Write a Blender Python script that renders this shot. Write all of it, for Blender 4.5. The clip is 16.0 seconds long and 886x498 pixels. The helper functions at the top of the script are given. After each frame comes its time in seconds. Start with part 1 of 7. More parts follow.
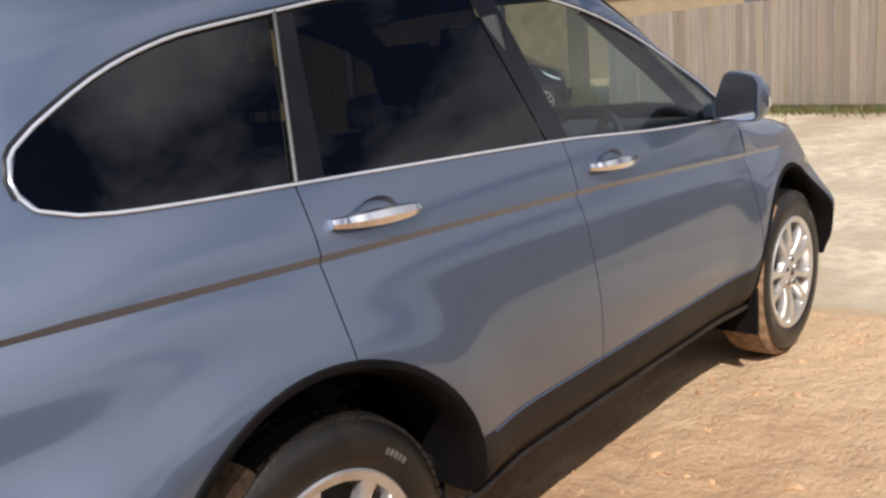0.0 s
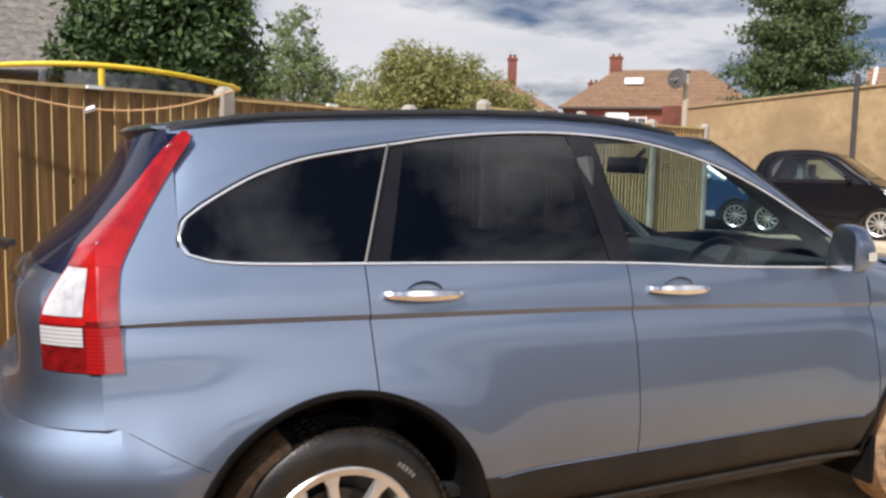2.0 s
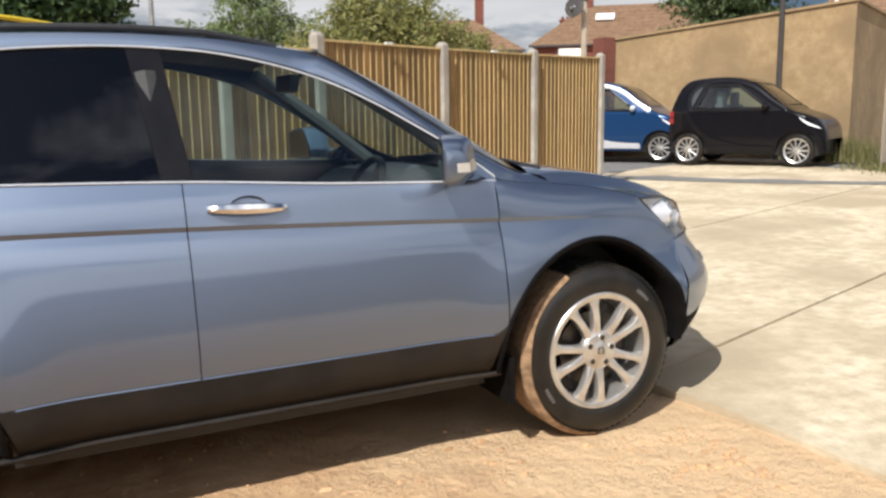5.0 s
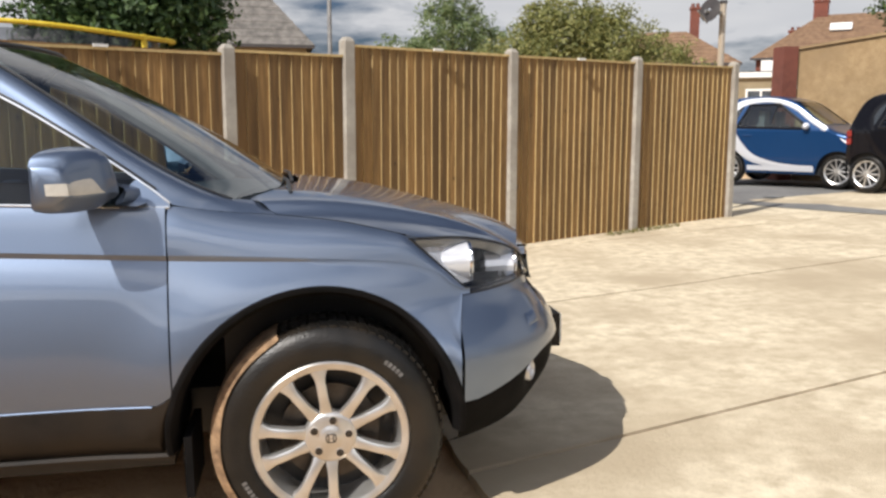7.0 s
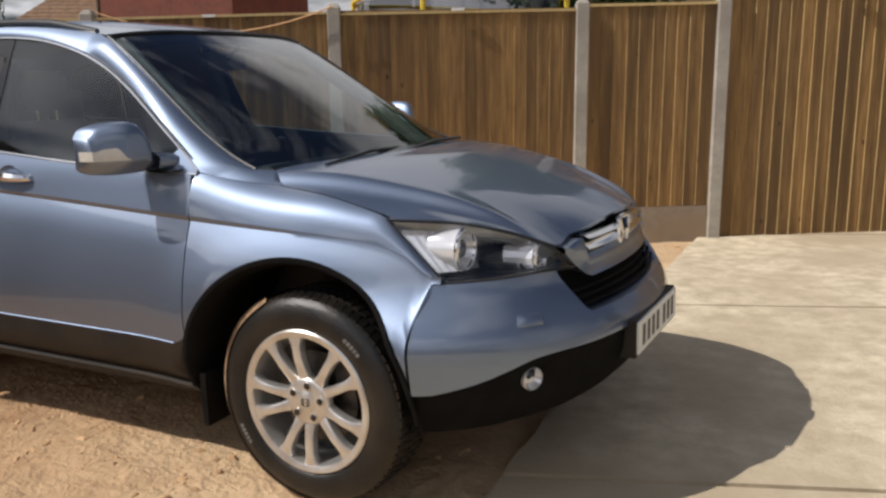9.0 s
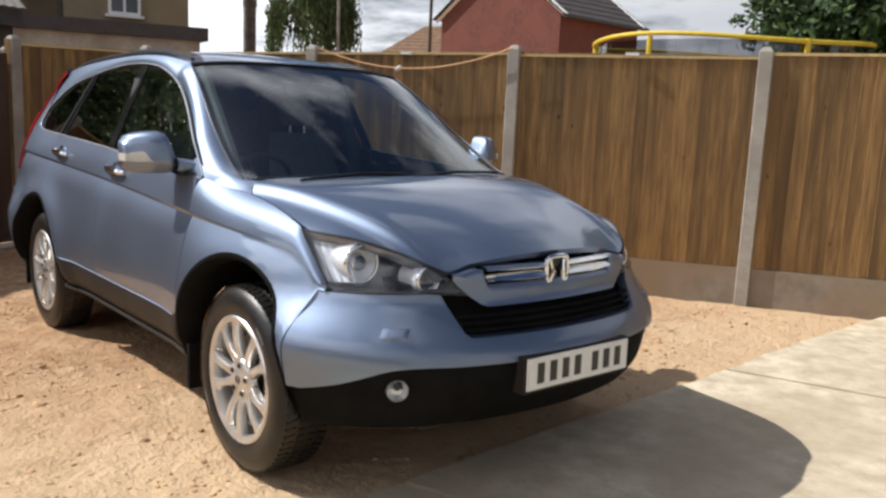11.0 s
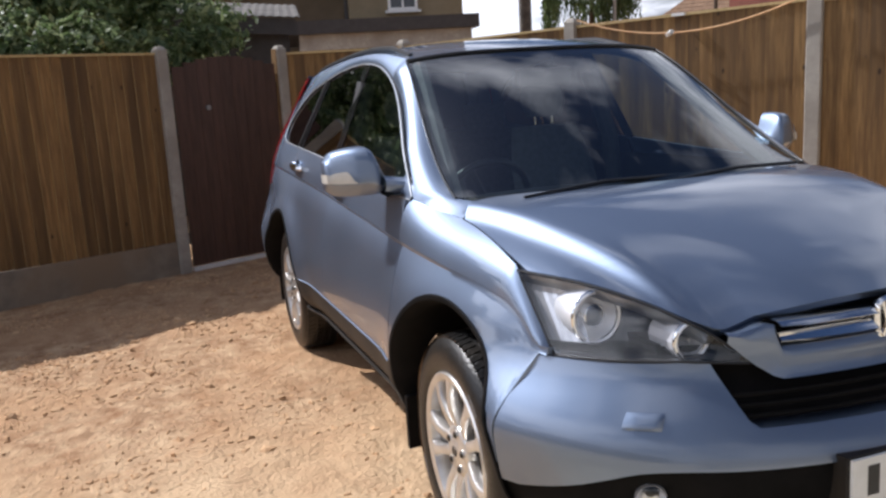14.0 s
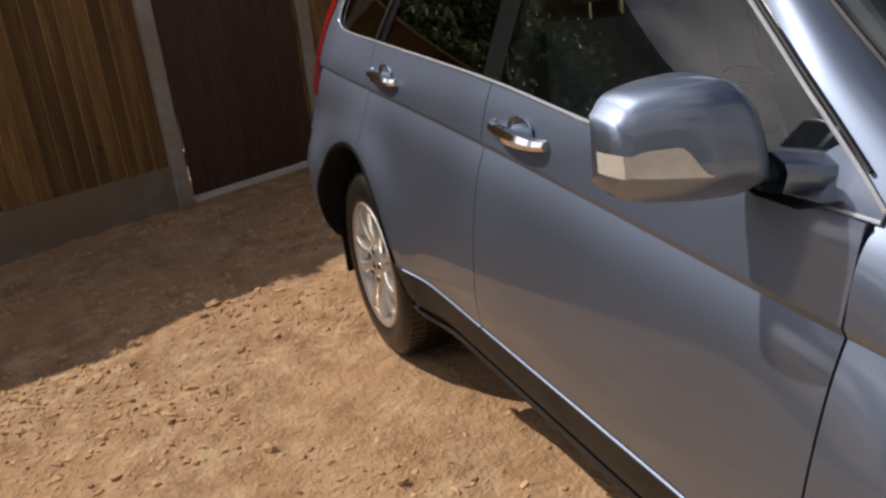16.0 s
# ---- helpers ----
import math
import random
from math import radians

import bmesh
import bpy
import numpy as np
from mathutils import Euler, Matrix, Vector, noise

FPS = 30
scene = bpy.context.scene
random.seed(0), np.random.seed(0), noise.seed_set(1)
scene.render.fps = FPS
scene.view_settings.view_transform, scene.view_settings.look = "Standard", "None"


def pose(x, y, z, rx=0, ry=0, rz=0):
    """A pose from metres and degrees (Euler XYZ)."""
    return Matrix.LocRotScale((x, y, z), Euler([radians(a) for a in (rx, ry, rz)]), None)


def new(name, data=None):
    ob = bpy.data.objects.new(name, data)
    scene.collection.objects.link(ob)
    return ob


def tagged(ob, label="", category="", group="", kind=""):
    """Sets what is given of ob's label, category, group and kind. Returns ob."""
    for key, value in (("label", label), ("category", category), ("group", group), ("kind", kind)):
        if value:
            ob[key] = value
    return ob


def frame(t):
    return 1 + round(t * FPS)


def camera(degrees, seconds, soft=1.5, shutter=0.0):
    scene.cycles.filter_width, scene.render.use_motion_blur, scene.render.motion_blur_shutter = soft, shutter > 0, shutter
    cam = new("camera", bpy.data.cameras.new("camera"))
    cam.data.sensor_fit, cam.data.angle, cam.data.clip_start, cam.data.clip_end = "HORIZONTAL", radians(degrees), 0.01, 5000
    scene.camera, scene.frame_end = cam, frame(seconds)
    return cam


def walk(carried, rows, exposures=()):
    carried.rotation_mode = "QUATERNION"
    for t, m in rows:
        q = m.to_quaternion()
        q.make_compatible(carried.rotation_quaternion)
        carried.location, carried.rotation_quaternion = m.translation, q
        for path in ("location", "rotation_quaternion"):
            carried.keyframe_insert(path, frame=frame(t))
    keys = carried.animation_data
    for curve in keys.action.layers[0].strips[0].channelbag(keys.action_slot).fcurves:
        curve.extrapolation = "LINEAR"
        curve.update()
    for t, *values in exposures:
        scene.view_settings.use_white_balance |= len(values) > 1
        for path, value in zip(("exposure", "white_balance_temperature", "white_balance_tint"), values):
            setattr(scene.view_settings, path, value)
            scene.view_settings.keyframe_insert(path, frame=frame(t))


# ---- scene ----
cam = camera(55.3, 16.0, soft=2.6)

# seconds, place, turn
PATH = [
    (0.0, -0.986, -2.164, 1.398, 77.85, 4.85, -48.32),
    (0.5, -0.913, -2.361, 1.443, 79.16, 2.19, -36.38),
    (1.0, -0.964, -2.628, 1.448, 81.17, -0.66, -30.02),
    (1.5, -0.836, -2.915, 1.466, 83.10, -2.16, -25.42),
    (2.0, -0.738, -3.179, 1.493, 84.24, -1.22, -24.08),
    (2.5, -0.794, -3.341, 1.505, 84.62, 2.11, -24.78),
    (3.0, -0.767, -3.451, 1.495, 83.63, 1.68, -24.08),
    (3.5, -0.526, -3.665, 1.469, 83.48, 3.33, -23.61),
    (4.0, -0.202, -3.696, 1.445, 82.69, 3.56, -27.54),
    (4.2, -0.040, -3.674, 1.420, 80.81, 0.56, -29.10),
    (6.4, 1.952, -3.607, 1.374, 81.53, 1.87, -13.66),
    (7.0, 2.553, -3.385, 1.363, 81.63, -0.13, -9.51),
    (7.5, 3.074, -3.304, 1.432, 82.53, 0.79, -1.96),
    (8.0, 3.457, -3.164, 1.494, 79.10, 0.35, 11.08),
    (8.5, 3.839, -3.002, 1.435, 77.77, 1.38, 14.42),
    (9.0, 4.241, -2.933, 1.451, 78.12, 0.71, 27.91),
    (11.5, 5.680, -2.022, 1.454, 80.11, -1.45, 54.82),
    (12.0, 5.841, -1.827, 1.460, 79.12, 0.36, 61.02),
    (12.5, 5.868, -1.714, 1.470, 80.91, -0.85, 63.03),
    (13.0, 5.661, -1.723, 1.487, 81.25, -2.02, 62.23),
    (13.5, 5.319, -1.716, 1.499, 81.26, -0.79, 63.87),
    (14.0, 4.889, -1.684, 1.511, 78.76, 3.26, 69.50),
    (14.5, 4.394, -1.742, 1.506, 78.40, 2.14, 69.45),
    (15.0, 3.932, -1.690, 1.505, 76.54, 4.98, 68.00),
    (15.2, 3.718, -1.646, 1.517, 75.46, 5.59, 70.23),
    (15.5, 3.375, -1.624, 1.497, 72.75, 5.08, 72.59),
    (16.0, 2.902, -1.671, 1.523, 69.24, 5.95, 67.38),
]
walk(cam, [(r[0], pose(*r[1:])) for r in PATH], [
    (0.0, -0.10, 6500, 15), (0.5, 0.20, 6450, 14), (1.0, 0.28, 6400, 14), (2.0, 0.25, 6450, 13), (3.0, 0.22, 6500, 11), (4.0, 0.18, 6500, 10), (6.5, 0.12, 6500, 10), (7.5, 0.0, 6600, 12), (8.5, -0.21, 6700, 13), (9.0, -0.32, 6600, 12),
    (11.5, 0.12, 6300, 11), (12.5, 0.14, 6150, 12), (13.5, 0.12, 6080, 13), (14.0, 0.10, 6050, 14), (15.0, -0.36, 6200, 14), (15.5, -0.58, 6800, 15), (16.0, -0.45, 7000, 15)])

# ---- world and sun ----
SUN_TRAVEL = Vector((0.765, 0.61, -1.0)).normalized()
sun_elev = math.asin(-SUN_TRAVEL.z)
sun_azim = math.atan2(-SUN_TRAVEL.x, -SUN_TRAVEL.y)

world = bpy.data.worlds.new("sky")
scene.world = world
world.use_nodes = True
wn, wl = world.node_tree.nodes, world.node_tree.links
wn.clear()
w_out = wn.new("ShaderNodeOutputWorld")
w_bg = wn.new("ShaderNodeBackground")
w_bg.inputs["Strength"].default_value = 0.0275
w_sky = wn.new("ShaderNodeTexSky")
w_sky.sky_type = "NISHITA"
w_sky.sun_disc = False
w_sky.sun_elevation = sun_elev
w_sky.sun_rotation = sun_azim
w_sky.air_density, w_sky.dust_density, w_sky.ozone_density = 1.0, 3.2, 1.2
w_tc = wn.new("ShaderNodeTexCoord")
w_map = wn.new("ShaderNodeMapping")
w_map.inputs["Scale"].default_value = (1.0, 1.0, 1.0)
w_map.inputs["Location"].default_value = (0.35, 0.1, 0.22)
w_noise = wn.new("ShaderNodeTexNoise")
w_noise.inputs["Scale"].default_value = 0.95
w_noise.inputs["Detail"].default_value = 9.0
w_noise.inputs["Roughness"].default_value = 0.56
w_noise.inputs["Distortion"].default_value = 0.0
w_ramp = wn.new("ShaderNodeValToRGB")
w_ramp.color_ramp.elements[0].position = 0.445
w_ramp.color_ramp.elements[1].position = 0.575
w_shade = wn.new("ShaderNodeTexNoise")
w_shade.inputs["Scale"].default_value = 1.7
w_shade.inputs["Detail"].default_value = 6.0
w_cloud = wn.new("ShaderNodeMix")
w_cloud.data_type = "RGBA"
w_cloud.inputs[6].default_value = (13.5, 14.2, 15.6, 1)
w_cloud.inputs[7].default_value = (22.0, 22.0, 22.0, 1)
w_mix = wn.new("ShaderNodeMix")
w_mix.data_type = "RGBA"
# a flat cloud layer: the sky direction spread over a plane
w_sep = wn.new("ShaderNodeSeparateXYZ")
w_add = wn.new("ShaderNodeMath")
w_add.operation = "MAXIMUM"
w_add.inputs[1].default_value = 0.0
w_add2 = wn.new("ShaderNodeMath")
w_add2.inputs[1].default_value = 0.16
w_div = wn.new("ShaderNodeVectorMath")
w_div.operation = "DIVIDE"
w_com = wn.new("ShaderNodeCombineXYZ")
wl.new(w_tc.outputs["Generated"], w_sep.inputs[0])
wl.new(w_sep.outputs["Z"], w_add.inputs[0])
wl.new(w_add.outputs[0], w_add2.inputs[0])
for k in range(3):
    wl.new(w_add2.outputs[0], w_com.inputs[k])
wl.new(w_tc.outputs["Generated"], w_div.inputs[0])
wl.new(w_com.outputs[0], w_div.inputs[1])
wl.new(w_div.outputs[0], w_map.inputs["Vector"])
wl.new(w_map.outputs["Vector"], w_noise.inputs["Vector"])
wl.new(w_map.outputs["Vector"], w_shade.inputs["Vector"])
# thinner cover overhead
w_thin = wn.new("ShaderNodeMath")
w_thin.operation = "MULTIPLY_ADD"
w_thin.inputs[1].default_value = -0.135
w_lift = wn.new("ShaderNodeMath")
w_lift.inputs[1].default_value = 0.062
wl.new(w_add.outputs[0], w_thin.inputs[0])
wl.new(w_noise.outputs["Fac"], w_thin.inputs[2])
wl.new(w_thin.outputs[0], w_lift.inputs[0])
wl.new(w_lift.outputs[0], w_ramp.inputs["Fac"])
wl.new(w_shade.outputs["Fac"], w_cloud.inputs[0])
wl.new(w_ramp.outputs["Color"], w_mix.inputs[0])
w_blue = wn.new("ShaderNodeMix")
w_blue.data_type, w_blue.blend_type = "RGBA", "MULTIPLY"
w_blue.inputs[0].default_value = 1.0
w_blue.inputs[7].default_value = (1.32, 1.55, 1.96, 1)
wl.new(w_sky.outputs["Color"], w_blue.inputs[6])
wl.new(w_blue.outputs[2], w_mix.inputs[6])
# clouds are brightest round the sun
w_dot = wn.new("ShaderNodeVectorMath")
w_dot.operation = "DOT_PRODUCT"
w_dot.inputs[1].default_value = tuple(-SUN_TRAVEL)
wl.new(w_tc.outputs["Generated"], w_dot.inputs[0])
w_near = wn.new("ShaderNodeMapRange")
w_near.interpolation_type = "SMOOTHSTEP"
w_near.inputs["From Min"].default_value, w_near.inputs["From Max"].default_value = -0.1, 1.0
w_near.inputs["To Min"].default_value, w_near.inputs["To Max"].default_value = 1.25, 4.0
wl.new(w_dot.outputs["Value"], w_near.inputs["Value"])
w_glow = wn.new("ShaderNodeVectorMath")
w_glow.operation = "SCALE"
wl.new(w_cloud.outputs[2], w_glow.inputs[0])
wl.new(w_near.outputs["Result"], w_glow.inputs["Scale"])
wl.new(w_glow.outputs["Vector"], w_mix.inputs[7])
wl.new(w_mix.outputs[2], w_bg.inputs["Color"])
wl.new(w_bg.outputs["Background"], w_out.inputs["Surface"])

sun_data = bpy.data.lights.new("sun", "SUN")
sun_data.energy = 5.0
sun_data.angle = radians(0.55)
sun_data.color = (1.0, 0.96, 0.90)
sun = new("sun", sun_data)
sun.rotation_euler = SUN_TRAVEL.to_track_quat("-Z", "Y").to_euler()


# ---- materials ----
def nodes_of(name):
    m = bpy.data.materials.new(name)
    m.use_nodes = True
    nt = m.node_tree
    return m, nt.nodes, nt.links, nt.nodes["Principled BSDF"]


def surface(name, c1, c2, scale=8.0, rough=0.7, metal=0.0, bump=0.15, fine=60.0, c3=None, big=1.2, spec=0.5,
            stretch=(1, 1, 1), rand=0.0, island=False, coat=0.0, rough2=None, dist=0.01, rug=0.5):
    """Two scales of colour variation with fine relief."""
    m, n, l, b = nodes_of(name)
    tc = n.new("ShaderNodeTexCoord")
    mp = n.new("ShaderNodeMapping")
    mp.inputs["Scale"].default_value = stretch
    l.new(tc.outputs["Object"], mp.inputs["Vector"])
    if rand and not island:
        # each piece takes its own stretch of the grain
        oi = n.new("ShaderNodeObjectInfo")
        sh = n.new("ShaderNodeMath")
        sh.operation = "MULTIPLY"
        sh.inputs[1].default_value = 83.0
        l.new(oi.outputs["Random"], sh.inputs[0])
        l.new(sh.outputs[0], mp.inputs["Location"])
    n1 = n.new("ShaderNodeTexNoise")
    n1.inputs["Scale"].default_value = scale
    n1.inputs["Detail"].default_value = 6
    n1.inputs["Roughness"].default_value = 0.65
    l.new(mp.outputs["Vector"], n1.inputs["Vector"])
    r1 = n.new("ShaderNodeValToRGB")
    r1.color_ramp.elements[0].position, r1.color_ramp.elements[1].position = 0.36, 0.66
    r1.color_ramp.elements[0].color, r1.color_ramp.elements[1].color = (*c1, 1), (*c2, 1)
    l.new(n1.outputs["Fac"], r1.inputs["Fac"])
    col = r1.outputs["Color"]
    if c3:
        n2 = n.new("ShaderNodeTexNoise")
        n2.inputs["Scale"].default_value = big
        n2.inputs["Detail"].default_value = 4
        l.new(mp.outputs["Vector"], n2.inputs["Vector"])
        r2 = n.new("ShaderNodeValToRGB")
        r2.color_ramp.elements[0].position, r2.color_ramp.elements[1].position = 0.42, 0.64
        l.new(n2.outputs["Fac"], r2.inputs["Fac"])
        mx = n.new("ShaderNodeMix")
        mx.data_type = "RGBA"
        l.new(r2.outputs["Color"], mx.inputs[0])
        l.new(col, mx.inputs[6])
        mx.inputs[7].default_value = (*c3, 1)
        col = mx.outputs[2]
    if rand or island:
        src = n.new("ShaderNodeNewGeometry" if island else "ShaderNodeObjectInfo")
        hs = n.new("ShaderNodeHueSaturation")
        mr = n.new("ShaderNodeMapRange")
        l.new(src.outputs["Random Per Island" if island else "Random"], mr.inputs["Value"])
        mr.inputs["To Min"].default_value, mr.inputs["To Max"].default_value = 1 - (rand or 0.25), 1 + (rand or 0.25)
        l.new(mr.outputs["Result"], hs.inputs["Value"])
        l.new(col, hs.inputs["Color"])
        col = hs.outputs["Color"]
    l.new(col, b.inputs["Base Color"])
    b.inputs["Metallic"].default_value = metal
    b.inputs["Specular IOR Level"].default_value = spec
    b.inputs["Coat Weight"].default_value = coat
    b.inputs["Coat Roughness"].default_value = 0.04
    if rough2 is None:
        b.inputs["Roughness"].default_value = rough
    else:
        mr2 = n.new("ShaderNodeMapRange")
        mr2.inputs["To Min"].default_value, mr2.inputs["To Max"].default_value = rough, rough2
        l.new(n1.outputs["Fac"], mr2.inputs["Value"])
        l.new(mr2.outputs["Result"], b.inputs["Roughness"])
    if bump:
        n3 = n.new("ShaderNodeTexNoise")
        n3.inputs["Scale"].default_value = fine
        n3.inputs["Detail"].default_value = 6
        n3.inputs["Roughness"].default_value = rug
        l.new(mp.outputs["Vector"], n3.inputs["Vector"])
        bp = n.new("ShaderNodeBump")
        bp.inputs["Strength"].default_value = bump
        bp.inputs["Distance"].default_value = dist
        l.new(n3.outputs["Fac"], bp.inputs["Height"])
        l.new(bp.outputs["Normal"], b.inputs["Normal"])
    return m


def glass(name, tint, clear, rough=0.0, f0=0.07):
    """Thin pane: part mirror, part clear, with a tint."""
    m, n, l, b = nodes_of(name)
    out = n["Material Output"]
    n.remove(b)
    tr = n.new("ShaderNodeBsdfTransparent")
    tr.inputs["Color"].default_value = (*[c * clear for c in tint], 1)
    gl = n.new("ShaderNodeBsdfGlossy")
    gl.inputs["Roughness"].default_value = rough
    gl.inputs["Color"].default_value = (1, 1, 1, 1)
    lw = n.new("ShaderNodeLayerWeight")
    lw.inputs["Blend"].default_value = 0.5
    pw = n.new("ShaderNodeMath")
    pw.operation = "POWER"
    pw.inputs[1].default_value = 4.6
    l.new(lw.outputs["Facing"], pw.inputs[0])
    fr = n.new("ShaderNodeMath")
    fr.operation = "MULTIPLY_ADD"
    fr.inputs[1].default_value, fr.inputs[2].default_value = 1 - f0, f0
    l.new(pw.outputs[0], fr.inputs[0])
    mx = n.new("ShaderNodeMixShader")
    l.new(fr.outputs[0], mx.inputs["Fac"])
    l.new(tr.outputs["BSDF"], mx.inputs[1])
    l.new(gl.outputs["BSDF"], mx.inputs[2])
    l.new(mx.outputs["Shader"], out.inputs["Surface"])
    return m


M = {}
M["dirt"] = surface("sandy_dirt", (0.34, 0.190, 0.101), (0.62, 0.428, 0.260), 6.5, 0.95, bump=0.9, fine=14, c3=(0.50, 0.305, 0.168), big=0.9, spec=0.12, dist=0.045, rug=0.68)


def add_sand(m, c, x0, x1):
    """Paler trodden sand towards the slab, with an uneven edge."""
    n, l = m.node_tree.nodes, m.node_tree.links
    b = n["Principled BSDF"]
    old = b.inputs["Base Color"].links[0].from_socket
    tc = next(x for x in n if x.bl_idname == "ShaderNodeTexCoord")
    sep = n.new("ShaderNodeSeparateXYZ")
    l.new(tc.outputs["Object"], sep.inputs[0])
    nz = n.new("ShaderNodeTexNoise")
    nz.inputs["Scale"].default_value = 2.2
    nz.inputs["Detail"].default_value = 7
    l.new(tc.outputs["Object"], nz.inputs["Vector"])
    ad = n.new("ShaderNodeMath")
    ad.operation = "MULTIPLY_ADD"
    ad.inputs[1].default_value = 2.4
    l.new(nz.outputs["Fac"], ad.inputs[0])
    l.new(sep.outputs["X"], ad.inputs[2])
    mr = n.new("ShaderNodeMapRange")
    mr.inputs["From Min"].default_value, mr.inputs["From Max"].default_value = x0 + 1.2, x1 + 1.2
    mr.inputs["To Max"].default_value = 0.75
    l.new(ad.outputs[0], mr.inputs["Value"])
    mx = n.new("ShaderNodeMix")
    mx.data_type = "RGBA"
    mx.inputs[7].default_value = (*c, 1)
    l.new(mr.outputs["Result"], mx.inputs[0])
    l.new(old, mx.inputs[6])
    l.new(mx.outputs[2], b.inputs["Base Color"])


add_sand(M["dirt"], (0.70, 0.51, 0.315), 0.9, 2.3)
M["stone"] = surface("dirt_clod", (0.47, 0.285, 0.155), (0.62, 0.41, 0.235), 14, 0.95, bump=0.5, rand=0.16, island=True, spec=0.12)
M["concrete"] = surface("pale_concrete", (0.48, 0.40, 0.28), (0.73, 0.635, 0.47), 8.0, 0.9, bump=0.5, fine=45, c3=(0.44, 0.36, 0.25), big=0.9, spec=0.2, rug=0.65)
M["asphalt"] = surface("worn_asphalt", (0.16, 0.155, 0.15), (0.23, 0.225, 0.21), 9, 0.9, bump=0.4, fine=140, c3=(0.13, 0.125, 0.12), big=0.4)
M["post"] = surface("concrete_post", (0.34, 0.315, 0.275), (0.46, 0.425, 0.365), 12, 0.9, bump=0.3, fine=110, c3=(0.29, 0.26, 0.22), big=2.0)
M["gravel_board"] = surface("grey_gravel_board", (0.21, 0.175, 0.135), (0.31, 0.262, 0.205), 6, 0.92, bump=0.35, fine=90, c3=(0.26, 0.19, 0.125), big=1.4)
M["board"] = surface("treated_board", (0.160, 0.086, 0.029), (0.320, 0.185, 0.064), 6, 0.75, bump=0.3, fine=40, c3=(0.125, 0.068, 0.023), big=1.1, stretch=(9, 9, 0.55), rand=0.20)


def add_knots(m, scale, size, dark):
    """Small dark knots scattered along the grain."""
    n, l = m.node_tree.nodes, m.node_tree.links
    b = n["Principled BSDF"]
    old = b.inputs["Base Color"].links[0].from_socket
    mp = next(x for x in n if x.bl_idname == "ShaderNodeMapping")
    sc = n.new("ShaderNodeVectorMath")
    sc.operation = "MULTIPLY"
    sc.inputs[1].default_value = (1 / 9.0, 1 / 9.0, 1.0)
    l.new(mp.outputs["Vector"], sc.inputs[0])
    vo = n.new("ShaderNodeTexVoronoi")
    vo.inputs["Scale"].default_value = scale
    l.new(sc.outputs["Vector"], vo.inputs["Vector"])
    rp = n.new("ShaderNodeValToRGB")
    rp.color_ramp.elements[0].position, rp.color_ramp.elements[1].position = size * 0.5, size
    rp.color_ramp.elements[0].color = (dark, dark * 0.9, dark * 0.8, 1)
    l.new(vo.outputs["Distance"], rp.inputs["Fac"])
    mx = n.new("ShaderNodeMix")
    mx.data_type, mx.blend_type = "RGBA", "MULTIPLY"
    mx.inputs[0].default_value = 1.0
    l.new(old, mx.inputs[6])
    l.new(rp.outputs["Color"], mx.inputs[7])
    l.new(mx.outputs[2], b.inputs["Base Color"])


add_knots(M["board"], 6.0, 0.09, 0.30)
M["board_edge"] = surface("cut_board_edge", (0.46, 0.33, 0.14), (0.60, 0.45, 0.22), 9, 0.8, bump=0.1, stretch=(6, 6, 0.4), rand=0.1)
M["gate"] = surface("dark_brown_gate", (0.055, 0.028, 0.020), (0.090, 0.046, 0.032), 6, 0.65, bump=0.2, fine=50, stretch=(5, 5, 0.5), rand=0.1)
M["weathered"] = surface("weathered_wood", (0.28, 0.245, 0.205), (0.44, 0.395, 0.335), 8, 0.9, bump=0.4, fine=40, c3=(0.34, 0.275, 0.20), big=2.0, stretch=(6, 6, 0.3), rand=0.18)
M["render_wall"] = surface("tan_render", (0.27, 0.182, 0.092), (0.37, 0.262, 0.142), 5, 0.95, bump=0.6, fine=30, c3=(0.24, 0.165, 0.088), big=0.9)
M["roof_tile"] = surface("brown_roof_tile", (0.14, 0.082, 0.047), (0.23, 0.140, 0.082), 3, 0.9, bump=0.4, fine=14, rand=0.15)
M["brick"] = surface("red_brick", (0.118, 0.038, 0.026), (0.165, 0.056, 0.038), 5, 0.9, bump=0.4, fine=30, c3=(0.17, 0.054, 0.036), big=1.0)
M["dark_slate"] = surface("dark_brown_slate", (0.055, 0.046, 0.046), (0.095, 0.080, 0.078), 3, 0.85, bump=0.4, fine=12, rand=0.12)
M["house_render"] = surface("brown_house_render", (0.11, 0.080, 0.048), (0.15, 0.11, 0.068), 2, 0.95, bump=0.3, fine=40)
M["cream_render"] = surface("cream_render", (0.24, 0.19, 0.115), (0.29, 0.23, 0.145), 2, 0.95, bump=0.3, fine=40)
M["white"] = surface("white_paint", (0.74, 0.73, 0.70), (0.80, 0.79, 0.77), 5, 0.5, bump=0.05)
M["dark_trim"] = surface("dark_gutter", (0.035, 0.03, 0.03), (0.055, 0.05, 0.048), 8, 0.5, bump=0.05)
M["house_glass"] = surface("house_window_glass", (0.03, 0.035, 0.04), (0.06, 0.065, 0.07), 1, 0.06, bump=0.0, spec=0.8)
M["slate"] = surface("grey_slate", (0.085, 0.078, 0.070), (0.185, 0.168, 0.150), 3, 0.85, bump=0.4, fine=12, rand=0.12)
M["bark"] = surface("bark", (0.06, 0.042, 0.03), (0.12, 0.085, 0.06), 12, 0.95, bump=0.8, fine=30, stretch=(2, 2, 0.5))
M["pole_metal"] = surface("grey_metal", (0.25, 0.25, 0.25), (0.34, 0.34, 0.33), 8, 0.5, metal=0.6, bump=0.05)
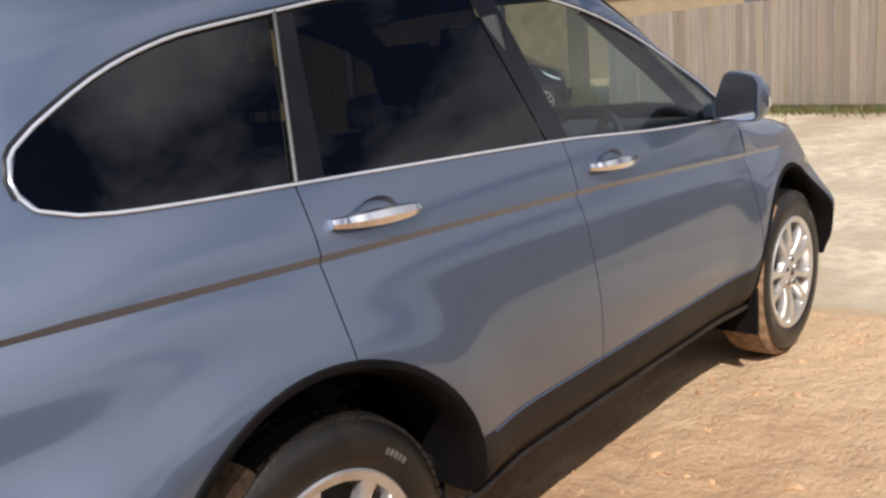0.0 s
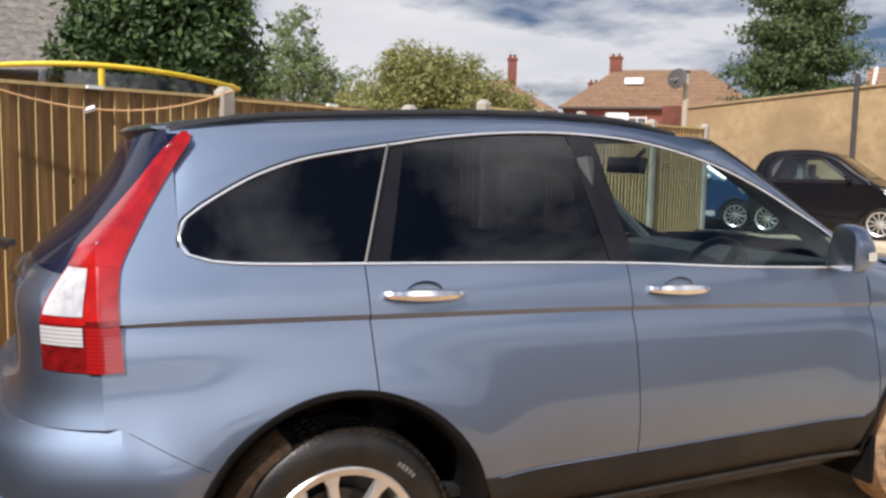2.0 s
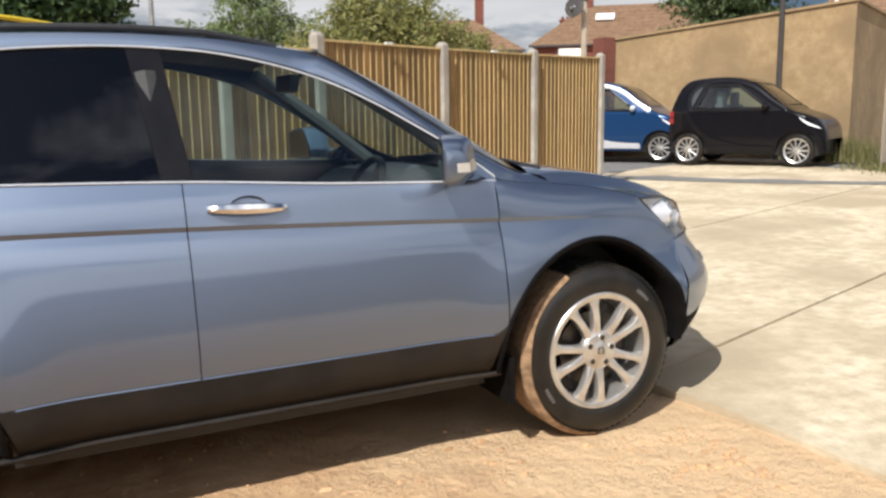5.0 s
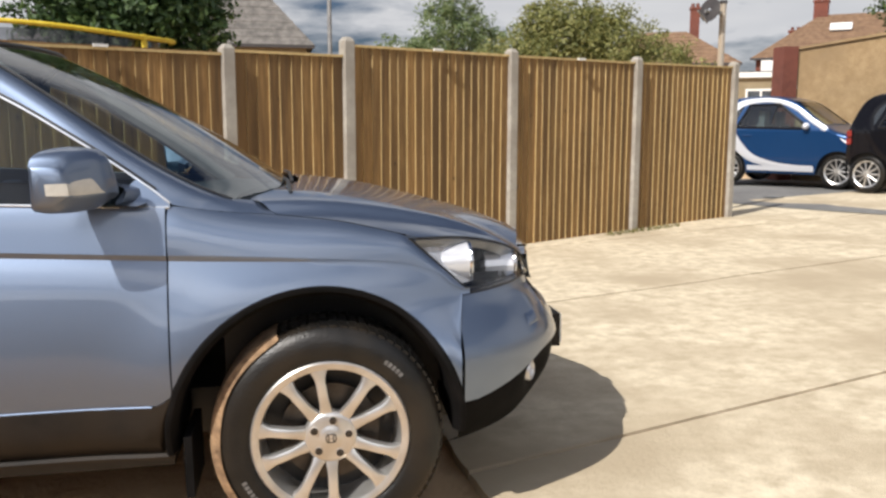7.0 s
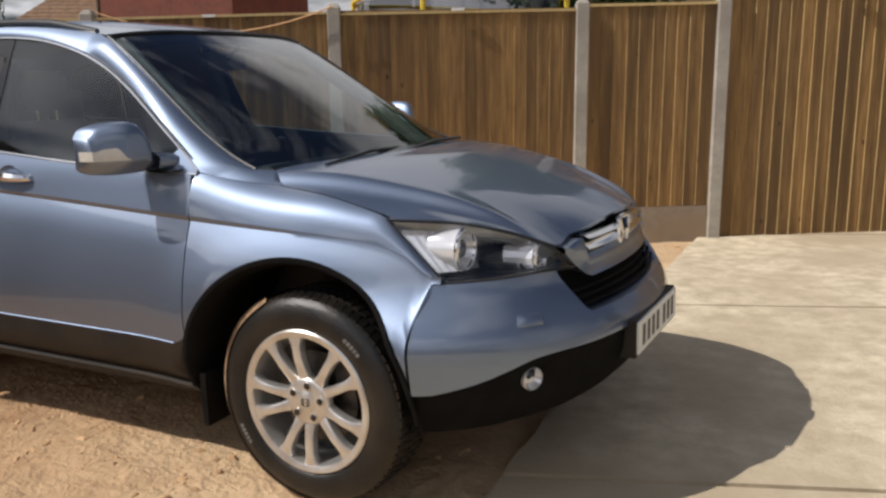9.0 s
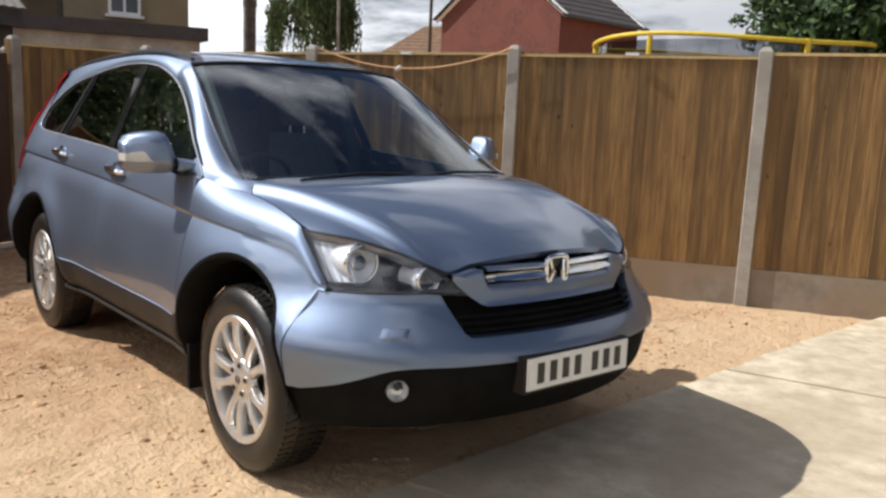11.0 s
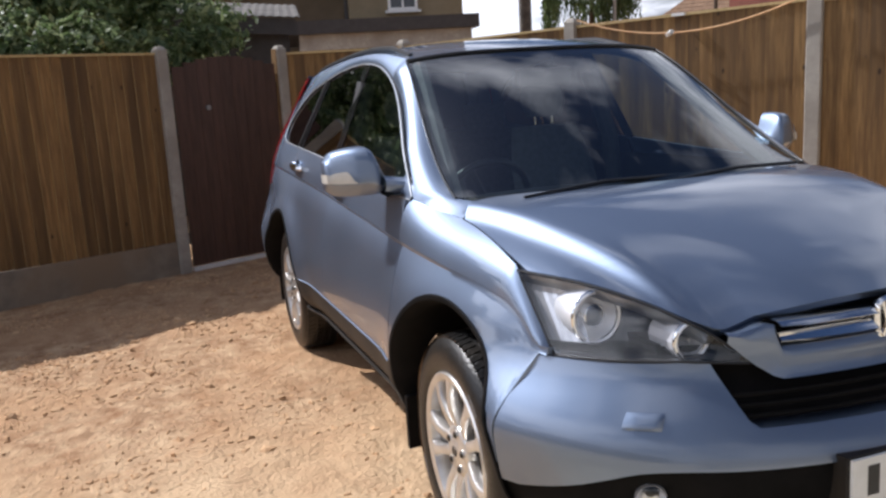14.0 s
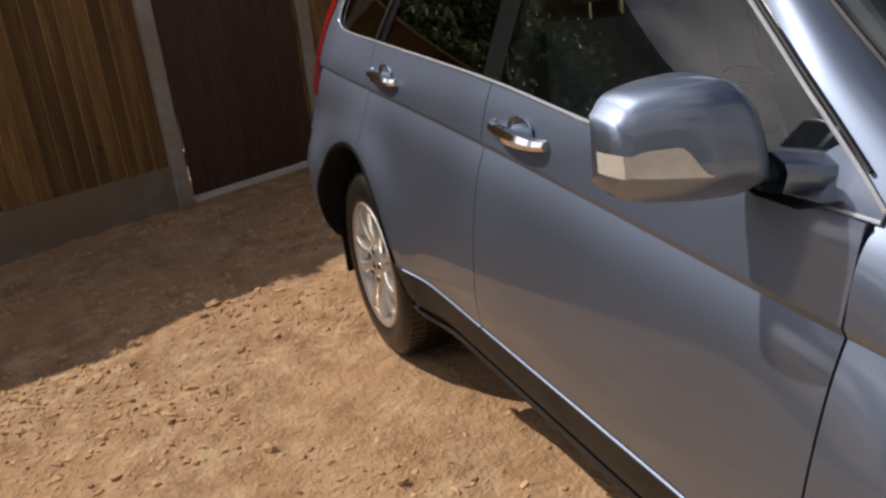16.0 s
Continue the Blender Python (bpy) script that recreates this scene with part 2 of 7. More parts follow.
M["yellow_foam"] = surface("yellow_foam", (0.62, 0.44, 0.02), (0.72, 0.54, 0.05), 6, 0.6, bump=0.1, fine=30)
M["string"] = surface("orange_string", (0.62, 0.34, 0.16), (0.72, 0.46, 0.24), 30, 0.8, bump=0.0)
M["black_net"] = glass("black_net", (0.30, 0.30, 0.32), 1.0)


def leaf_material(name, c1, c2, c3):
    m, n, l, b = nodes_of(name)
    geo = n.new("ShaderNodeNewGeometry")
    rp = n.new("ShaderNodeValToRGB")
    rp.color_ramp.elements[0].color, rp.color_ramp.elements[1].color = (*c1, 1), (*c2, 1)
    e = rp.color_ramp.elements.new(0.55)
    e.color = (*c3, 1)
    l.new(geo.outputs["Random Per Island"], rp.inputs["Fac"])
    l.new(rp.outputs["Color"], b.inputs["Base Color"])
    b.inputs["Roughness"].default_value = 0.5
    tl = n.new("ShaderNodeBsdfTranslucent")
    l.new(rp.outputs["Color"], tl.inputs["Color"])
    mx = n.new("ShaderNodeMixShader")
    mx.inputs["Fac"].default_value = 0.45
    l.new(b.outputs["BSDF"], mx.inputs[1])
    l.new(tl.outputs["BSDF"], mx.inputs[2])
    l.new(mx.outputs["Shader"], n["Material Output"].inputs["Surface"])
    return m


M["leaf_dark"] = leaf_material("dark_leaf", (0.03, 0.065, 0.022), (0.15, 0.23, 0.075), (0.07, 0.125, 0.042))
M["leaf_bush"] = leaf_material("shrub_leaf", (0.05, 0.09, 0.03), (0.36, 0.42, 0.22), (0.15, 0.21, 0.085))
M["leaf_olive"] = leaf_material("olive_leaf", (0.12, 0.14, 0.045), (0.42, 0.40, 0.15), (0.26, 0.27, 0.09))
M["leaf_pale"] = leaf_material("pale_leaf", (0.09, 0.14, 0.055), (0.32, 0.38, 0.18), (0.18, 0.24, 0.10))
M["leaf_conifer"] = leaf_material("conifer_leaf", (0.035, 0.06, 0.022), (0.15, 0.20, 0.075), (0.08, 0.12, 0.042))
M["grass"] = leaf_material("dry_grass", (0.10, 0.13, 0.04), (0.36, 0.30, 0.14), (0.22, 0.21, 0.08))
M["flower"] = surface("red_flower", (0.50, 0.06, 0.04), (0.62, 0.13, 0.07), 8, 0.6, bump=0.0)


# ---- building blocks ----
SLOPE = math.tan(radians(1.04))     # the yard rises towards +x


def gz(x):
    return SLOPE * x


def box(bm, x0, x1, y0, y1, z0, z1, mi=0, m=None):
    vs = [bm.verts.new(v) for v in ((x0, y0, z0), (x1, y0, z0), (x1, y1, z0), (x0, y1, z0), (x0, y0, z1), (x1, y0, z1), (x1, y1, z1), (x0, y1, z1))]
    if m:
        for v in vs:
            v.co = m @ v.co
    for f in ((3, 2, 1, 0), (4, 5, 6, 7), (0, 1, 5, 4), (1, 2, 6, 5), (2, 3, 7, 6), (3, 0, 4, 7)):
        bm.faces.new([vs[i] for i in f]).material_index = mi
    return vs


def bevel(bm, w, seg=2, angle=30):
    es = [e for e in bm.edges if len(e.link_faces) == 2 and e.calc_face_angle(0) > radians(angle)]
    bmesh.ops.bevel(bm, geom=es, offset=w, segments=seg, affect="EDGES", profile=0.5)


def mesh_of(name, bm, mats, smooth=False):
    me = bpy.data.meshes.new(name)
    bm.normal_update()
    bm.to_mesh(me)
    bm.free()
    for m in (mats if isinstance(mats, (list, tuple)) else [mats]):
        me.materials.append(m)
    if smooth:
        me.polygons.foreach_set("use_smooth", [True] * len(me.polygons))
        me.set_sharp_from_angle(angle=radians(38))
    return me


def part(name, bm, mats, parent=None, label="", smooth=True, m=None):
    ob = new(name, mesh_of(name, bm, mats, smooth))
    if parent:
        ob.parent = parent
    if m is not None:
        ob.matrix_basis = m
    if label:
        ob["label"] = label
    return ob


def piece(name, me, parent, m):
    ob = new(name, me)
    ob.parent = parent
    ob.matrix_basis = m
    return ob


def empty(name, m=None, label="", category="", group="", kind=""):
    ob = new(name)
    if m is not None:
        ob.matrix_basis = m
    return tagged(ob, label, category, group, kind)


def tube(bm, pts, r, n=8, mi=0, caps=True, taper=None):
    """A round bar along points."""
    pts = [Vector(p) for p in pts]
    rings = []
    up = Vector((0, 0, 1))
    for i, p in enumerate(pts):
        d = (pts[min(i + 1, len(pts) - 1)] - pts[max(i - 1, 0)]).normalized()
        a = d.cross(up if abs(d.z) < 0.95 else Vector((1, 0, 0))).normalized()
        b = a.cross(d).normalized()
        rr = r if taper is None else r + (taper - r) * i / (len(pts) - 1)
        rings.append([bm.verts.new(p + rr * (math.cos(k * math.tau / n) * a + math.sin(k * math.tau / n) * b)) for k in range(n)])
    for q, w in zip(rings, rings[1:]):
        for k in range(n):
            bm.faces.new((q[k], w[k], w[(k + 1) % n], q[(k + 1) % n])).material_index = mi
    if caps:
        bm.faces.new(rings[0]).material_index = mi
        bm.faces.new(rings[-1][::-1]).material_index = mi


def sheet(bm, rows, mi=0, flip=False, close=False):
    """A grid of faces through rows of points."""
    vr = [[bm.verts.new(p) for p in r] for r in rows]
    for a, b in zip(vr, vr[1:]):
        m = len(a)
        for k in range(m if close else m - 1):
            q = (a[k], a[(k + 1) % m], b[(k + 1) % m], b[k])
            try:
                bm.faces.new(q[::-1] if flip else q).material_index = mi
            except ValueError:
                pass
    return vr


def curve_at(table, x):
    """Smooth value of a table of (x, value)."""
    if x <= table[0][0]:
        return table[0][1]
    for i in range(len(table) - 1):
        (x0, v0), (x1, v1) = table[i], table[i + 1]
        if x <= x1:
            s0 = (v1 - table[i - 1][1]) / (x1 - table[i - 1][0]) if i else (v1 - v0) / (x1 - x0)
            s1 = (table[i + 2][1] - v0) / (table[i + 2][0] - x0) if i + 2 < len(table) else (v1 - v0) / (x1 - x0)
            t, h = (x - x0) / (x1 - x0), x1 - x0
            return ((2 * t**3 - 3 * t**2 + 1) * v0 + (t**3 - 2 * t**2 + t) * h * s0 + (3 * t**2 - 2 * t**3) * v1 + (t**3 - t**2) * h * s1)
    return table[-1][1]


# ---- ground ----
def dirt_relief(x, y):
    """Trodden dirt: soft swells with rougher patches of broken clods."""
    z = 0.014 * noise.noise((x * 1.7, y * 1.7, 3)) + 0.010 * noise.noise((x * 5, y * 5, 9))
    if x < 3.2:
        rough = 0.35 + 0.65 * smooth_step(-0.15, 0.35, noise.noise((x * 0.9, y * 0.9, 7)))
        z += rough * (0.014 * noise.noise((x * 9, y * 9, 2)) + 0.011 * noise.noise((x * 19, y * 19, 5)))
    return z


def smooth_step(a, b, v):
    f = min(1.0, max(0.0, (v - a) / (b - a)))
    return f * f * (3 - 2 * f)


def build_ground():
    bm = bmesh.new()
    xs = [-400, -120, -40, -15, -9] + [-7 + 0.15 * i for i in range(20)] + [-4 + 0.045 * i for i in range(163)] + [3.4, 3.8, 4.4, 5, 7, 12, 20, 45, 120, 400]
    ys = [-400, -120, -40, -15, -8] + [-6 + 0.15 * i for i in range(10)] + [-4.5 + 0.045 * i for i in range(196)] + [4.4, 5, 6, 8, 14, 22, 45, 120, 400]
    rows = []
    for y in ys:
        r = []
        for x in xs:
            z = SLOPE * max(-12, min(x, 16))
            if -7 < x < 5 and -6 < y < 6:
                z += dirt_relief(x, y)
            r.append((x, y, z - 0.004))
        rows.append(r)
    sheet(bm, rows)
    g = part("ground", bm, M["dirt"], smooth=True)
    tagged(g, "bare sandy orange dirt with small clods and stones", "ground", kind="structure")


build_ground()

SLAB_EDGE = [(3.30, -9.0), (3.22, -1.0), (3.12, -0.3), (3.00, 1.8), (2.90, 3.1), (2.86, 4.3), (2.80, 5.6)]


def build_slabs():
    """Concrete bays with open joints."""
    root = empty("pavement", label="pale worn concrete yard slab in bays with dark stained joints", category="pavement", kind="structure")
    k = 0.345

    def edge_x(y):
        return curve_at([(b, a) for a, b in SLAB_EDGE], y)
    # joint lines y = c + k * (x - 4.4), bays lie between them
    cs = [-9.6, -7.2, -4.8, -2.42, -0.03, 2.37, 4.76, 7.15]
    for c0, c1 in zip(cs, cs[1:]):
        bm = bmesh.new()
        n, rows = 26, []
        for j in range(n + 1):
            f = j / n
            r = []
            for i in range(61):
                u = i / 60
                yy = c0 + (c1 - c0) * f
                # where this line leaves the yard's edge
                x0 = 3.1
                for _ in range(6):
                    x0 = edge_x(yy + k * (x0 - 4.4)) + 0.025 * noise.noise((yy * 4 + k * x0 * 4, 1.3, 5))
                x1 = 13.2
                x = x0 + (x1 - x0) * u**1.3
                y = yy + k * (x - 4.4)
                gap = 0.015
                y += gap * (1 - 2 * f) if j in (0, n) else 0
                z = gz(x) + 0.030 + 0.004 * noise.noise((x * 0.9, y * 0.9, 7))
                r.append((x, y, z))
            rows.append(r)
        top = [[(x, y, z) for x, y, z in r] for r in rows]
        first = [(x, y, z - 0.09) for x, y, z in top[0]]
        last = [(x, y, z - 0.09) for x, y, z in top[-1]]
        sheet(bm, [first] + top + [last])
        sheet(bm, [[(x, y, z - 0.09) for x, y, z in (r[0] for r in top)], [r[0] for r in top]], flip=True)
        part("slab", bm, M["concrete"], root)


build_slabs()


def build_road():
    bm = bmesh.new()
    edge = [(5.5, 30), (7.4, 12.0), (9.3, 7.6), (10.4, 5.8), (11.6, 4.4), (12.6, 2.4), (13.2, -2), (13.6, -30)]
    far = [(26, 30), (24, 14), (24, 9), (24, 6), (24, 4), (24, 1), (24, -4), (24, -30)]
    rows = [[(x, y, gz(min(x, 16)) + 0.038) for x, y in edge], [(x, y, gz(16) + 0.036) for x, y in far]]
    sheet(bm, rows, flip=True)
    tagged(part("road", bm, M["asphalt"]), "worn grey asphalt lane beside the concrete yard", "road", kind="structure")


build_road()


# ---- fences ----
FDIR = radians(28.1)
FA = Vector((math.cos(FDIR), math.sin(FDIR), 0))
FP1 = Vector((0.271, 2.745, 0))
FENCE_S = [-5.79, -3.86, -1.93, 0.0, 1.95, 3.06, 4.99, 6.92, 8.82]     # posts along the line
POST_TOP = [1.97, 1.98, 1.98, 1.975, 1.955, 2.06, 2.035, 2.02, 2.02]


def post_mesh(h):
    bm = bmesh.new()
    box(bm, -0.05, 0.05, -0.055, 0.055, -0.1, h - 0.035)
    box(bm, -0.05, 0.05, -0.055, 0.055, h - 0.035, h)
    top = [v for v in bm.verts if v.co.z > h - 0.001]
    for v in top:
        v.co.x *= 0.55
        v.co.y *= 0.55
    bmesh.ops.remove_doubles(bm, verts=bm.verts, dist=0.0005)
    bevel(bm, 0.006, 1)
    return mesh_of("fence_post", bm, M["post"])


def board_mesh(w, h):
    """Feather-edge board: thick pale edge on its near side."""
    bm = bmesh.new()
    v = [bm.verts.new(p) for p in ((0, -0.017, 0), (w + 0.012, -0.004, 0), (w + 0.012, 0, 0), (0, 0, 0), (0, -0.017, h), (w + 0.012, -0.004, h), (w + 0.012, 0, h), (0, 0, h))]
    for f, mi in (((0, 1, 5, 4), 0), ((2, 3, 7, 6), 0), ((4, 5, 6, 7), 1), ((3, 2, 1, 0), 0), ((1, 2, 6, 5), 0), ((3, 0, 4, 7), 1)):
        bm.faces.new([v[i] for i in f]).material_index = mi
    return mesh_of("board", bm, [M["board"], M["board_edge"]])


BOARD_CACHE = {}


def fence_panel(a, b, za, zb, base, group, gravel=0.0, rail_cap=True):
    """A closeboard panel between two points; its boards face the yard."""
    a, b = Vector(a), Vector(b)
    d = (b - a)
    length, ang = d.length, math.atan2(d.y, d.x)
    root = empty("fence_panel", Matrix.Translation((a.x, a.y, 0)) @ Matrix.Rotation(ang, 4, "Z"))
    root.parent = group
    if gravel:
        bm = bmesh.new()
        box(bm, 0.0, length, -0.02, 0.02, base[0] - 0.05, base[0] + gravel)
        for v in bm.verts:
            v.co.z += (base[1] - base[0]) * v.co.x / length
        bevel(bm, 0.004, 1)
        part("gravel_board", bm, M["gravel_board"], root, "earth-stained concrete gravel board", smooth=False)
    n = max(4, round(length / 0.098))
    w = length / n
    rng = random.Random(int(1000 * abs(a.x) + 77 * abs(a.y)))
    for i in range(n):
        u = i * w
        f = (u + w / 2) / length
        z0 = base[0] + (base[1] - base[0]) * f + gravel + 0.004 + (0.0 if gravel else 0.012)
        z1 = za + (zb - za) * f + rng.uniform(-0.006, 0.006) - 0.03
        key = (round(w, 3), round((z1 - z0) / 0.01))
        if key not in BOARD_CACHE:
            BOARD_CACHE[key] = board_mesh(w, key[1] * 0.01)
        m = Matrix.Translation((u + rng.uniform(-0.004, 0.004), 0.0, z0)) @ Matrix.Rotation(rng.uniform(-0.004, 0.004), 4, "Y")
        piece("board", BOARD_CACHE[key], root, m)
    for h in (0.25, 0.95, 1.6):
        bm = bmesh.new()
        box(bm, 0, length, 0.002, 0.04, base[0] + gravel + h - 0.03, base[0] + gravel + h + 0.03)
        part("rail", bm, M["board"], root, smooth=False)
    if rail_cap:
        bm = bmesh.new()
        box(bm, 0, length, -0.025, 0.03, za - 0.032, za - 0.012)
        for v in bm.verts:
            v.co.z += (zb - za) * v.co.x / length
        part("capping", bm, M["board_edge"], root, smooth=False)
    return root


def build_fences():
    fence = empty("side_fence", label="golden brown closeboard fence with grey concrete posts", category="fence", group="yard fences")
    tops = []
    for s, h in zip(FENCE_S, POST_TOP):
        p = FP1 + s * FA
        ob = new("fence_post", post_mesh(h))
        ob.matrix_basis = Matrix.Translation((p.x, p.y, gz(p.x))) @ Matrix.Rotation(FDIR, 4, "Z")
        ob.parent = fence
        tops.append((p, gz(p.x) + h))
    drop = [0.05, 0.05, 0.05, 0.06, 0.08, 0.05, 0.05, 0.05]
    for i in range(len(tops) - 1):
        (p, z0), (q, z1) = tops[i], tops[i + 1]
        a, b = p + 0.052 * FA, q - 0.052 * FA
        gr = 0.29 if i < 5 else 0.0
        zt0, zt1 = (z0 - drop[i], z1 - drop[i])
        if i == 4:
            zt0, zt1 = z0 - 0.03, z0 - 0.02
        fence_panel(a, b, zt0, zt1, (gz(a.x), gz(b.x)), fence, gravel=gr)


build_fences()

# back line with the gate
BDIR = radians(112.3)
BA = Vector((math.cos(BDIR), math.sin(BDIR), 0))
GATE_L = Vector((-2.955, -1.26, 0))


def build_back():
    fence = empty("back_fence", label="shaded brown closeboard fence with concrete posts beside a gate", category="fence", group="yard fences")

    def at(s):
        return GATE_L + s * BA
    posts = [(-3.98, 1.99), (-2.03, 1.99), (-0.09, 1.99), (1.10, 1.99)]
    for s, h in posts:
        p = at(s)
        ob = new("fence_post", post_mesh(h))
        ob.matrix_basis = Matrix.Translation((p.x, p.y, gz(p.x))) @ Matrix.Rotation(BDIR, 4, "Z")
        ob.parent = fence
    for s0, s1 in ((-3.98, -2.03), (-2.03, -0.09)):
        a, b = at(s0 + 0.052), at(s1 - 0.052)
        fence_panel(a, b, gz(a.x) + 1.95, gz(b.x) + 1.95, (gz(a.x), gz(b.x)), fence, gravel=0.29)
    a, b = FP1 + (FENCE_S[1] + 0.05) * FA, at(1.15)
    fence_panel(b, a, gz(a.x) + 1.93, gz(b.x) + 1.93, (gz(a.x), gz(b.x)), fence, gravel=0.29)
    # gate
    root = empty("gate", Matrix.Translation((at(0).x, at(0).y, gz(at(0).x))) @ Matrix.Rotation(BDIR, 4, "Z"),
                 "dark brown boarded timber garden gate, closed, with a bowed top", "gate")
    n, w = 9, 1.03 / 9
    for i in range(n):
        bm = bmesh.new()
        h = 1.80 + 0.10 * math.sin(math.pi * (i + 0.5) / n)
        box(bm, i * w + 0.001, (i + 1) * w - 0.001, -0.01, 0.012, 0.05, h)
        bevel(bm, 0.002, 1)
        part("plank", bm, M["gate"], root, smooth=False)
    for z in (0.3, 1.0, 1.6):
        bm = bmesh.new()
        box(bm, 0.0, 1.03, 0.014, 0.046, z - 0.05, z + 0.05)
        part("ledge", bm, M["gate"], root, smooth=False)
    bm = bmesh.new()
    box(bm, 1.045, 1.09, -0.03, 0.05, 0.0, 1.95)
    part("jamb", bm, M["board"], root, "reddish brown gate jamb", smooth=False)
    bm = bmesh.new()
    tube(bm, [(0.3, -0.012, 1.45), (0.3, -0.04, 1.45)], 0.022, 12)
    part("latch", bm, M["pole_metal"], root, "round metal latch ring")
    # white strip stands in for sunlight leaking under the gate
    bm = bmesh.new()
    box(bm, 0.0, 1.06, -0.018, 0.03, 0.0, 0.034)
    part("sill", bm, M["white"], root, "white strip drawn as sunlight under the gate", smooth=False)


build_back()


def build_near_fence():
    """Plain boarded fence that closes the yard behind the camera."""
    bm = bmesh.new()
    pts = [(-3.5, -3.0), (-2.2, -7.6), (4.0, -7.2), (13.5, -6.4)]
    for (x0, y0), (x1, y1) in zip(pts[1:], pts[2:]):
        n = round(math.hypot(x1 - x0, y1 - y0) / 0.15)
        for i in range(n):
            f, g = i / n, (i + 1) / n
            box(bm, x0 + (x1 - x0) * f, x0 + (x1 - x0) * g - 0.004, y0 + (y1 - y0) * f - 0.01 * (i % 2), y0 + (y1 - y0) * f + 0.02, gz(x0), gz(x0) + 1.9)
    tagged(part("wall_near", bm, M["board"], smooth=False), "plain brown boarded fence closing the yard", "wall", kind="structure")


build_near_fence()


# ---- the parked estate car ----
def paint(name, base, metal=0.94, rough=0.30, coat=0.9, spec=0.5, ior=1.5):
    m, n, l, b = nodes_of(name)
    tc = n.new("ShaderNodeTexCoord")
    nz = n.new("ShaderNodeTexNoise")
    nz.inputs["Scale"].default_value = 1.6
    nz.inputs["Detail"].default_value = 3
    l.new(tc.outputs["Object"], nz.inputs["Vector"])
    fl = n.new("ShaderNodeTexNoise")
    fl.inputs["Scale"].default_value = 900
    l.new(tc.outputs["Object"], fl.inputs["Vector"])
    mx = n.new("ShaderNodeMix")
    mx.data_type = "RGBA"
    mx.inputs[6].default_value = (*[c * 0.86 for c in base], 1)
    mx.inputs[7].default_value = (*[c * 1.14 for c in base], 1)
    l.new(fl.outputs["Fac"], mx.inputs[0])
    l.new(mx.outputs[2], b.inputs["Base Color"])
    mr = n.new("ShaderNodeMapRange")
    mr.inputs["To Min"].default_value, mr.inputs["To Max"].default_value = rough * 0.85, rough * 1.2
    l.new(nz.outputs["Fac"], mr.inputs["Value"])
    l.new(mr.outputs["Result"], b.inputs["Roughness"])
    b.inputs["Metallic"].default_value = metal
    b.inputs["Coat Weight"].default_value = coat
    b.inputs["Specular IOR Level"].default_value = spec
    b.inputs["Coat Roughness"].default_value = 0.06
    b.inputs["Coat IOR"].default_value = ior
    return m


M["paint"] = paint("blue_grey_metallic_paint", (0.180, 0.229, 0.318), metal=0.98, rough=0.49, coat=1.0, ior=1.6)
M["cladding"] = surface("dark_grey_plastic", (0.014, 0.0128, 0.0122), (0.025, 0.022, 0.020), 7, 0.55, bump=0.12, fine=220, c3=(0.028, 0.022, 0.017), big=3.0, spec=0.2)
M["arch"] = surface("arch_plastic", (0.006, 0.006, 0.006), (0.011, 0.010, 0.010), 7, 0.7, spec=0.05, bump=0.1, fine=200)
M["black"] = surface("black_plastic", (0.012, 0.012, 0.013), (0.02, 0.02, 0.021), 9, 0.4, bump=0.05, fine=200)
M["gloss_black"] = surface("gloss_black", (0.008, 0.008, 0.010), (0.012, 0.012, 0.014), 9, 0.16, bump=0.0, spec=0.3)
M["chrome"] = surface("chrome", (0.78, 0.79, 0.80), (0.86, 0.87, 0.88), 30, 0.08, metal=1.0, bump=0.0, rough2=0.16)
M["trim"] = surface("bright_trim", (0.62, 0.66, 0.72), (0.72, 0.76, 0.82), 30, 0.24, metal=0.45, bump=0.0)
M["alloy"] = surface("silver_alloy", (0.66, 0.65, 0.63), (0.74, 0.73, 0.71), 14, 0.30, metal=0.8, bump=0.03, c3=(0.58, 0.55, 0.51), big=9)
M["tyre"] = surface("tyre_rubber", (0.006, 0.006, 0.006), (0.012, 0.0115, 0.011), 14, 0.36, bump=0.2, fine=120, c3=(0.020, 0.016, 0.012), big=6, spec=0.4)
M["tyre_ink"] = surface("faded_tyre_print", (0.07, 0.068, 0.066), (0.17, 0.165, 0.16), 40, 0.7, bump=0.0)
M["mud"] = surface("dried_mud", (0.16, 0.10, 0.058), (0.36, 0.23, 0.13), 26, 0.95, bump=0.6, fine=60)
M["disc"] = surface("brake_disc", (0.07, 0.062, 0.056), (0.11, 0.10, 0.09), 16, 0.4, metal=0.9, bump=0.05)
M["glass_clear"] = glass("clear_car_glass", (0.76, 0.90, 0.89), 0.88, f0=0.06)
M["glass_screen"] = glass("windscreen_glass", (0.80, 0.91, 0.91), 0.82, f0=0.12)
M["glass_rear"] = surface("dark_rear_glass", (0.006, 0.009, 0.026), (0.010, 0.014, 0.036), 4, 0.08, bump=0.0, spec=0.07)
M["glass_dark"] = glass("privacy_glass", (0.10, 0.10, 0.12), 0.40, f0=0.058)
M["seat"] = surface("grey_cloth", (0.095, 0.095, 0.098), (0.14, 0.14, 0.143), 40, 0.95, bump=0.3, fine=300)
M["dash"] = surface("dashboard_plastic", (0.035, 0.036, 0.037), (0.052, 0.053, 0.054), 20, 0.7, bump=0.15, fine=300)
M["headliner"] = surface("grey_headliner", (0.16, 0.155, 0.15), (0.20, 0.195, 0.19), 20, 0.95, bump=0.1)
M["lens_clear"] = glass("clear_lamp_lens", (0.97, 0.98, 1.0), 0.97, f0=0.055)
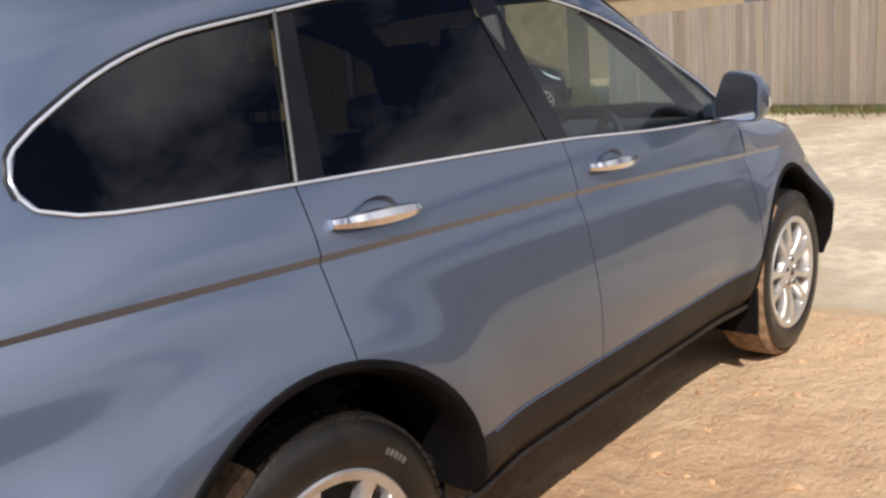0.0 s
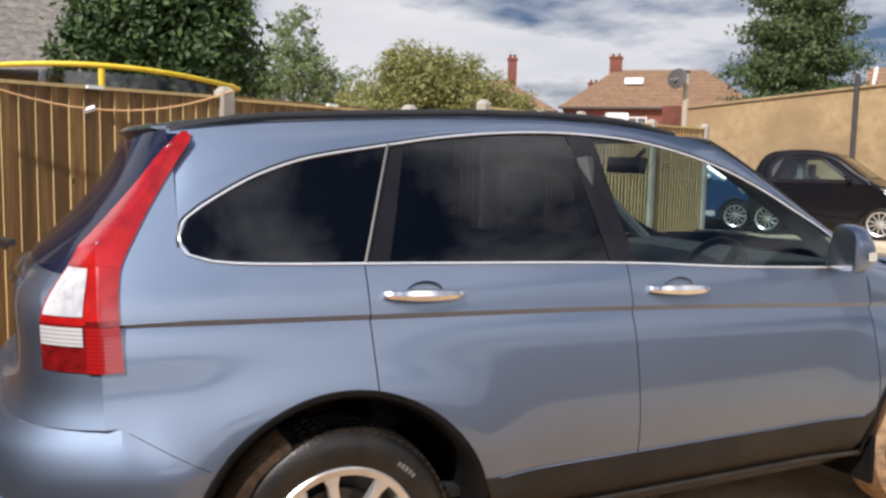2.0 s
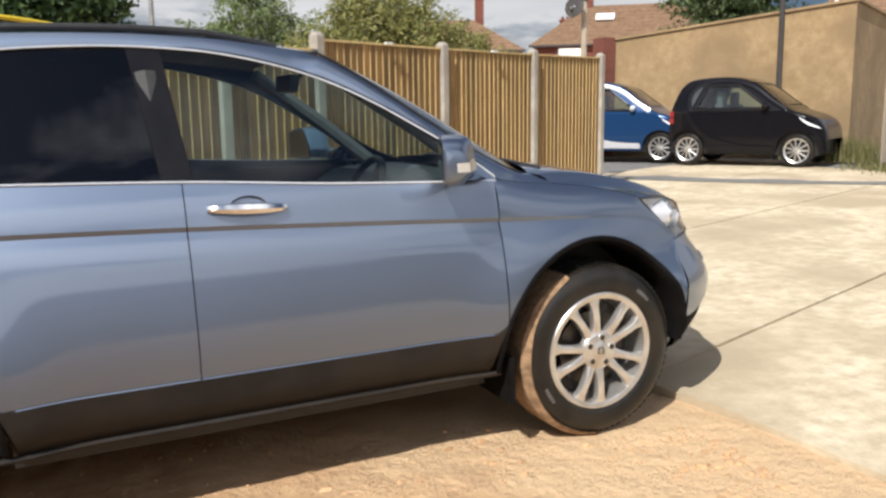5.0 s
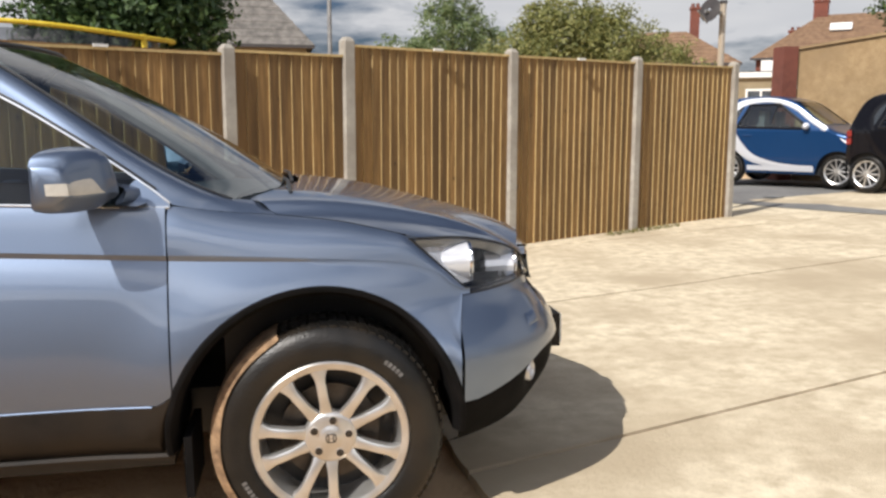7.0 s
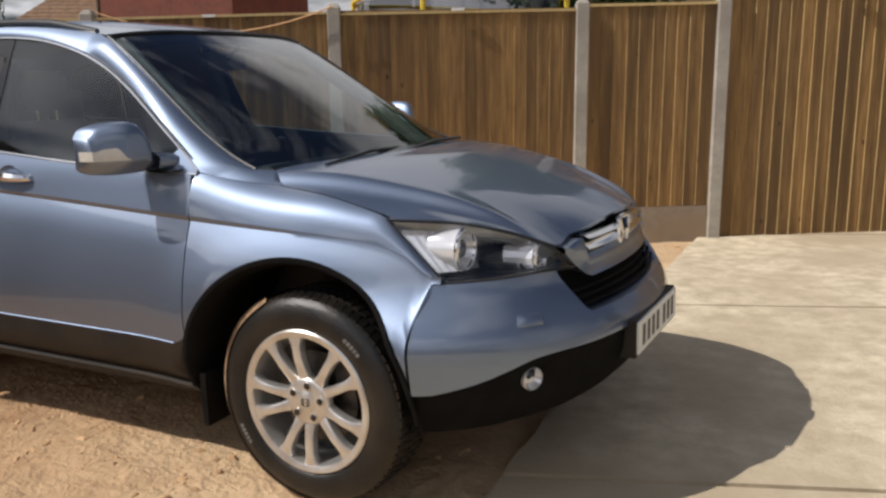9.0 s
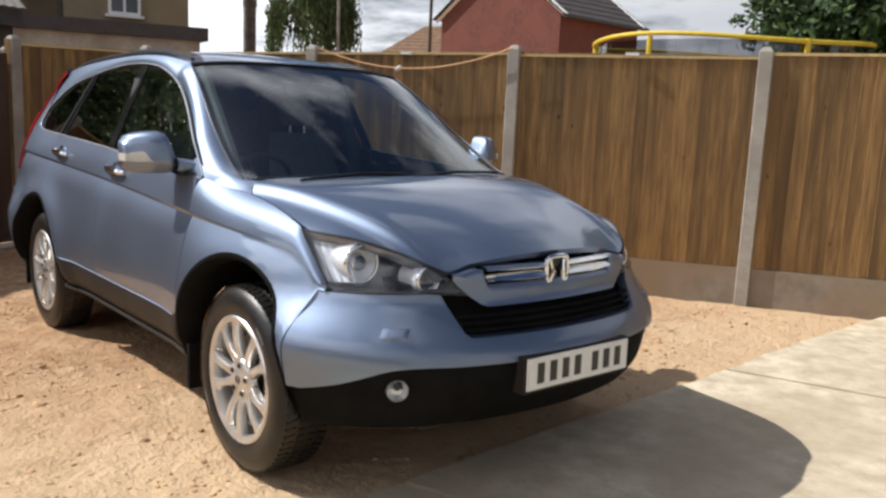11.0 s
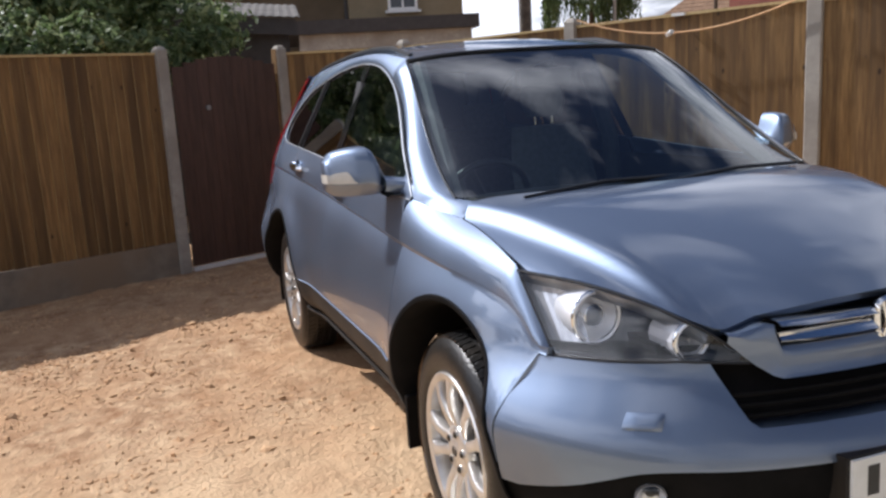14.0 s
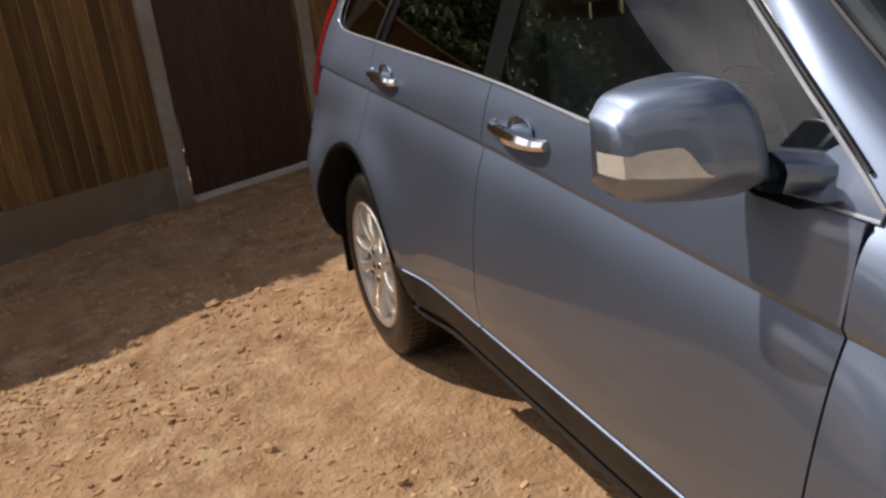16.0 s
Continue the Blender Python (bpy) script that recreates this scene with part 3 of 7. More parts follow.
M["reflector"] = surface("lamp_reflector", (0.84, 0.84, 0.86), (0.92, 0.92, 0.93), 40, 0.16, metal=0.35, bump=0.0)
M["lamp_inner"] = surface("lamp_housing", (0.22, 0.225, 0.23), (0.32, 0.325, 0.33), 12, 0.28, metal=0.85, bump=0.0)
M["lamp_dark"] = surface("dark_lamp_housing", (0.085, 0.083, 0.082), (0.15, 0.146, 0.144), 12, 0.25, metal=0.6, bump=0.0)
M["flute"] = surface("fluted_reflector", (0.62, 0.62, 0.63), (0.76, 0.76, 0.77), 12, 0.25, metal=0.7, bump=0.0)
M["bulb_glass"] = surface("bulb_glass", (0.05, 0.06, 0.08), (0.08, 0.09, 0.12), 9, 0.03, bump=0.0, coat=1.0)
M["plate_white"] = surface("plate_white", (0.72, 0.72, 0.69), (0.80, 0.80, 0.77), 20, 0.45, bump=0.02)
M["plate_ink"] = surface("plate_black", (0.02, 0.02, 0.02), (0.03, 0.03, 0.03), 20, 0.5, bump=0.0)


def red_lens(name, c):
    m, n, l, b = nodes_of(name)
    tc = n.new("ShaderNodeTexCoord")
    wv = n.new("ShaderNodeTexWave")
    wv.wave_type, wv.bands_direction = "BANDS", "Z"
    wv.inputs["Scale"].default_value = 30
    wv.inputs["Distortion"].default_value = 0.0
    l.new(tc.outputs["Object"], wv.inputs["Vector"])
    mx = n.new("ShaderNodeMix")
    mx.data_type = "RGBA"
    mx.inputs[6].default_value = (*[v * 0.55 for v in c], 1)
    mx.inputs[7].default_value = (*c, 1)
    l.new(wv.outputs["Fac"], mx.inputs[0])
    l.new(mx.outputs[2], b.inputs["Base Color"])
    b.inputs["Roughness"].default_value = 0.25
    b.inputs["Coat Weight"].default_value = 1.0
    b.inputs["Coat Roughness"].default_value = 0.02
    return m


M["indicator"] = surface("clear_indicator", (0.55, 0.53, 0.48), (0.70, 0.68, 0.62), 14, 0.2, bump=0.05, coat=0.8)
M["red_lens"] = red_lens("red_lamp_lens", (0.33, 0.006, 0.007))
M["plain_red_lens"] = surface("plain_red_lens", (0.22, 0.004, 0.006), (0.42, 0.010, 0.010), 11, 0.18, bump=0.04, fine=80, coat=0.5)
M["dark_red_lens"] = surface("dark_red_lens", (0.075, 0.003, 0.004), (0.20, 0.006, 0.007), 26, 0.18, bump=0.05, fine=80, coat=0.6)
M["plain_white_lens"] = surface("plain_white_lens", (0.34, 0.34, 0.36), (0.58, 0.57, 0.59), 14, 0.2, bump=0.02, coat=1.0)
M["white_lens"] = red_lens("white_lamp_lens", (0.50, 0.48, 0.49))

BASE = [(0.28, 0.80), (0.34, 0.835), (0.42, 0.875), (0.51, 0.893), (0.60, 0.902), (0.70, 0.898), (0.80, 0.886), (0.90, 0.868), (1.0, 0.846), (1.08, 0.826),
        (1.15, 0.798), (1.20, 0.776), (1.30, 0.728), (1.45, 0.656), (1.55, 0.608), (1.60, 0.578), (1.66, 0.53)]
DLO_TOP = [(-0.425, 1.275), (-0.418, 1.305), (-0.395, 1.338), (-0.297, 1.398), (-0.199, 1.447), (-0.099, 1.483), (0.0, 1.508), (0.256, 1.547), (0.427, 1.571),
           (0.657, 1.590), (0.90, 1.594), (1.144, 1.578), (1.30, 1.553), (1.479, 1.507), (1.618, 1.455), (1.756, 1.386), (1.891, 1.304), (2.023, 1.219), (2.149, 1.128), (2.198, 1.088)]
DLO_LOW = [(-0.425, 1.275), (-0.418, 1.248), (-0.384, 1.225), (-0.308, 1.209), (-0.149, 1.198), (0.111, 1.188), (1.034, 1.149), (1.556, 1.112), (2.198, 1.080)]
CREASE = [(-0.62, 1.068), (0.094, 1.042), (1.067, 1.005), (2.18, 0.944), (2.6, 0.914), (2.86, 0.886), (2.98, 0.850), (3.06, 0.790)]
ARCH_R, ARCH_F = (0.0, 0.37, 0.468), (2.602, 0.38, 0.453)
REAR_XC = [(0.33, -0.92), (0.45, -0.965), (0.58, -0.975), (0.735, -0.972), (0.80, -0.925), (0.86, -0.885), (0.945, -0.875), (1.10, -0.872), (1.19, -0.81), (1.30, -0.70), (1.425, -0.592), (1.58, -0.50), (1.62, -0.45)]
FRONT_XC = [(0.28, 3.40), (0.35, 3.47), (0.43, 3.53), (0.52, 3.55), (0.58, 3.54), (0.66, 3.49), (0.70, 3.46), (0.74, 3.43), (0.80, 3.42), (0.88, 3.41), (0.957, 3.33)]
ROOF_MID = [(-0.56, 1.588), (-0.4, 1.622), (-0.2, 1.645), (0.3, 1.670), (0.8, 1.678), (1.06, 1.674), (1.33, 1.648), (1.60, 1.604), (1.68, 1.588)]
ROOF_EDGE = [(-0.56, 1.553), (-0.43, 1.578), (-0.2, 1.604), (0.0, 1.617), (0.5, 1.636), (0.9, 1.638), (1.2, 1.622), (1.4, 1.597), (1.58, 1.572)]
SCREEN_SIDE = [(1.58, 1.567, 0.588), (1.70, 1.497, 0.612), (1.82, 1.418, 0.636), (1.94, 1.338, 0.655), (2.06, 1.253, 0.676), (2.18, 1.172, 0.696), (2.30, 1.112, 0.706), (2.36, 1.092, 0.706)]
SEAM_TOP = [(2.198, 1.084, 0.803), (2.35, 1.058, 0.771), (2.497, 1.042, 0.741), (2.70, 1.013, 0.7435), (2.894, 0.965, 0.750)]


def smooth(a, b, v):
    f = min(1.0, max(0.0, (v - a) / (b - a)))
    return f * f * (3 - 2 * f)


def soft_curve(table, v):
    """Smooth curve through a table of pairs."""
    n = len(table)
    if v <= table[0][0]:
        return table[0][1]
    if v >= table[-1][0]:
        return table[-1][1]
    i = 0
    while table[i + 1][0] < v:
        i += 1
    (x0, y0), (x1, y1) = table[i], table[i + 1]
    h = x1 - x0
    m0 = (y1 - table[i - 1][1]) / (x1 - table[i - 1][0]) if i else (y1 - y0) / h
    m1 = (table[i + 2][1] - y0) / (table[i + 2][0] - x0) if i + 2 < n else (y1 - y0) / h
    f = (v - x0) / h
    return (2 * f**3 - 3 * f * f + 1) * y0 + (f**3 - 2 * f * f + f) * h * m0 + (3 * f * f - 2 * f**3) * y1 + (f**3 - f * f) * h * m1


def hw(x, z):
    """Half the body's width at x and height z."""
    y = soft_curve(BASE, z)
    if x > 2.04:
        y -= 0.118 * (x - 2.04) ** 2 * (0.10 + 0.82 * smooth(0.58, 0.78, z) + 0.12 * smooth(0.8, 1.0, z))
    for (cx, cz, r), amp, wide, top in ((ARCH_R, 0.032, 0.135, 1.05), (ARCH_F, 0.022, 0.14, 0.98)):
        d = max(0.0, math.hypot(x - cx, z - cz) - r)
        y += amp * math.exp(-((d / wide) ** 2)) * (1 - smooth(0.76, top, z))
    if x < -0.25:
        y -= 0.09 * (x + 0.25) ** 2
        # bumper's shoulder, with a firm edge under it
        ledge = 0.046 * smooth(0.90, 0.655, z) if z > 0.665 else 0.046 - 0.10 * (0.665 - z)
        y += ledge * smooth(-0.30, -0.52, x)
    return y


def tab3(table, x):
    return curve_at([(a, b) for a, b, c in table], x), curve_at([(a, c) for a, b, c in table], x)


def arch_z(x, arch, low):
    cx, cz, r = arch
    d = r * r - (x - cx) ** 2
    return max(low, cz + math.sqrt(d)) if d > 0 else low


def both(bm, rows, mi=0):
    """A sheet for the right side and its mirror."""
    sheet(bm, [[(x, -y, z) for x, y, z in r] for r in rows], mi)
    sheet(bm, [[(x, y, z) for x, y, z in r] for r in rows], mi, flip=True)


def span(a, b, n):
    return [a + (b - a) * i / n for i in range(n + 1)]


CAR = empty("estate_car", pose(0, 0, 0, 0, -1.04, 0), "blue-grey metallic estate car parked on dirt by a slab", "car")


def side_panel(name, x0, x1, side, low, top_fn=None, n=24, label=""):
    """Outer panel between two upright shut lines, with the crease undercut."""
    bm = bmesh.new()
    cols = []
    for x in span(x0, x1, n):
        zc, zb = soft_curve(CREASE, x), low(x)
        fade = 1 - smooth(2.2, 2.9, x)
        cut = 0.002 + 0.010 * fade
        zl, zm = zc - 0.017 * (0.35 + 0.65 * fade), zc - 0.13
        pts = []
        if zb < zm - 0.01:
            pts += [(x, hw(x, z), z) for z in span(zb, zm, 9)]
        else:
            pts += [(x, hw(x, zb), zb)] * 10
        zm = max(zb, zm)
        for i in range(1, 8):
            z = zm + (max(zl, zb) - zm) * i / 7
            g = max(0.0, 1 - (zl - z) / 0.10) ** 2
            pts.append((x, hw(x, z) - cut * g, z))
        if top_fn:
            zt, yt = top_fn(x)
        else:
            zt = soft_curve(DLO_LOW, x) if x > -0.42 else 1.275
            yt = hw(x, zt)
        zc2 = max(zb, zc)
        y0 = hw(x, zc2)
        for f in [0, 0.02, 0.05, 0.12, 0.25, 0.4, 0.55, 0.68, 0.78, 0.86, 0.92, 0.96, 1.0]:
            z = zc2 + (zt - zc2) * f
            y = hw(x, z) if not top_fn else y0 + (yt - y0) * (0.30 * f + 0.70 * f**3.6)
            pts.append((x, y, z))
        # return flange
        x_, y_, z_ = pts[0]
        pts.insert(0, (x_, y_ - 0.025, z_ + 0.004))
        cols.append(pts)
    # shut-line flanges
    cols.insert(0, [(x + 0.001, y - 0.02, z) for x, y, z in cols[0]])
    cols.append([(x - 0.001, y - 0.02, z) for x, y, z in cols[-1]])
    s = -1 if side == "right" else 1
    sheet(bm, [[(x, s * y, z) for x, y, z in c] for c in cols], flip=(s < 0))
    return part(name, bm, M["paint"], CAR, label)


def low_rear(x):
    return min(0.80, 0.80 + (0.655 - 0.80) * (x + 0.6) / 0.24) if x < -0.36 else arch_z(x, ARCH_R, 0.51)


def low_door(x):
    return max(0.512, arch_z(x, ARCH_R, 0.0), arch_z(x, ARCH_F, 0.0))


def low_fender(x):
    if x > 3.05:
        return 0.772
    return arch_z(x, ARCH_F, 0.44 if x > 2.9 else 0.512)


def fender_top(x):
    if x <= 2.894:
        return tab3(SEAM_TOP, x)
    f = (x - 2.894) / (3.098 - 2.894)
    return 0.963 + (0.772 - 0.963) * f, 0.750 + 0.009 * f


def rear_x(z):
    """Where the side turns into the tail."""
    return min(-0.435, max(-0.64, curve_at(REAR_XC, z) + 0.10))


def tail_pt(q, z, xs=None, push=0.0):
    xs = rear_x(z) if xs is None else xs
    xc = curve_at(REAR_XC, z)
    y0 = hw(xs, z)
    k = 0.28 + 0.26 * smooth(1.05, 1.22, z)
    x = xc + (xs - xc) * (k * q * q + (1 - k) * q**8)
    v = Vector((x + 0.25, q * y0, 0)).normalized() * push
    return (x + v.x, q * y0 + v.y, z)


def front_pt(q, z, push=0.0):
    xc, y0 = curve_at(FRONT_XC, z), hw(3.05, z)
    k = 0.44 + 0.10 * smooth(0.78, 0.58, z)
    x = xc - (xc - 3.05) * (k * q * q + (1 - k) * q**6)
    return (x + push, q * y0, z)


def lamp_pt(y, z, push=0.0):
    """The headlamp's face at y, z."""
    xe = 3.098 + (2.894 - 3.098) * (z - 0.768) / (0.957 - 0.768)
    xc = curve_at(FRONT_XC, z)
    q = abs(y) / 0.757
    return (xc - (xc - xe) * (0.44 * q * q + 0.56 * q**6) + push, y, z)


for side in ("right", "left"):
    side_panel("quarter_panel", -0.64, 0.102, side, low_rear)
    side_panel("rear_door", 0.106, 1.044, side, low_door, n=30)
    side_panel("front_door", 1.048, 2.178, side, low_door, n=30)
    side_panel("front_wing", 2.183, 3.094, side, low_fender, fender_top, n=34)


BONNET_MID = [(2.40, 1.114), (2.45, 1.112), (2.7, 1.088), (2.95, 1.037), (3.18, 0.972), (3.30, 0.925), (3.40, 0.870)]


def bonnet_z(x, y):
    """Bonnet's height: a gentle crown, and a side facet outside the ridge."""
    ridge = 0.712 - 0.185 * (x - 2.497) / 0.75
    out = lambda v: 0.014 * math.log(1 + math.exp(min(40, v / 0.014)))
    roll = lambda v: 0.036 / (1 + math.exp(max(-40, min(40, -v / 0.0115))))
    total = 0.068 + 0.019 * (x - 2.497) / 0.4
    fall = 0.14
    crown = max(0.014, total - fall * out(0.74 - ridge) - roll(0.74 - ridge))
    return soft_curve(BONNET_MID, x) - crown * (y / 0.74) ** 3 - fall * out(y - ridge) - roll(y - ridge)


def screen_side(x):
    """Height and half width of the windscreen's side edge."""
    z, y = np.polyfit([p[0] - 2 for p in SCREEN_SIDE], [p[1] for p in SCREEN_SIDE], 3), np.polyfit([p[0] - 2 for p in SCREEN_SIDE], [p[2] for p in SCREEN_SIDE], 3)
    return float(np.polyval(z, x - 2)), float(np.polyval(y, x - 2))


def build_shell():
    # rear pillar behind the side glass, both sides
    bm = bmesh.new()
    rows = []
    for z in span(1.06, 1.585, 18):
        xs = rear_x(z)
        rows.append([(x, hw(x, z), z) for x in span(xs, -0.425, 6)])
    both(bm, rows)
    # over the side glass
    cols = []
    for x in span(-0.425, 1.5, 60):
        z0, z1 = soft_curve(DLO_TOP, x), curve_at(ROOF_EDGE, x)
        y1 = 0.560
        y0 = hw(x, z0)
        cols.append([(x, y0 + (y1 - y0) * f + 0.008 * math.sin(math.pi * f), z0 + (z1 - z0) * f) for f in span(0, 1, 6)])
    for i in range(1, 31):
        f = i / 30
        x = 1.5 + (2.198 - 1.5) * f
        z0 = soft_curve(DLO_TOP, x)
        y0 = (hw(x, z0) if x < 2.0 else hw(2.0, z0) - 0.02 * (x - 2.0) / 0.2) - 0.012 * math.sin(math.pi * f)
        xi = 1.58 + (2.36 - 1.58) * f
        zi, yi = screen_side(xi)
        cols.append([(x + (xi - x) * g, y0 + (yi - y0) * g + 0.012 * math.sin(math.pi * g), z0 + (zi - z0) * g + 0.012 * math.sin(math.pi * g)) for g in span(0, 1, 6)])
    # on down to the bonnet's corner
    a0, a1 = cols[-1][0], cols[-1][-1]
    for f in span(0, 1, 8)[1:]:
        x = a0[0] + (2.494 - a0[0]) * f
        zl, yl = tab3(SEAM_TOP, x)
        u = (a1[0] + (2.428 - a1[0]) * f, a1[1] + (0.672 - a1[1]) * f, a1[2] + (1.083 - a1[2]) * f)
        cols.append([(x + (u[0] - x) * g, yl + (u[1] - yl) * g + 0.010 * (1 - f) * math.sin(math.pi * g), zl + 0.001 + (u[2] - zl) * g + 0.010 * (1 - f) * math.sin(math.pi * g)) for g in span(0, 1, 6)])
    cols.append([(x + 0.03, y - 0.01, z - 0.025) for x, y, z in cols[-1]])
    both(bm, [list(r) for r in zip(*cols)])
    part("upper_body", bm, M["paint"], CAR)
    # roof
    bm = bmesh.new()
    rows = []
    for x in span(-0.46, 1.58, 50):
        ze = curve_at(ROOF_EDGE, x)
        bow = 0.10 * max(0, (x - 1.3) / 0.28) ** 2 if x > 1.3 else 0
        rows.append([(x + bow * (1 - (v * v)), v * 0.562, ze + (curve_at(ROOF_MID, x + bow) - ze) * (1 - abs(v) ** 2.6)) for v in span(-1, 1, 28)])
    sheet(bm, rows)
    part("roof", bm, M["paint"], CAR)
    # roof rails
    for s in (-1, 1):
        bm = bmesh.new()
        pts = [(x, s * 0.525, curve_at(ROOF_EDGE, x) + 0.004 + 0.016 * min(1, (x + 0.42) / 0.2, (1.45 - x) / 0.25)) for x in span(-0.42, 1.45, 30)]
        tube(bm, pts, 0.013, 8)
        part("roof_rail", bm, M["black"], CAR, "black roof rail")
    # windscreen
    bm = bmesh.new()
    rows = []
    for f in span(0, 1, 32):
        xs = 1.58 + (2.36 - 1.58) * f
        zs, ys = screen_side(xs)
        xm = 1.68 + (2.53 - 1.68) * f
        zm = 1.590 + (1.098 - 1.590) * f + 0.030 * 4 * f * (1 - f)
        rows.append([(xs + (xm - xs) * (1 - v * v), v * ys, zs + (zm - zs) * (1 - v**4)) for v in span(-1, 1, 40)])
    sheet(bm, rows, flip=True)
    part("windscreen", bm, M["glass_screen"], CAR, "curved clear windscreen").visible_shadow = True
    # screen seal
    for s in (-1, 1):
        bm = bmesh.new()
        tube(bm, [(r[0][0] + 0.004, s * (r[-1][1] + 0.002), r[0][2] + 0.002) for r in rows], 0.005, 6)
        part("screen_seal", bm, M["black"], CAR)
    bm = bmesh.new()
    tube(bm, [(x, y, z + 0.002) for x, y, z in rows[0]], 0.009, 6)
    part("screen_seal", bm, M["black"], CAR)
    bm = bmesh.new()
    sheet(bm, [[(x - 0.03 * k, y * 0.97, z + 0.016 * k) for x, y, z in rows[-1][1:-1] for k in (1 - (y / 0.72) ** 4,)], [(x + 0.02, y * 0.94, z - 0.016) for x, y, z in rows[-1][1:-1]], [(x + 0.04, y * 0.92, z - 0.05) for x, y, z in rows[-1][1:-1]]])
    part("scuttle", bm, M["black"], CAR, "black plastic scuttle under the windscreen")
    for y0, y1 in ((-0.55, 0.05), (-0.02, 0.55)):
        bm = bmesh.new()
        tube(bm, [(2.54, y0, 1.094), (2.525, (y0 + y1) / 2, 1.116), (2.50, y1, 1.108)], 0.007, 6)
        part("wiper", bm, M["black"], CAR, "black windscreen wiper")
    # bonnet
    bm = bmesh.new()
    EDGE = [(0, 3.405, 0.898), (0.2, 3.393, 0.890), (0.36, 3.352, 0.868)]
    rows = []
    ZH = [(0.30, 0.878), (0.36, 0.867), (0.41, 0.854), (0.45, 0.849), (0.50, 0.868), (0.58, 0.912), (0.66, 0.943), (0.748, 0.957)]
    ys = span(0, 0.36, 9) + [0.36 + (0.740 - 0.36) * i / 60 for i in range(1, 61)]
    for y in ys:
        if y <= 0.36:
            xf, zf = curve_at([(a, b) for a, b, c in EDGE], y), curve_at([(a, c) for a, b, c in EDGE], y)
        else:
            zf = soft_curve(ZH, y)
            xl = lamp_pt(y, zf)[0]
            xf = xl if y > 0.44 else 3.352 + (lamp_pt(0.44, curve_at(ZH, 0.44))[0] - 3.352) * (y - 0.36) / 0.08
        xsb = 2.36 + 0.17 * (1 - min(1, y / 0.7) ** 2) + 0.035
        xr = xsb if y <= 0.66 else xsb + (2.497 - xsb) * (y - 0.66) / 0.08
        col = []
        for u in span(0, 1, 28):
            x = xr + (xf - xr) * u
            z = bonnet_z(x, y) + (zf - bonnet_z(xf, y)) * max(0, (u - 0.45) / 0.55) ** 2
            col.append((x, y, z))
        x_, y_, z_ = col[-1]
        col.append((x_ - 0.012, y_, z_ - 0.02))
        rows.append(col)
    rows.append([(x, y - 0.004, z - 0.03) for x, y, z in rows[-1]])
    full = [[(x, -y, z) for x, y, z in r] for r in rows[::-1]] + rows[1:]
    sheet(bm, full, flip=True)
    bmesh.ops.remove_doubles(bm, verts=bm.verts, dist=0.0002)
    part("bonnet", bm, M["paint"], CAR, "smooth blue-grey bonnet with a raised side crease")
    for e in (-1, 1):
        # black tube laid on the seam as the shade of the bonnet gap
        bm = bmesh.new()
        line = [(2.425, e * 0.668, 1.0835), (2.46, e * 0.705, 1.062)] + [(x, e * (tab3(SEAM_TOP, x)[1] - 0.001), tab3(SEAM_TOP, x)[0] - 0.0005) for x in span(2.495, 2.894, 12)]
        tube(bm, line, 0.0022, 6)
        part("shut_line", bm, M["arch"], CAR, "black line drawn for the shaded gap beside the bonnet")


build_shell()


HOOD_EDGE = [(0.30, 0.872), (0.36, 0.862), (0.42, 0.848), (0.46, 0.850), (0.50, 0.866)]


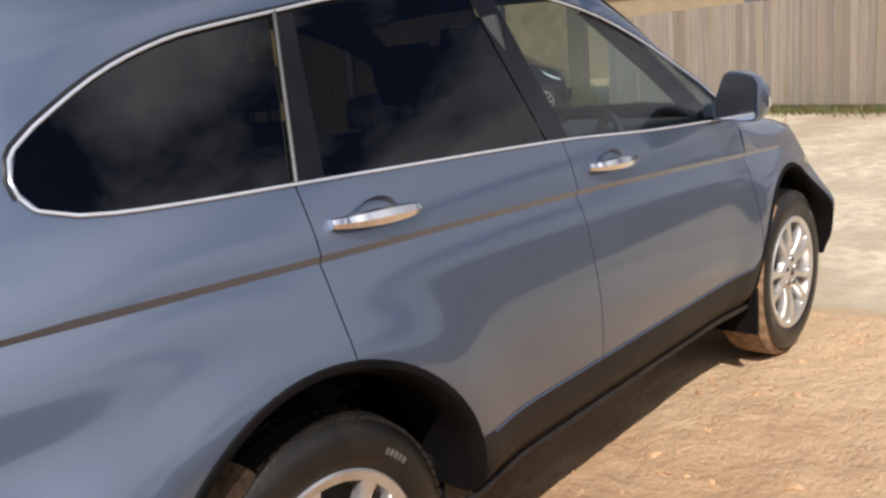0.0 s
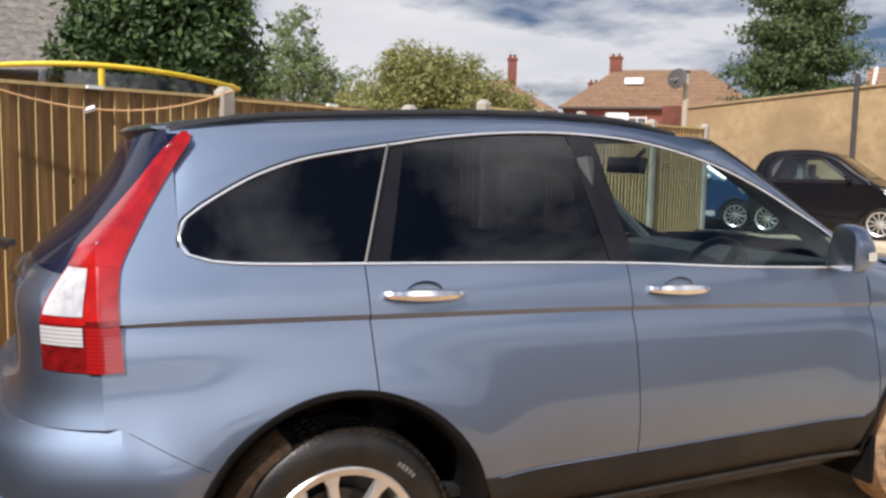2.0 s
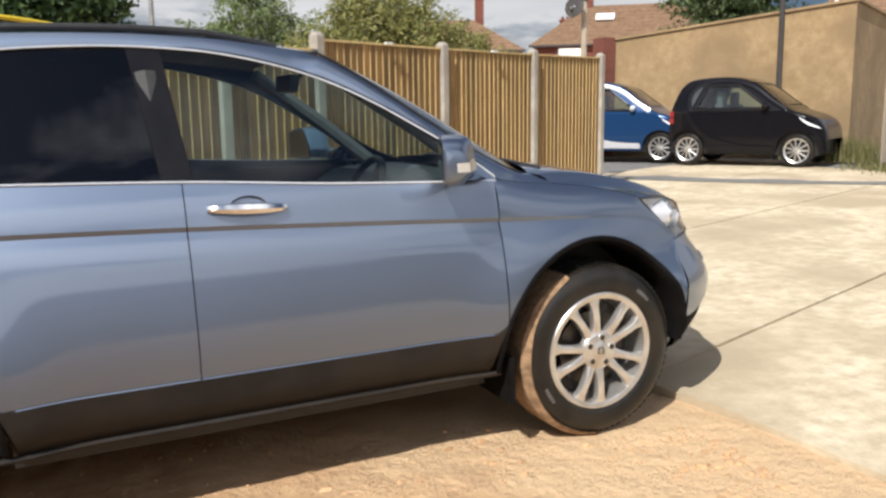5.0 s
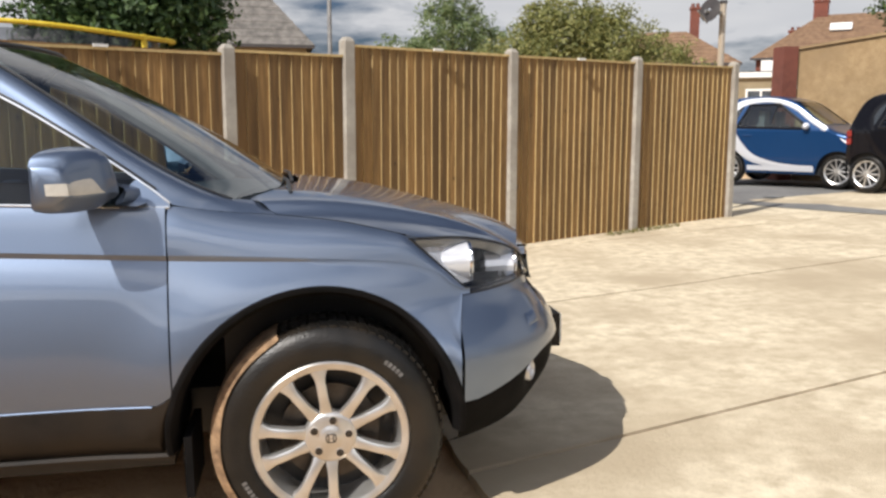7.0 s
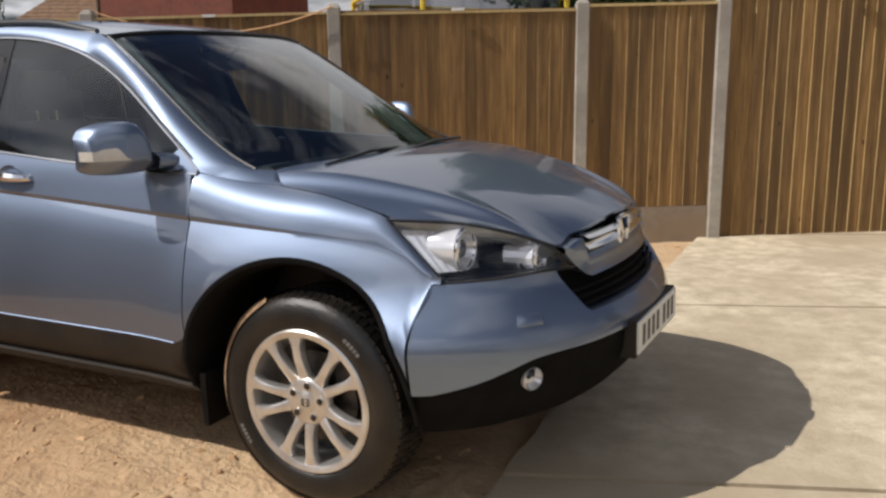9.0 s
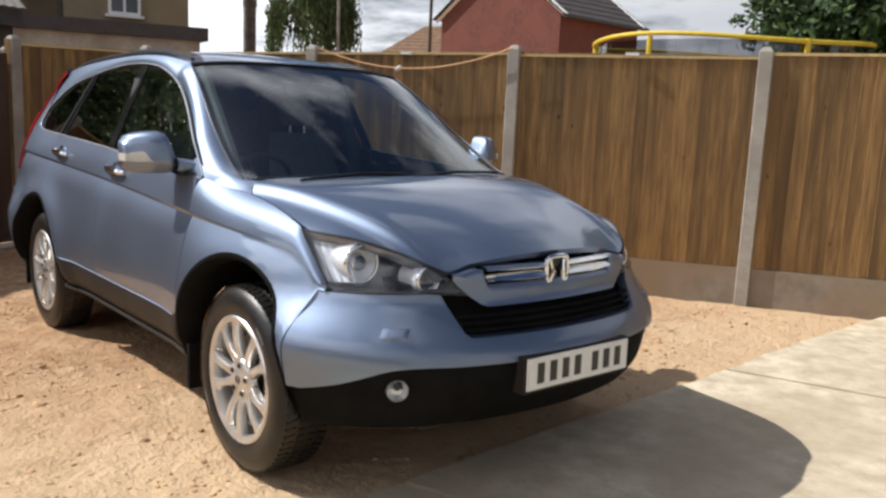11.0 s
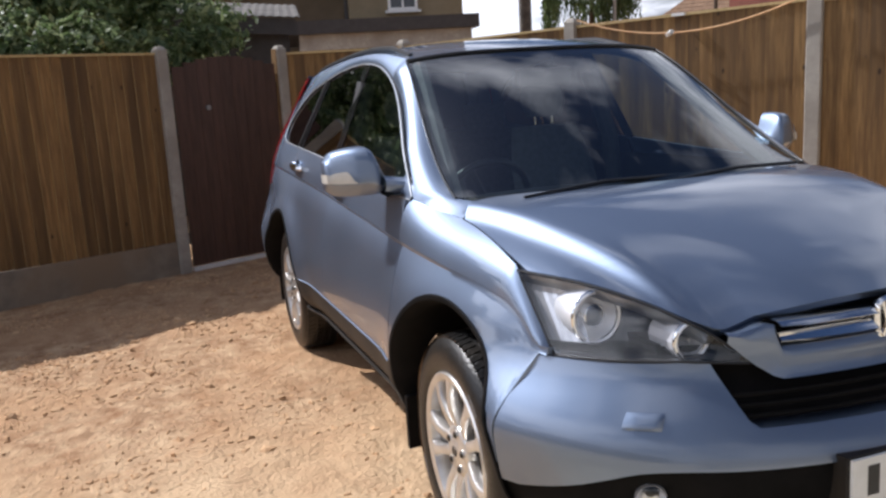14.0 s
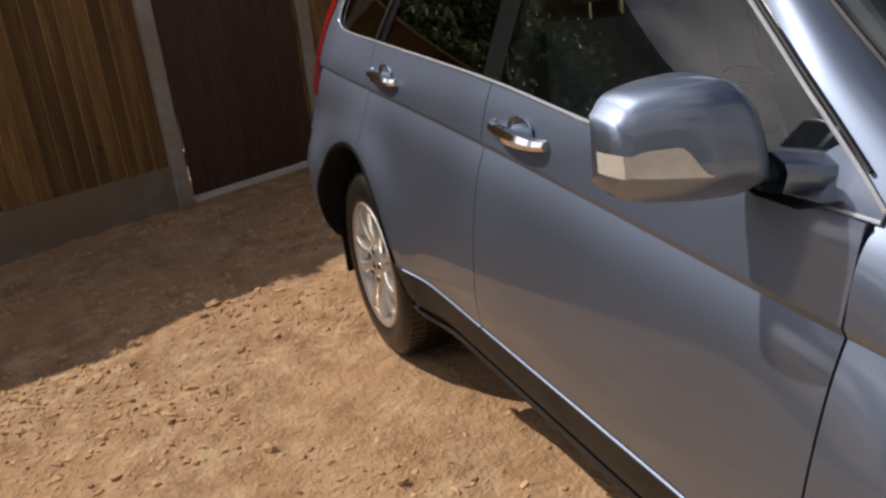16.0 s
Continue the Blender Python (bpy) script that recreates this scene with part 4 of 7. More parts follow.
def build_nose():
    # painted bumper above the dark lower part, with the lower grille's opening
    def zsplit(a):
        return soft_curve([(0, 0.552), (0.50, 0.552), (0.60, 0.552), (0.68, 0.543), (0.74, 0.518), (0.80, 0.487), (0.88, 0.452)], a)

    def ztop(a):
        if a < 0.44:
            return 0.636
        if a < 0.560:
            return 0.636 + (0.778 - 0.636) * (a - 0.44) / 0.120
        return 0.778 - 0.008 * (a - 0.545) / 0.25
    qs = span(-1, 1, 72)
    bm = bmesh.new()
    rows = []
    for q in qs:
        a = abs(q) * hw(3.05, 0.6)
        z0, z1 = zsplit(a), ztop(a)
        col = [front_pt(q, z) for z in span(z0, z1, 12)]
        x, y, z = col[0]
        col.insert(0, (x - 0.02, y * 0.985, z))
        x, y, z = col[-1]
        col.append((x - 0.045, y * 0.985, z + 0.004))
        rows.append(col)
    sheet(bm, rows, flip=True)
    part("front_bumper", bm, M["paint"], CAR, "blue-grey painted front bumper")
    bm = bmesh.new()
    rows = []
    for q in qs:
        a = abs(q) * hw(3.05, 0.6)
        col = []
        for i, z in enumerate(span(0.29, zsplit(a) - 0.003, 10)):
            dent = -0.055 * math.exp(-(((a - 0.635) / 0.07) ** 2) - ((z - 0.463) / 0.06) ** 2)
            x, y, z = front_pt(q, max(z, 0.0))
            col.append((x - 0.012 + dent + (0.0 if i else -0.06), y * 0.99, z))
        rows.append(col)
    sheet(bm, rows, flip=True)
    part("lower_bumper", bm, M["arch"], CAR, "near-black plastic lower bumper")
    # lower grille: dark backing and slats
    bm = bmesh.new()
    sheet(bm, [[front_pt(q, z, -0.06) for q in span(-0.70, 0.70, 24)] for z in span(0.615, 0.80, 5)])
    part("grille_backing", bm, M["arch"], CAR)
    for z in (0.655, 0.676, 0.697):
        w = 0.50 + (z - 0.636) / 0.142 * 0.120
        bm = bmesh.new()
        tube(bm, [front_pt(q, z, -0.018) for q in span(-w, w, 20)], 0.006, 6)
        part("grille_slat", bm, M["arch"], CAR)
    # upper surround, chrome bars and badge
    bm = bmesh.new()
    rows = []
    for y in span(-0.45, 0.45, 40):
        a = abs(y)
        z0 = 0.728 + 0.044 * smooth(0.31, 0.41, a)
        z1 = 0.798 if a < 0.318 else 0.798 + min(1, (a - 0.318) / 0.03) * (0.880 - 0.798 - 0.10 * max(0, a - 0.36))
        if a > 0.30:
            z1 = min(z1, curve_at(HOOD_EDGE, a) - 0.008)
        if a > 0.395:
            z0 = min(z1 - 0.004, 0.772 + (a - 0.395) * 0.87)
        q = y / hw(3.05, 0.8)
        col = [front_pt(q, z, 0.012 if z < z1 - 0.002 else 0.002) for z in span(z0, z1, 5)]
        col.insert(0, (col[0][0] - 0.05, y, z0 + 0.003))
        col.append((col[-1][0] - 0.04, y, z1))
        rows.append(col)
    sheet(bm, rows, flip=True)
    part("grille_surround", bm, M["paint"], CAR, "painted grille surround")
    bm = bmesh.new()
    sheet(bm, [[front_pt(y / hw(3.05, 0.8), z, -0.03) for y in span(-0.34, 0.34, 16)] for z in (0.78, 0.82, 0.858)])
    part("grille_backing", bm, M["arch"], CAR)
    for z, h, ya, yb in ((0.820, 0.017, -0.322, -0.056), (0.820, 0.017, 0.056, 0.322), (0.852, 0.009, -0.322, -0.056), (0.852, 0.009, 0.056, 0.322)):
        bm = bmesh.new()
        sheet(bm, [[(front_pt(y / hw(3.05, 0.8), 0.83, d)[0], y, z + h * e * (1 - 0.4 * (abs(y) / 0.325) ** 4)) for d, e in ((-0.03, 1.0), (-0.006, 0.96), (0.002, 0.75), (0.008, 0.1), (0.015, -0.5), (0.012, -0.85), (-0.03, -1.0))] for y in span(ya, yb, 14)], flip=True)
        part("grille_bar", bm, M["chrome"], CAR, "chrome grille bar")
    badge = part("badge", badge_mesh(), M["chrome"], CAR, "chrome badge in a rounded frame")
    bm = bmesh.new()
    box(bm, 3.408, 3.416, -0.054, 0.054, 0.780, 0.874)
    part("badge_ground", bm, M["gloss_black"], badge, smooth=False)
    # headlamps
    ZL = [(0.395, 0.768), (0.554, 0.779), (0.757, 0.770)]
    ZH = [(0.395, 0.774), (0.45, 0.822), (0.50, 0.858), (0.58, 0.906), (0.66, 0.938), (0.757, 0.954)]
    for s in (-1, 1):
        lamp = empty("headlamp")
        lamp.parent = CAR
        lamp["label"] = "clear headlamp with twin round reflectors"

        def face(push, m=26):
            return [[(p[0], s * p[1], p[2]) for p in (lamp_pt(y, z, push) for z in span(curve_at(ZL, y), curve_at(ZH, y), 10))] for y in span(0.397, 0.755, m)]
        bm = bmesh.new()
        sheet(bm, face(0.004), flip=(s > 0))
        part("lens", bm, M["lens_clear"], lamp).visible_shadow = False
        bm = bmesh.new()
        rows = face(-0.20)
        sheet(bm, rows, flip=(s < 0))
        f0 = face(0.0)
        for a, b in ((rows[0], f0[0]), (rows[-1], f0[-1]), ([r[0] for r in rows], [r[0] for r in f0]), ([r[-1] for r in rows], [r[-1] for r in f0])):
            sheet(bm, [a, b])
        part("housing", bm, M["lamp_dark"], lamp)
        bm = bmesh.new()
        loop = [r[0] for r in f0] + f0[-1][1:] + [r[-1] for r in f0[::-1]][1:] + f0[0][::-1][1:]
        tube(bm, [(x + 0.004, y, z) for x, y, z in loop], 0.0032, 6)
        part("rim", bm, M["black"], lamp)
        # dark bezel along the lower edge and inner tip
        bm = bmesh.new()
        sheet(bm, [[(lamp_pt(yy, zz, -0.020)[0], s * yy, zz) for zz in (curve_at(ZL, yy) + 0.002, curve_at(ZL, yy) + 0.010 + 0.006 * smooth(0.56, 0.42, yy), )] for yy in span(0.40, 0.74, 14)], flip=(s < 0))
        part("bezel", bm, M["gloss_black"], lamp, "black lower bezel")
        # fluted bright bowl round the outer lamp
        bm = bmesh.new()
        rows = []
        for i, yy in enumerate(span(0.668, 0.750, 12)):
            zl, zh = curve_at(ZL, yy) + 0.020, curve_at(ZH, yy) - 0.010
            rows.append([(lamp_pt(yy, zz, -0.080 + 0.050 * max(0.0, 2 * g - 1) ** 3 + (0.003 if i % 2 else 0.0))[0], s * yy, zz) for g in span(0, 1, 8) for zz in (zl + (zh - zl) * g,)])
        sheet(bm, rows, flip=(s > 0))
        part("side_reflector", bm, M["flute"], lamp, "fluted grey reflector", smooth=False)
        # brow between the lamps
        bm = bmesh.new()
        sheet(bm, [[(lamp_pt(yy, zz, p)[0], s * yy, zz) for zz, p in ((curve_at(ZH, yy) - 0.030, -0.050), (curve_at(ZH, yy) - 0.016, -0.022), (curve_at(ZH, yy) - 0.006, -0.006))] for yy in span(0.46, 0.745, 16)], flip=(s > 0))
        part("brow", bm, M["lamp_inner"], lamp, "grey upper brow")
        for y, z, r, bowl in ((0.640, 0.855, 0.068, False), (0.497, 0.817, 0.047, True)):
            bx = lamp_pt(y + r * 0.85, z, -0.014)[0]
            ring = lambda prof, n: [[(bx + d, s * y + math.cos(k * math.tau / n) * rr, z + math.sin(k * math.tau / n) * rr) for k in range(n)] for d, rr in prof]
            bm = bmesh.new()
            sheet(bm, ring([(-0.10, r), (0.008, r), (0.014, r * 0.96), (0.012, r * 0.88), (-0.004, r * 0.80), (-0.020, r * 0.70)] + ([(-0.034, r * 0.45), (-0.040, r * 0.2)] if bowl else [(-0.026, r * 0.55), (-0.032, r * 0.40)]), 14 if bowl else 32), close=True, flip=True)
            refl = part("reflector", bm, M["reflector"], lamp, "bright round reflector", smooth=not bowl)
            bm = bmesh.new()
            sheet(bm, ring([(0.006 + 0.007 * math.sin(t), r * 0.95 + 0.0075 * math.cos(t)) for t in span(0, math.tau, 8)], 36), close=True, flip=True)
            part("bezel_ring", bm, M["chrome"], refl, "chrome bezel ring")
            if bowl:
                bm = bmesh.new()
                sheet(bm, ring([(-0.040, r * 0.22), (-0.004, r * 0.20), (0.002, r * 0.12), (0.003, r * 0.01)], 14), close=True, flip=True)
                part("bulb_shield", bm, M["lamp_inner"], refl, "small bulb shield")
                continue
            bm = bmesh.new()
            sheet(bm, ring([(-0.03, r * 0.44), (-0.004, r * 0.43), (-0.002, r * 0.38), (-0.006, r * 0.34)], 28), close=True, flip=True)
            part("lens_ring", bm, M["chrome"], refl, "chrome ring round the bulb")
            bm = bmesh.new()
            sheet(bm, ring([(-0.010 + r * 0.24 * math.sin(t), r * 0.36 * math.cos(t)) for t in span(0, 1.5, 8)], 24), close=True, flip=True)
            part("bulb_lens", bm, M["bulb_glass"], refl, "dark round bulb lens")
        # fog lamps and washer covers
        fp = front_pt(0.634 / hw(3.05, 0.46), 0.463)
        turn = pose(fp[0] - 0.052, s * 0.634, 0.463, 0, 0, s * 28)
        for nm, mat, prof, lab in (("fog_lamp", "flute", ((-0.03, 0.038), (0.006, 0.038), (0.010, 0.035), (0.002, 0.031), (-0.012, 0.020), (-0.014, 0.004)), "round clear fog lamp"),
                                   ("fog_glass", "lens_clear", ((0.006, 0.036), (0.012, 0.029), (0.016, 0.018), (0.017, 0.001)), "domed fog lamp glass")):
            bm = bmesh.new()
            sheet(bm, [[tuple(turn @ Vector((d, math.cos(k * math.tau / 20) * r, math.sin(k * math.tau / 20) * r))) for k in range(20)] for d, r in prof], close=True, flip=True)
            if nm == "fog_lamp":
                fog = part(nm, bm, M[mat], CAR, lab)
            else:
                part(nm, bm, M[mat], fog, lab)
        bm = bmesh.new()
        q = 0.648 / hw(3.05, 0.66)
        sheet(bm, [[front_pt(q + dq, 0.655 + dz, 0.001 + 0.010 * (1 - (dq / 0.042) ** 4) * (1 - (dz / 0.018) ** 4)) for dq in span(-0.042, 0.042, 10)] for dz in span(-0.018, 0.018, 8)])
        ws = part("washer_cover", bm, M["paint"], CAR, "small painted washer cover")
        if s < 0:
            ws.matrix_basis = Matrix.Diagonal((1, -1, 1, 1))
    # number plate with plain bars
    bm = bmesh.new()
    box(bm, 3.552, 3.560, -0.26, 0.26, 0.453, 0.564)
    bevel(bm, 0.002, 1)
    plate = part("number_plate", bm, M["plate_white"], CAR, "white front number plate with dark bars", smooth=False)
    for y0 in (-0.222, -0.160, -0.098, -0.036, 0.056, 0.118, 0.180):
        bm = bmesh.new()
        box(bm, 3.5601, 3.5612, y0 + 0.006, y0 + 0.040, 0.473, 0.545)
        part("plate_bar", bm, M["plate_ink"], plate, smooth=False)
    bm = bmesh.new()
    box(bm, 3.50, 3.551, -0.27, 0.27, 0.440, 0.570)
    bevel(bm, 0.006, 1)
    part("plate_holder", bm, M["cladding"], CAR, smooth=False)


def badge_mesh():
    """Rounded frame with two leaning uprights."""
    bm = bmesh.new()
    ring = []
    for k in range(33):
        t = k * math.tau / 32
        c, s = math.cos(t), math.sin(t)
        e = 0.5
        ring.append((3.424, math.copysign(abs(c) ** e, c) * (0.054 + 0.006 * s), 0.828 + math.copysign(abs(s) ** e, s) * 0.050))
    tube(bm, ring, 0.008, 8, caps=False)
    for s in (-1, 1):
        tube(bm, [(3.422, s * 0.042, 0.872), (3.430, s * 0.024, 0.828), (3.422, s * 0.036, 0.784)], 0.009, 8)
    return bm


build_nose()


def build_tail():
    bm = bmesh.new()
    rows = [[tail_pt(q, z) for q in span(-1, 1, 60)] for z in span(0.80, 1.19, 14)]
    sheet(bm, rows)
    rows = [[tail_pt(q, z) for q in span(-1, -0.80, 8)] for z in span(1.19, 1.595, 14)]
    sheet(bm, rows)
    rows = [[tail_pt(q, z) for q in span(0.80, 1, 8)] for z in span(1.19, 1.595, 14)]
    sheet(bm, rows)
    part("tailgate", bm, M["paint"], CAR, "blue-grey tailgate with a raked window")
    bm = bmesh.new()
    sheet(bm, [[tail_pt(q * curve_at([(1.18, 0.895), (1.26, 0.935), (1.36, 0.975), (1.48, 0.995), (1.6, 1.0)], z), z, push=0.004) for q in span(-1, 1, 30)] for z in span(1.185, 1.585, 14)])
    for s in (-1, 1):
        sheet(bm, [[(x, s * (hw(x, z) + 0.004), z) for x in span(rear_x(z), rear_x(z) + 0.03 * smooth(1.40, 1.50, z), 5)] for z in span(1.26, 1.572, 14)], flip=(s < 0))
    part("rear_window", bm, M["glass_rear"], CAR, "dark tinted rear window")
    bm = bmesh.new()
    sheet(bm, [[(-0.505 + 0.07 * q * q, q * 0.55, 1.572), (-0.535 + 0.07 * q * q, q * 0.55, 1.588), (-0.52 + 0.07 * q * q, q * 0.55, 1.602 - 0.02 * q * q), (-0.44, q * 0.552, 1.617 - 0.034 * abs(q) ** 2.6)] for q in span(-1, 1, 24)])
    part("roof_spoiler", bm, M["paint"], CAR)
    # bumper: painted upper, dark lower that rises behind the corner
    def z_dark(q):
        return 0.45 + 0.15 * (1 - smooth(0.76, 0.90, abs(q)))
    qs = span(-1, 1, 72)
    for upper, name, mat, lab in ((True, "rear_bumper", "paint", "painted rear bumper"), (False, "rear_lower_bumper", "arch", "dark lower rear bumper")):
        bm = bmesh.new()
        lo_z = (lambda q: z_dark(q)) if upper else (lambda q: 0.32)
        hi_z = (lambda q: 0.80) if upper else (lambda q: z_dark(q) - 0.002)
        rows = []
        for f in span(0, 1, 16):
            r = []
            for q in qs:
                x, y, z = tail_pt(q, lo_z(q) + (hi_z(q) - lo_z(q)) * f, -0.60)
                r.append((x - 0.03 * (1 - abs(q) ** 4) + (0 if upper else 0.012), y, z))
            rows.append(r)
        if upper:
            # ledge that runs in under the tailgate
            rows += [[(x + 0.03 + 0.02 * (1 - abs(q) ** 6), y * 0.985, 0.806) for q, (x, y, z) in zip(qs, rows[-1])], [(x + 0.12, y * 0.94, 0.812) for x, y, z in rows[-1]]]
        sheet(bm, rows)
        cols = []
        for x in span(-0.60, -0.362, 10):
            lo = max(0.45 if upper else 0.32, arch_z(x, ARCH_R, 0.32))
            hi = max(lo + 0.001, min(0.80, low_rear(x) - 0.002) if upper else 0.448)
            cols.append([(x, hw(x, lo + (hi - lo) * f), lo + (hi - lo) * f) for f in span(0, 1, 16)])
        both(bm, [list(r) for r in zip(*cols)])
        bmesh.ops.remove_doubles(bm, verts=bm.verts, dist=0.002)
        bmesh.ops.recalc_face_normals(bm, faces=bm.faces)
        part(name, bm, M[mat], CAR, lab)
    for s in (-1, 1):
        bm = bmesh.new()
        pts = [tail_pt(q, z_dark(q), -0.60) for q in span(0.74, 0.94, 12)]
        tube(bm, [(x - 0.03 * (1 - q**4) - 0.001, s * y, z) for q, (x, y, z) in zip(span(0.74, 0.94, 12), pts)], 0.007, 6)
        part("bumper_lip", bm, M["paint"], CAR)
    # tail lamps
    FRONT = [(0.905, -0.584), (1.0, -0.588), (1.10, -0.592), (1.18, -0.586), (1.22, -0.576), (1.28, -0.545), (1.36, -0.500), (1.44, -0.449), (1.50, -0.408), (1.55, -0.371), (1.60, -0.335)]
    # rear edge: below 1 across the tail, above 1 round the corner
    BACK = [(0.92, 0.85), (1.16, 0.85), (1.21, 0.870), (1.25, 0.886), (1.33, 0.886), (1.40, 0.897), (1.46, 0.926), (1.52, 0.968), (1.545, 1.005), (1.585, 1.034)]
    for s in (-1, 1):
        lamp = empty("tail_lamp")
        lamp.parent = CAR
        lamp["label"] = "tall red tail lamp with white sections"

        def row(z, u0, u1, push):
            xs, xf = rear_x(z), soft_curve(FRONT, z)
            pts = [tail_pt(q, z, push=push) for q in span(u0, min(u1, 1.0), 10)] if u0 < 1 else []
            if u1 > 1:
                xa = xs + max(0.0, u0 - 1)
                pts += [(x, hw(x, z) + push, z) for x in span(xa, max(xf, xa + 0.004), 18 - len(pts))[1 if pts else 0:]]
            # rounded tip
            k = math.sqrt(max(0.02, 1 - max(0.0, (z - 1.535) / 0.046) ** 2)) if u1 > 1 else 1.0
            c = pts[len(pts) // 3]
            return [(c[0] + (x - c[0]) * k, s * (c[1] + (y - c[1]) * k), zz) for x, y, zz in pts]

        def lens(name, mat, z0, z1, back, u1, lab="", push=0.007, n=16):
            bm = bmesh.new()
            rows = [row(z, back(z), u1, push) for z in span(z0, z1, n)]
            rows = [[(p[0] + 0.010, p[1] * 0.985, p[2]) for p in rows[0]]] + rows + [[(p[0] + 0.010, p[1] * 0.985, p[2]) for p in rows[-1]]]
            rows = [[(r[0][0] + 0.012, r[0][1] * 0.985, r[0][2])] + r + [(r[-1][0], r[-1][1] * 0.982, r[-1][2])] for r in rows]
            sheet(bm, rows, flip=(s < 0))
            part(name, bm, M[mat], lamp, lab)
        q_rear = lambda z: soft_curve(BACK, z)
        inner = lambda z: 0.977
        lens("red_lens", "plain_red_lens", 1.212, 1.580, q_rear, 2, "tall plain red lens", n=30)
        lens("red_lens", "plain_red_lens", 1.073, 1.2115, inner, 2)
        lens("divider", "dark_red_lens", 1.056, 1.0725, inner, 2, "dark red divider")
        lens("rib_lens", "red_lens", 0.940, 1.0555, inner, 2, "finely ribbed red section", 0.009)
        lens("white_lens", "plain_white_lens", 1.084, 1.206, lambda z: q_rear(z) + 0.012, 0.972, "white lens section", 0.009)
        lens("red_lens", "plain_red_lens", 1.062, 1.2115, q_rear, 0.9765, "red rim round the white section", 0.004)
        lens("white_lens", "white_lens", 1.008, 1.056, lambda z: q_rear(z) + 0.008, 0.972, "ribbed white lens section", 0.009)
        lens("red_lens", "dark_red_lens", 0.940, 1.0615, q_rear, 0.9765, "deep red lower section", 0.004)
    # handle bar, wiper, reflectors
    bm = bmesh.new()
    tube(bm, [tail_pt(q, 1.135, push=0.018) for q in span(-0.45, 0.45, 14)], 0.016, 8)
    part("tailgate_trim", bm, M["chrome"], CAR, "chrome tailgate strip")
    bm = bmesh.new()
    tube(bm, [(-0.90, 0.0, 1.20), (-0.90, -0.12, 1.235), (-0.86, -0.34, 1.245)], 0.012, 6)
    part("rear_wiper", bm, M["black"], CAR, "black rear wiper")
    for s in (-1, 1):
        bm = bmesh.new()
        sheet(bm, [[(p[0], s * p[1], p[2]) for p in (tail_pt(q, z, -0.60, 0.026) for q in span(0.62, 0.78, 5))] for z in (0.50, 0.525, 0.55)])
        part("reflector", bm, M["red_lens"], CAR, "red bumper reflector")


build_tail()


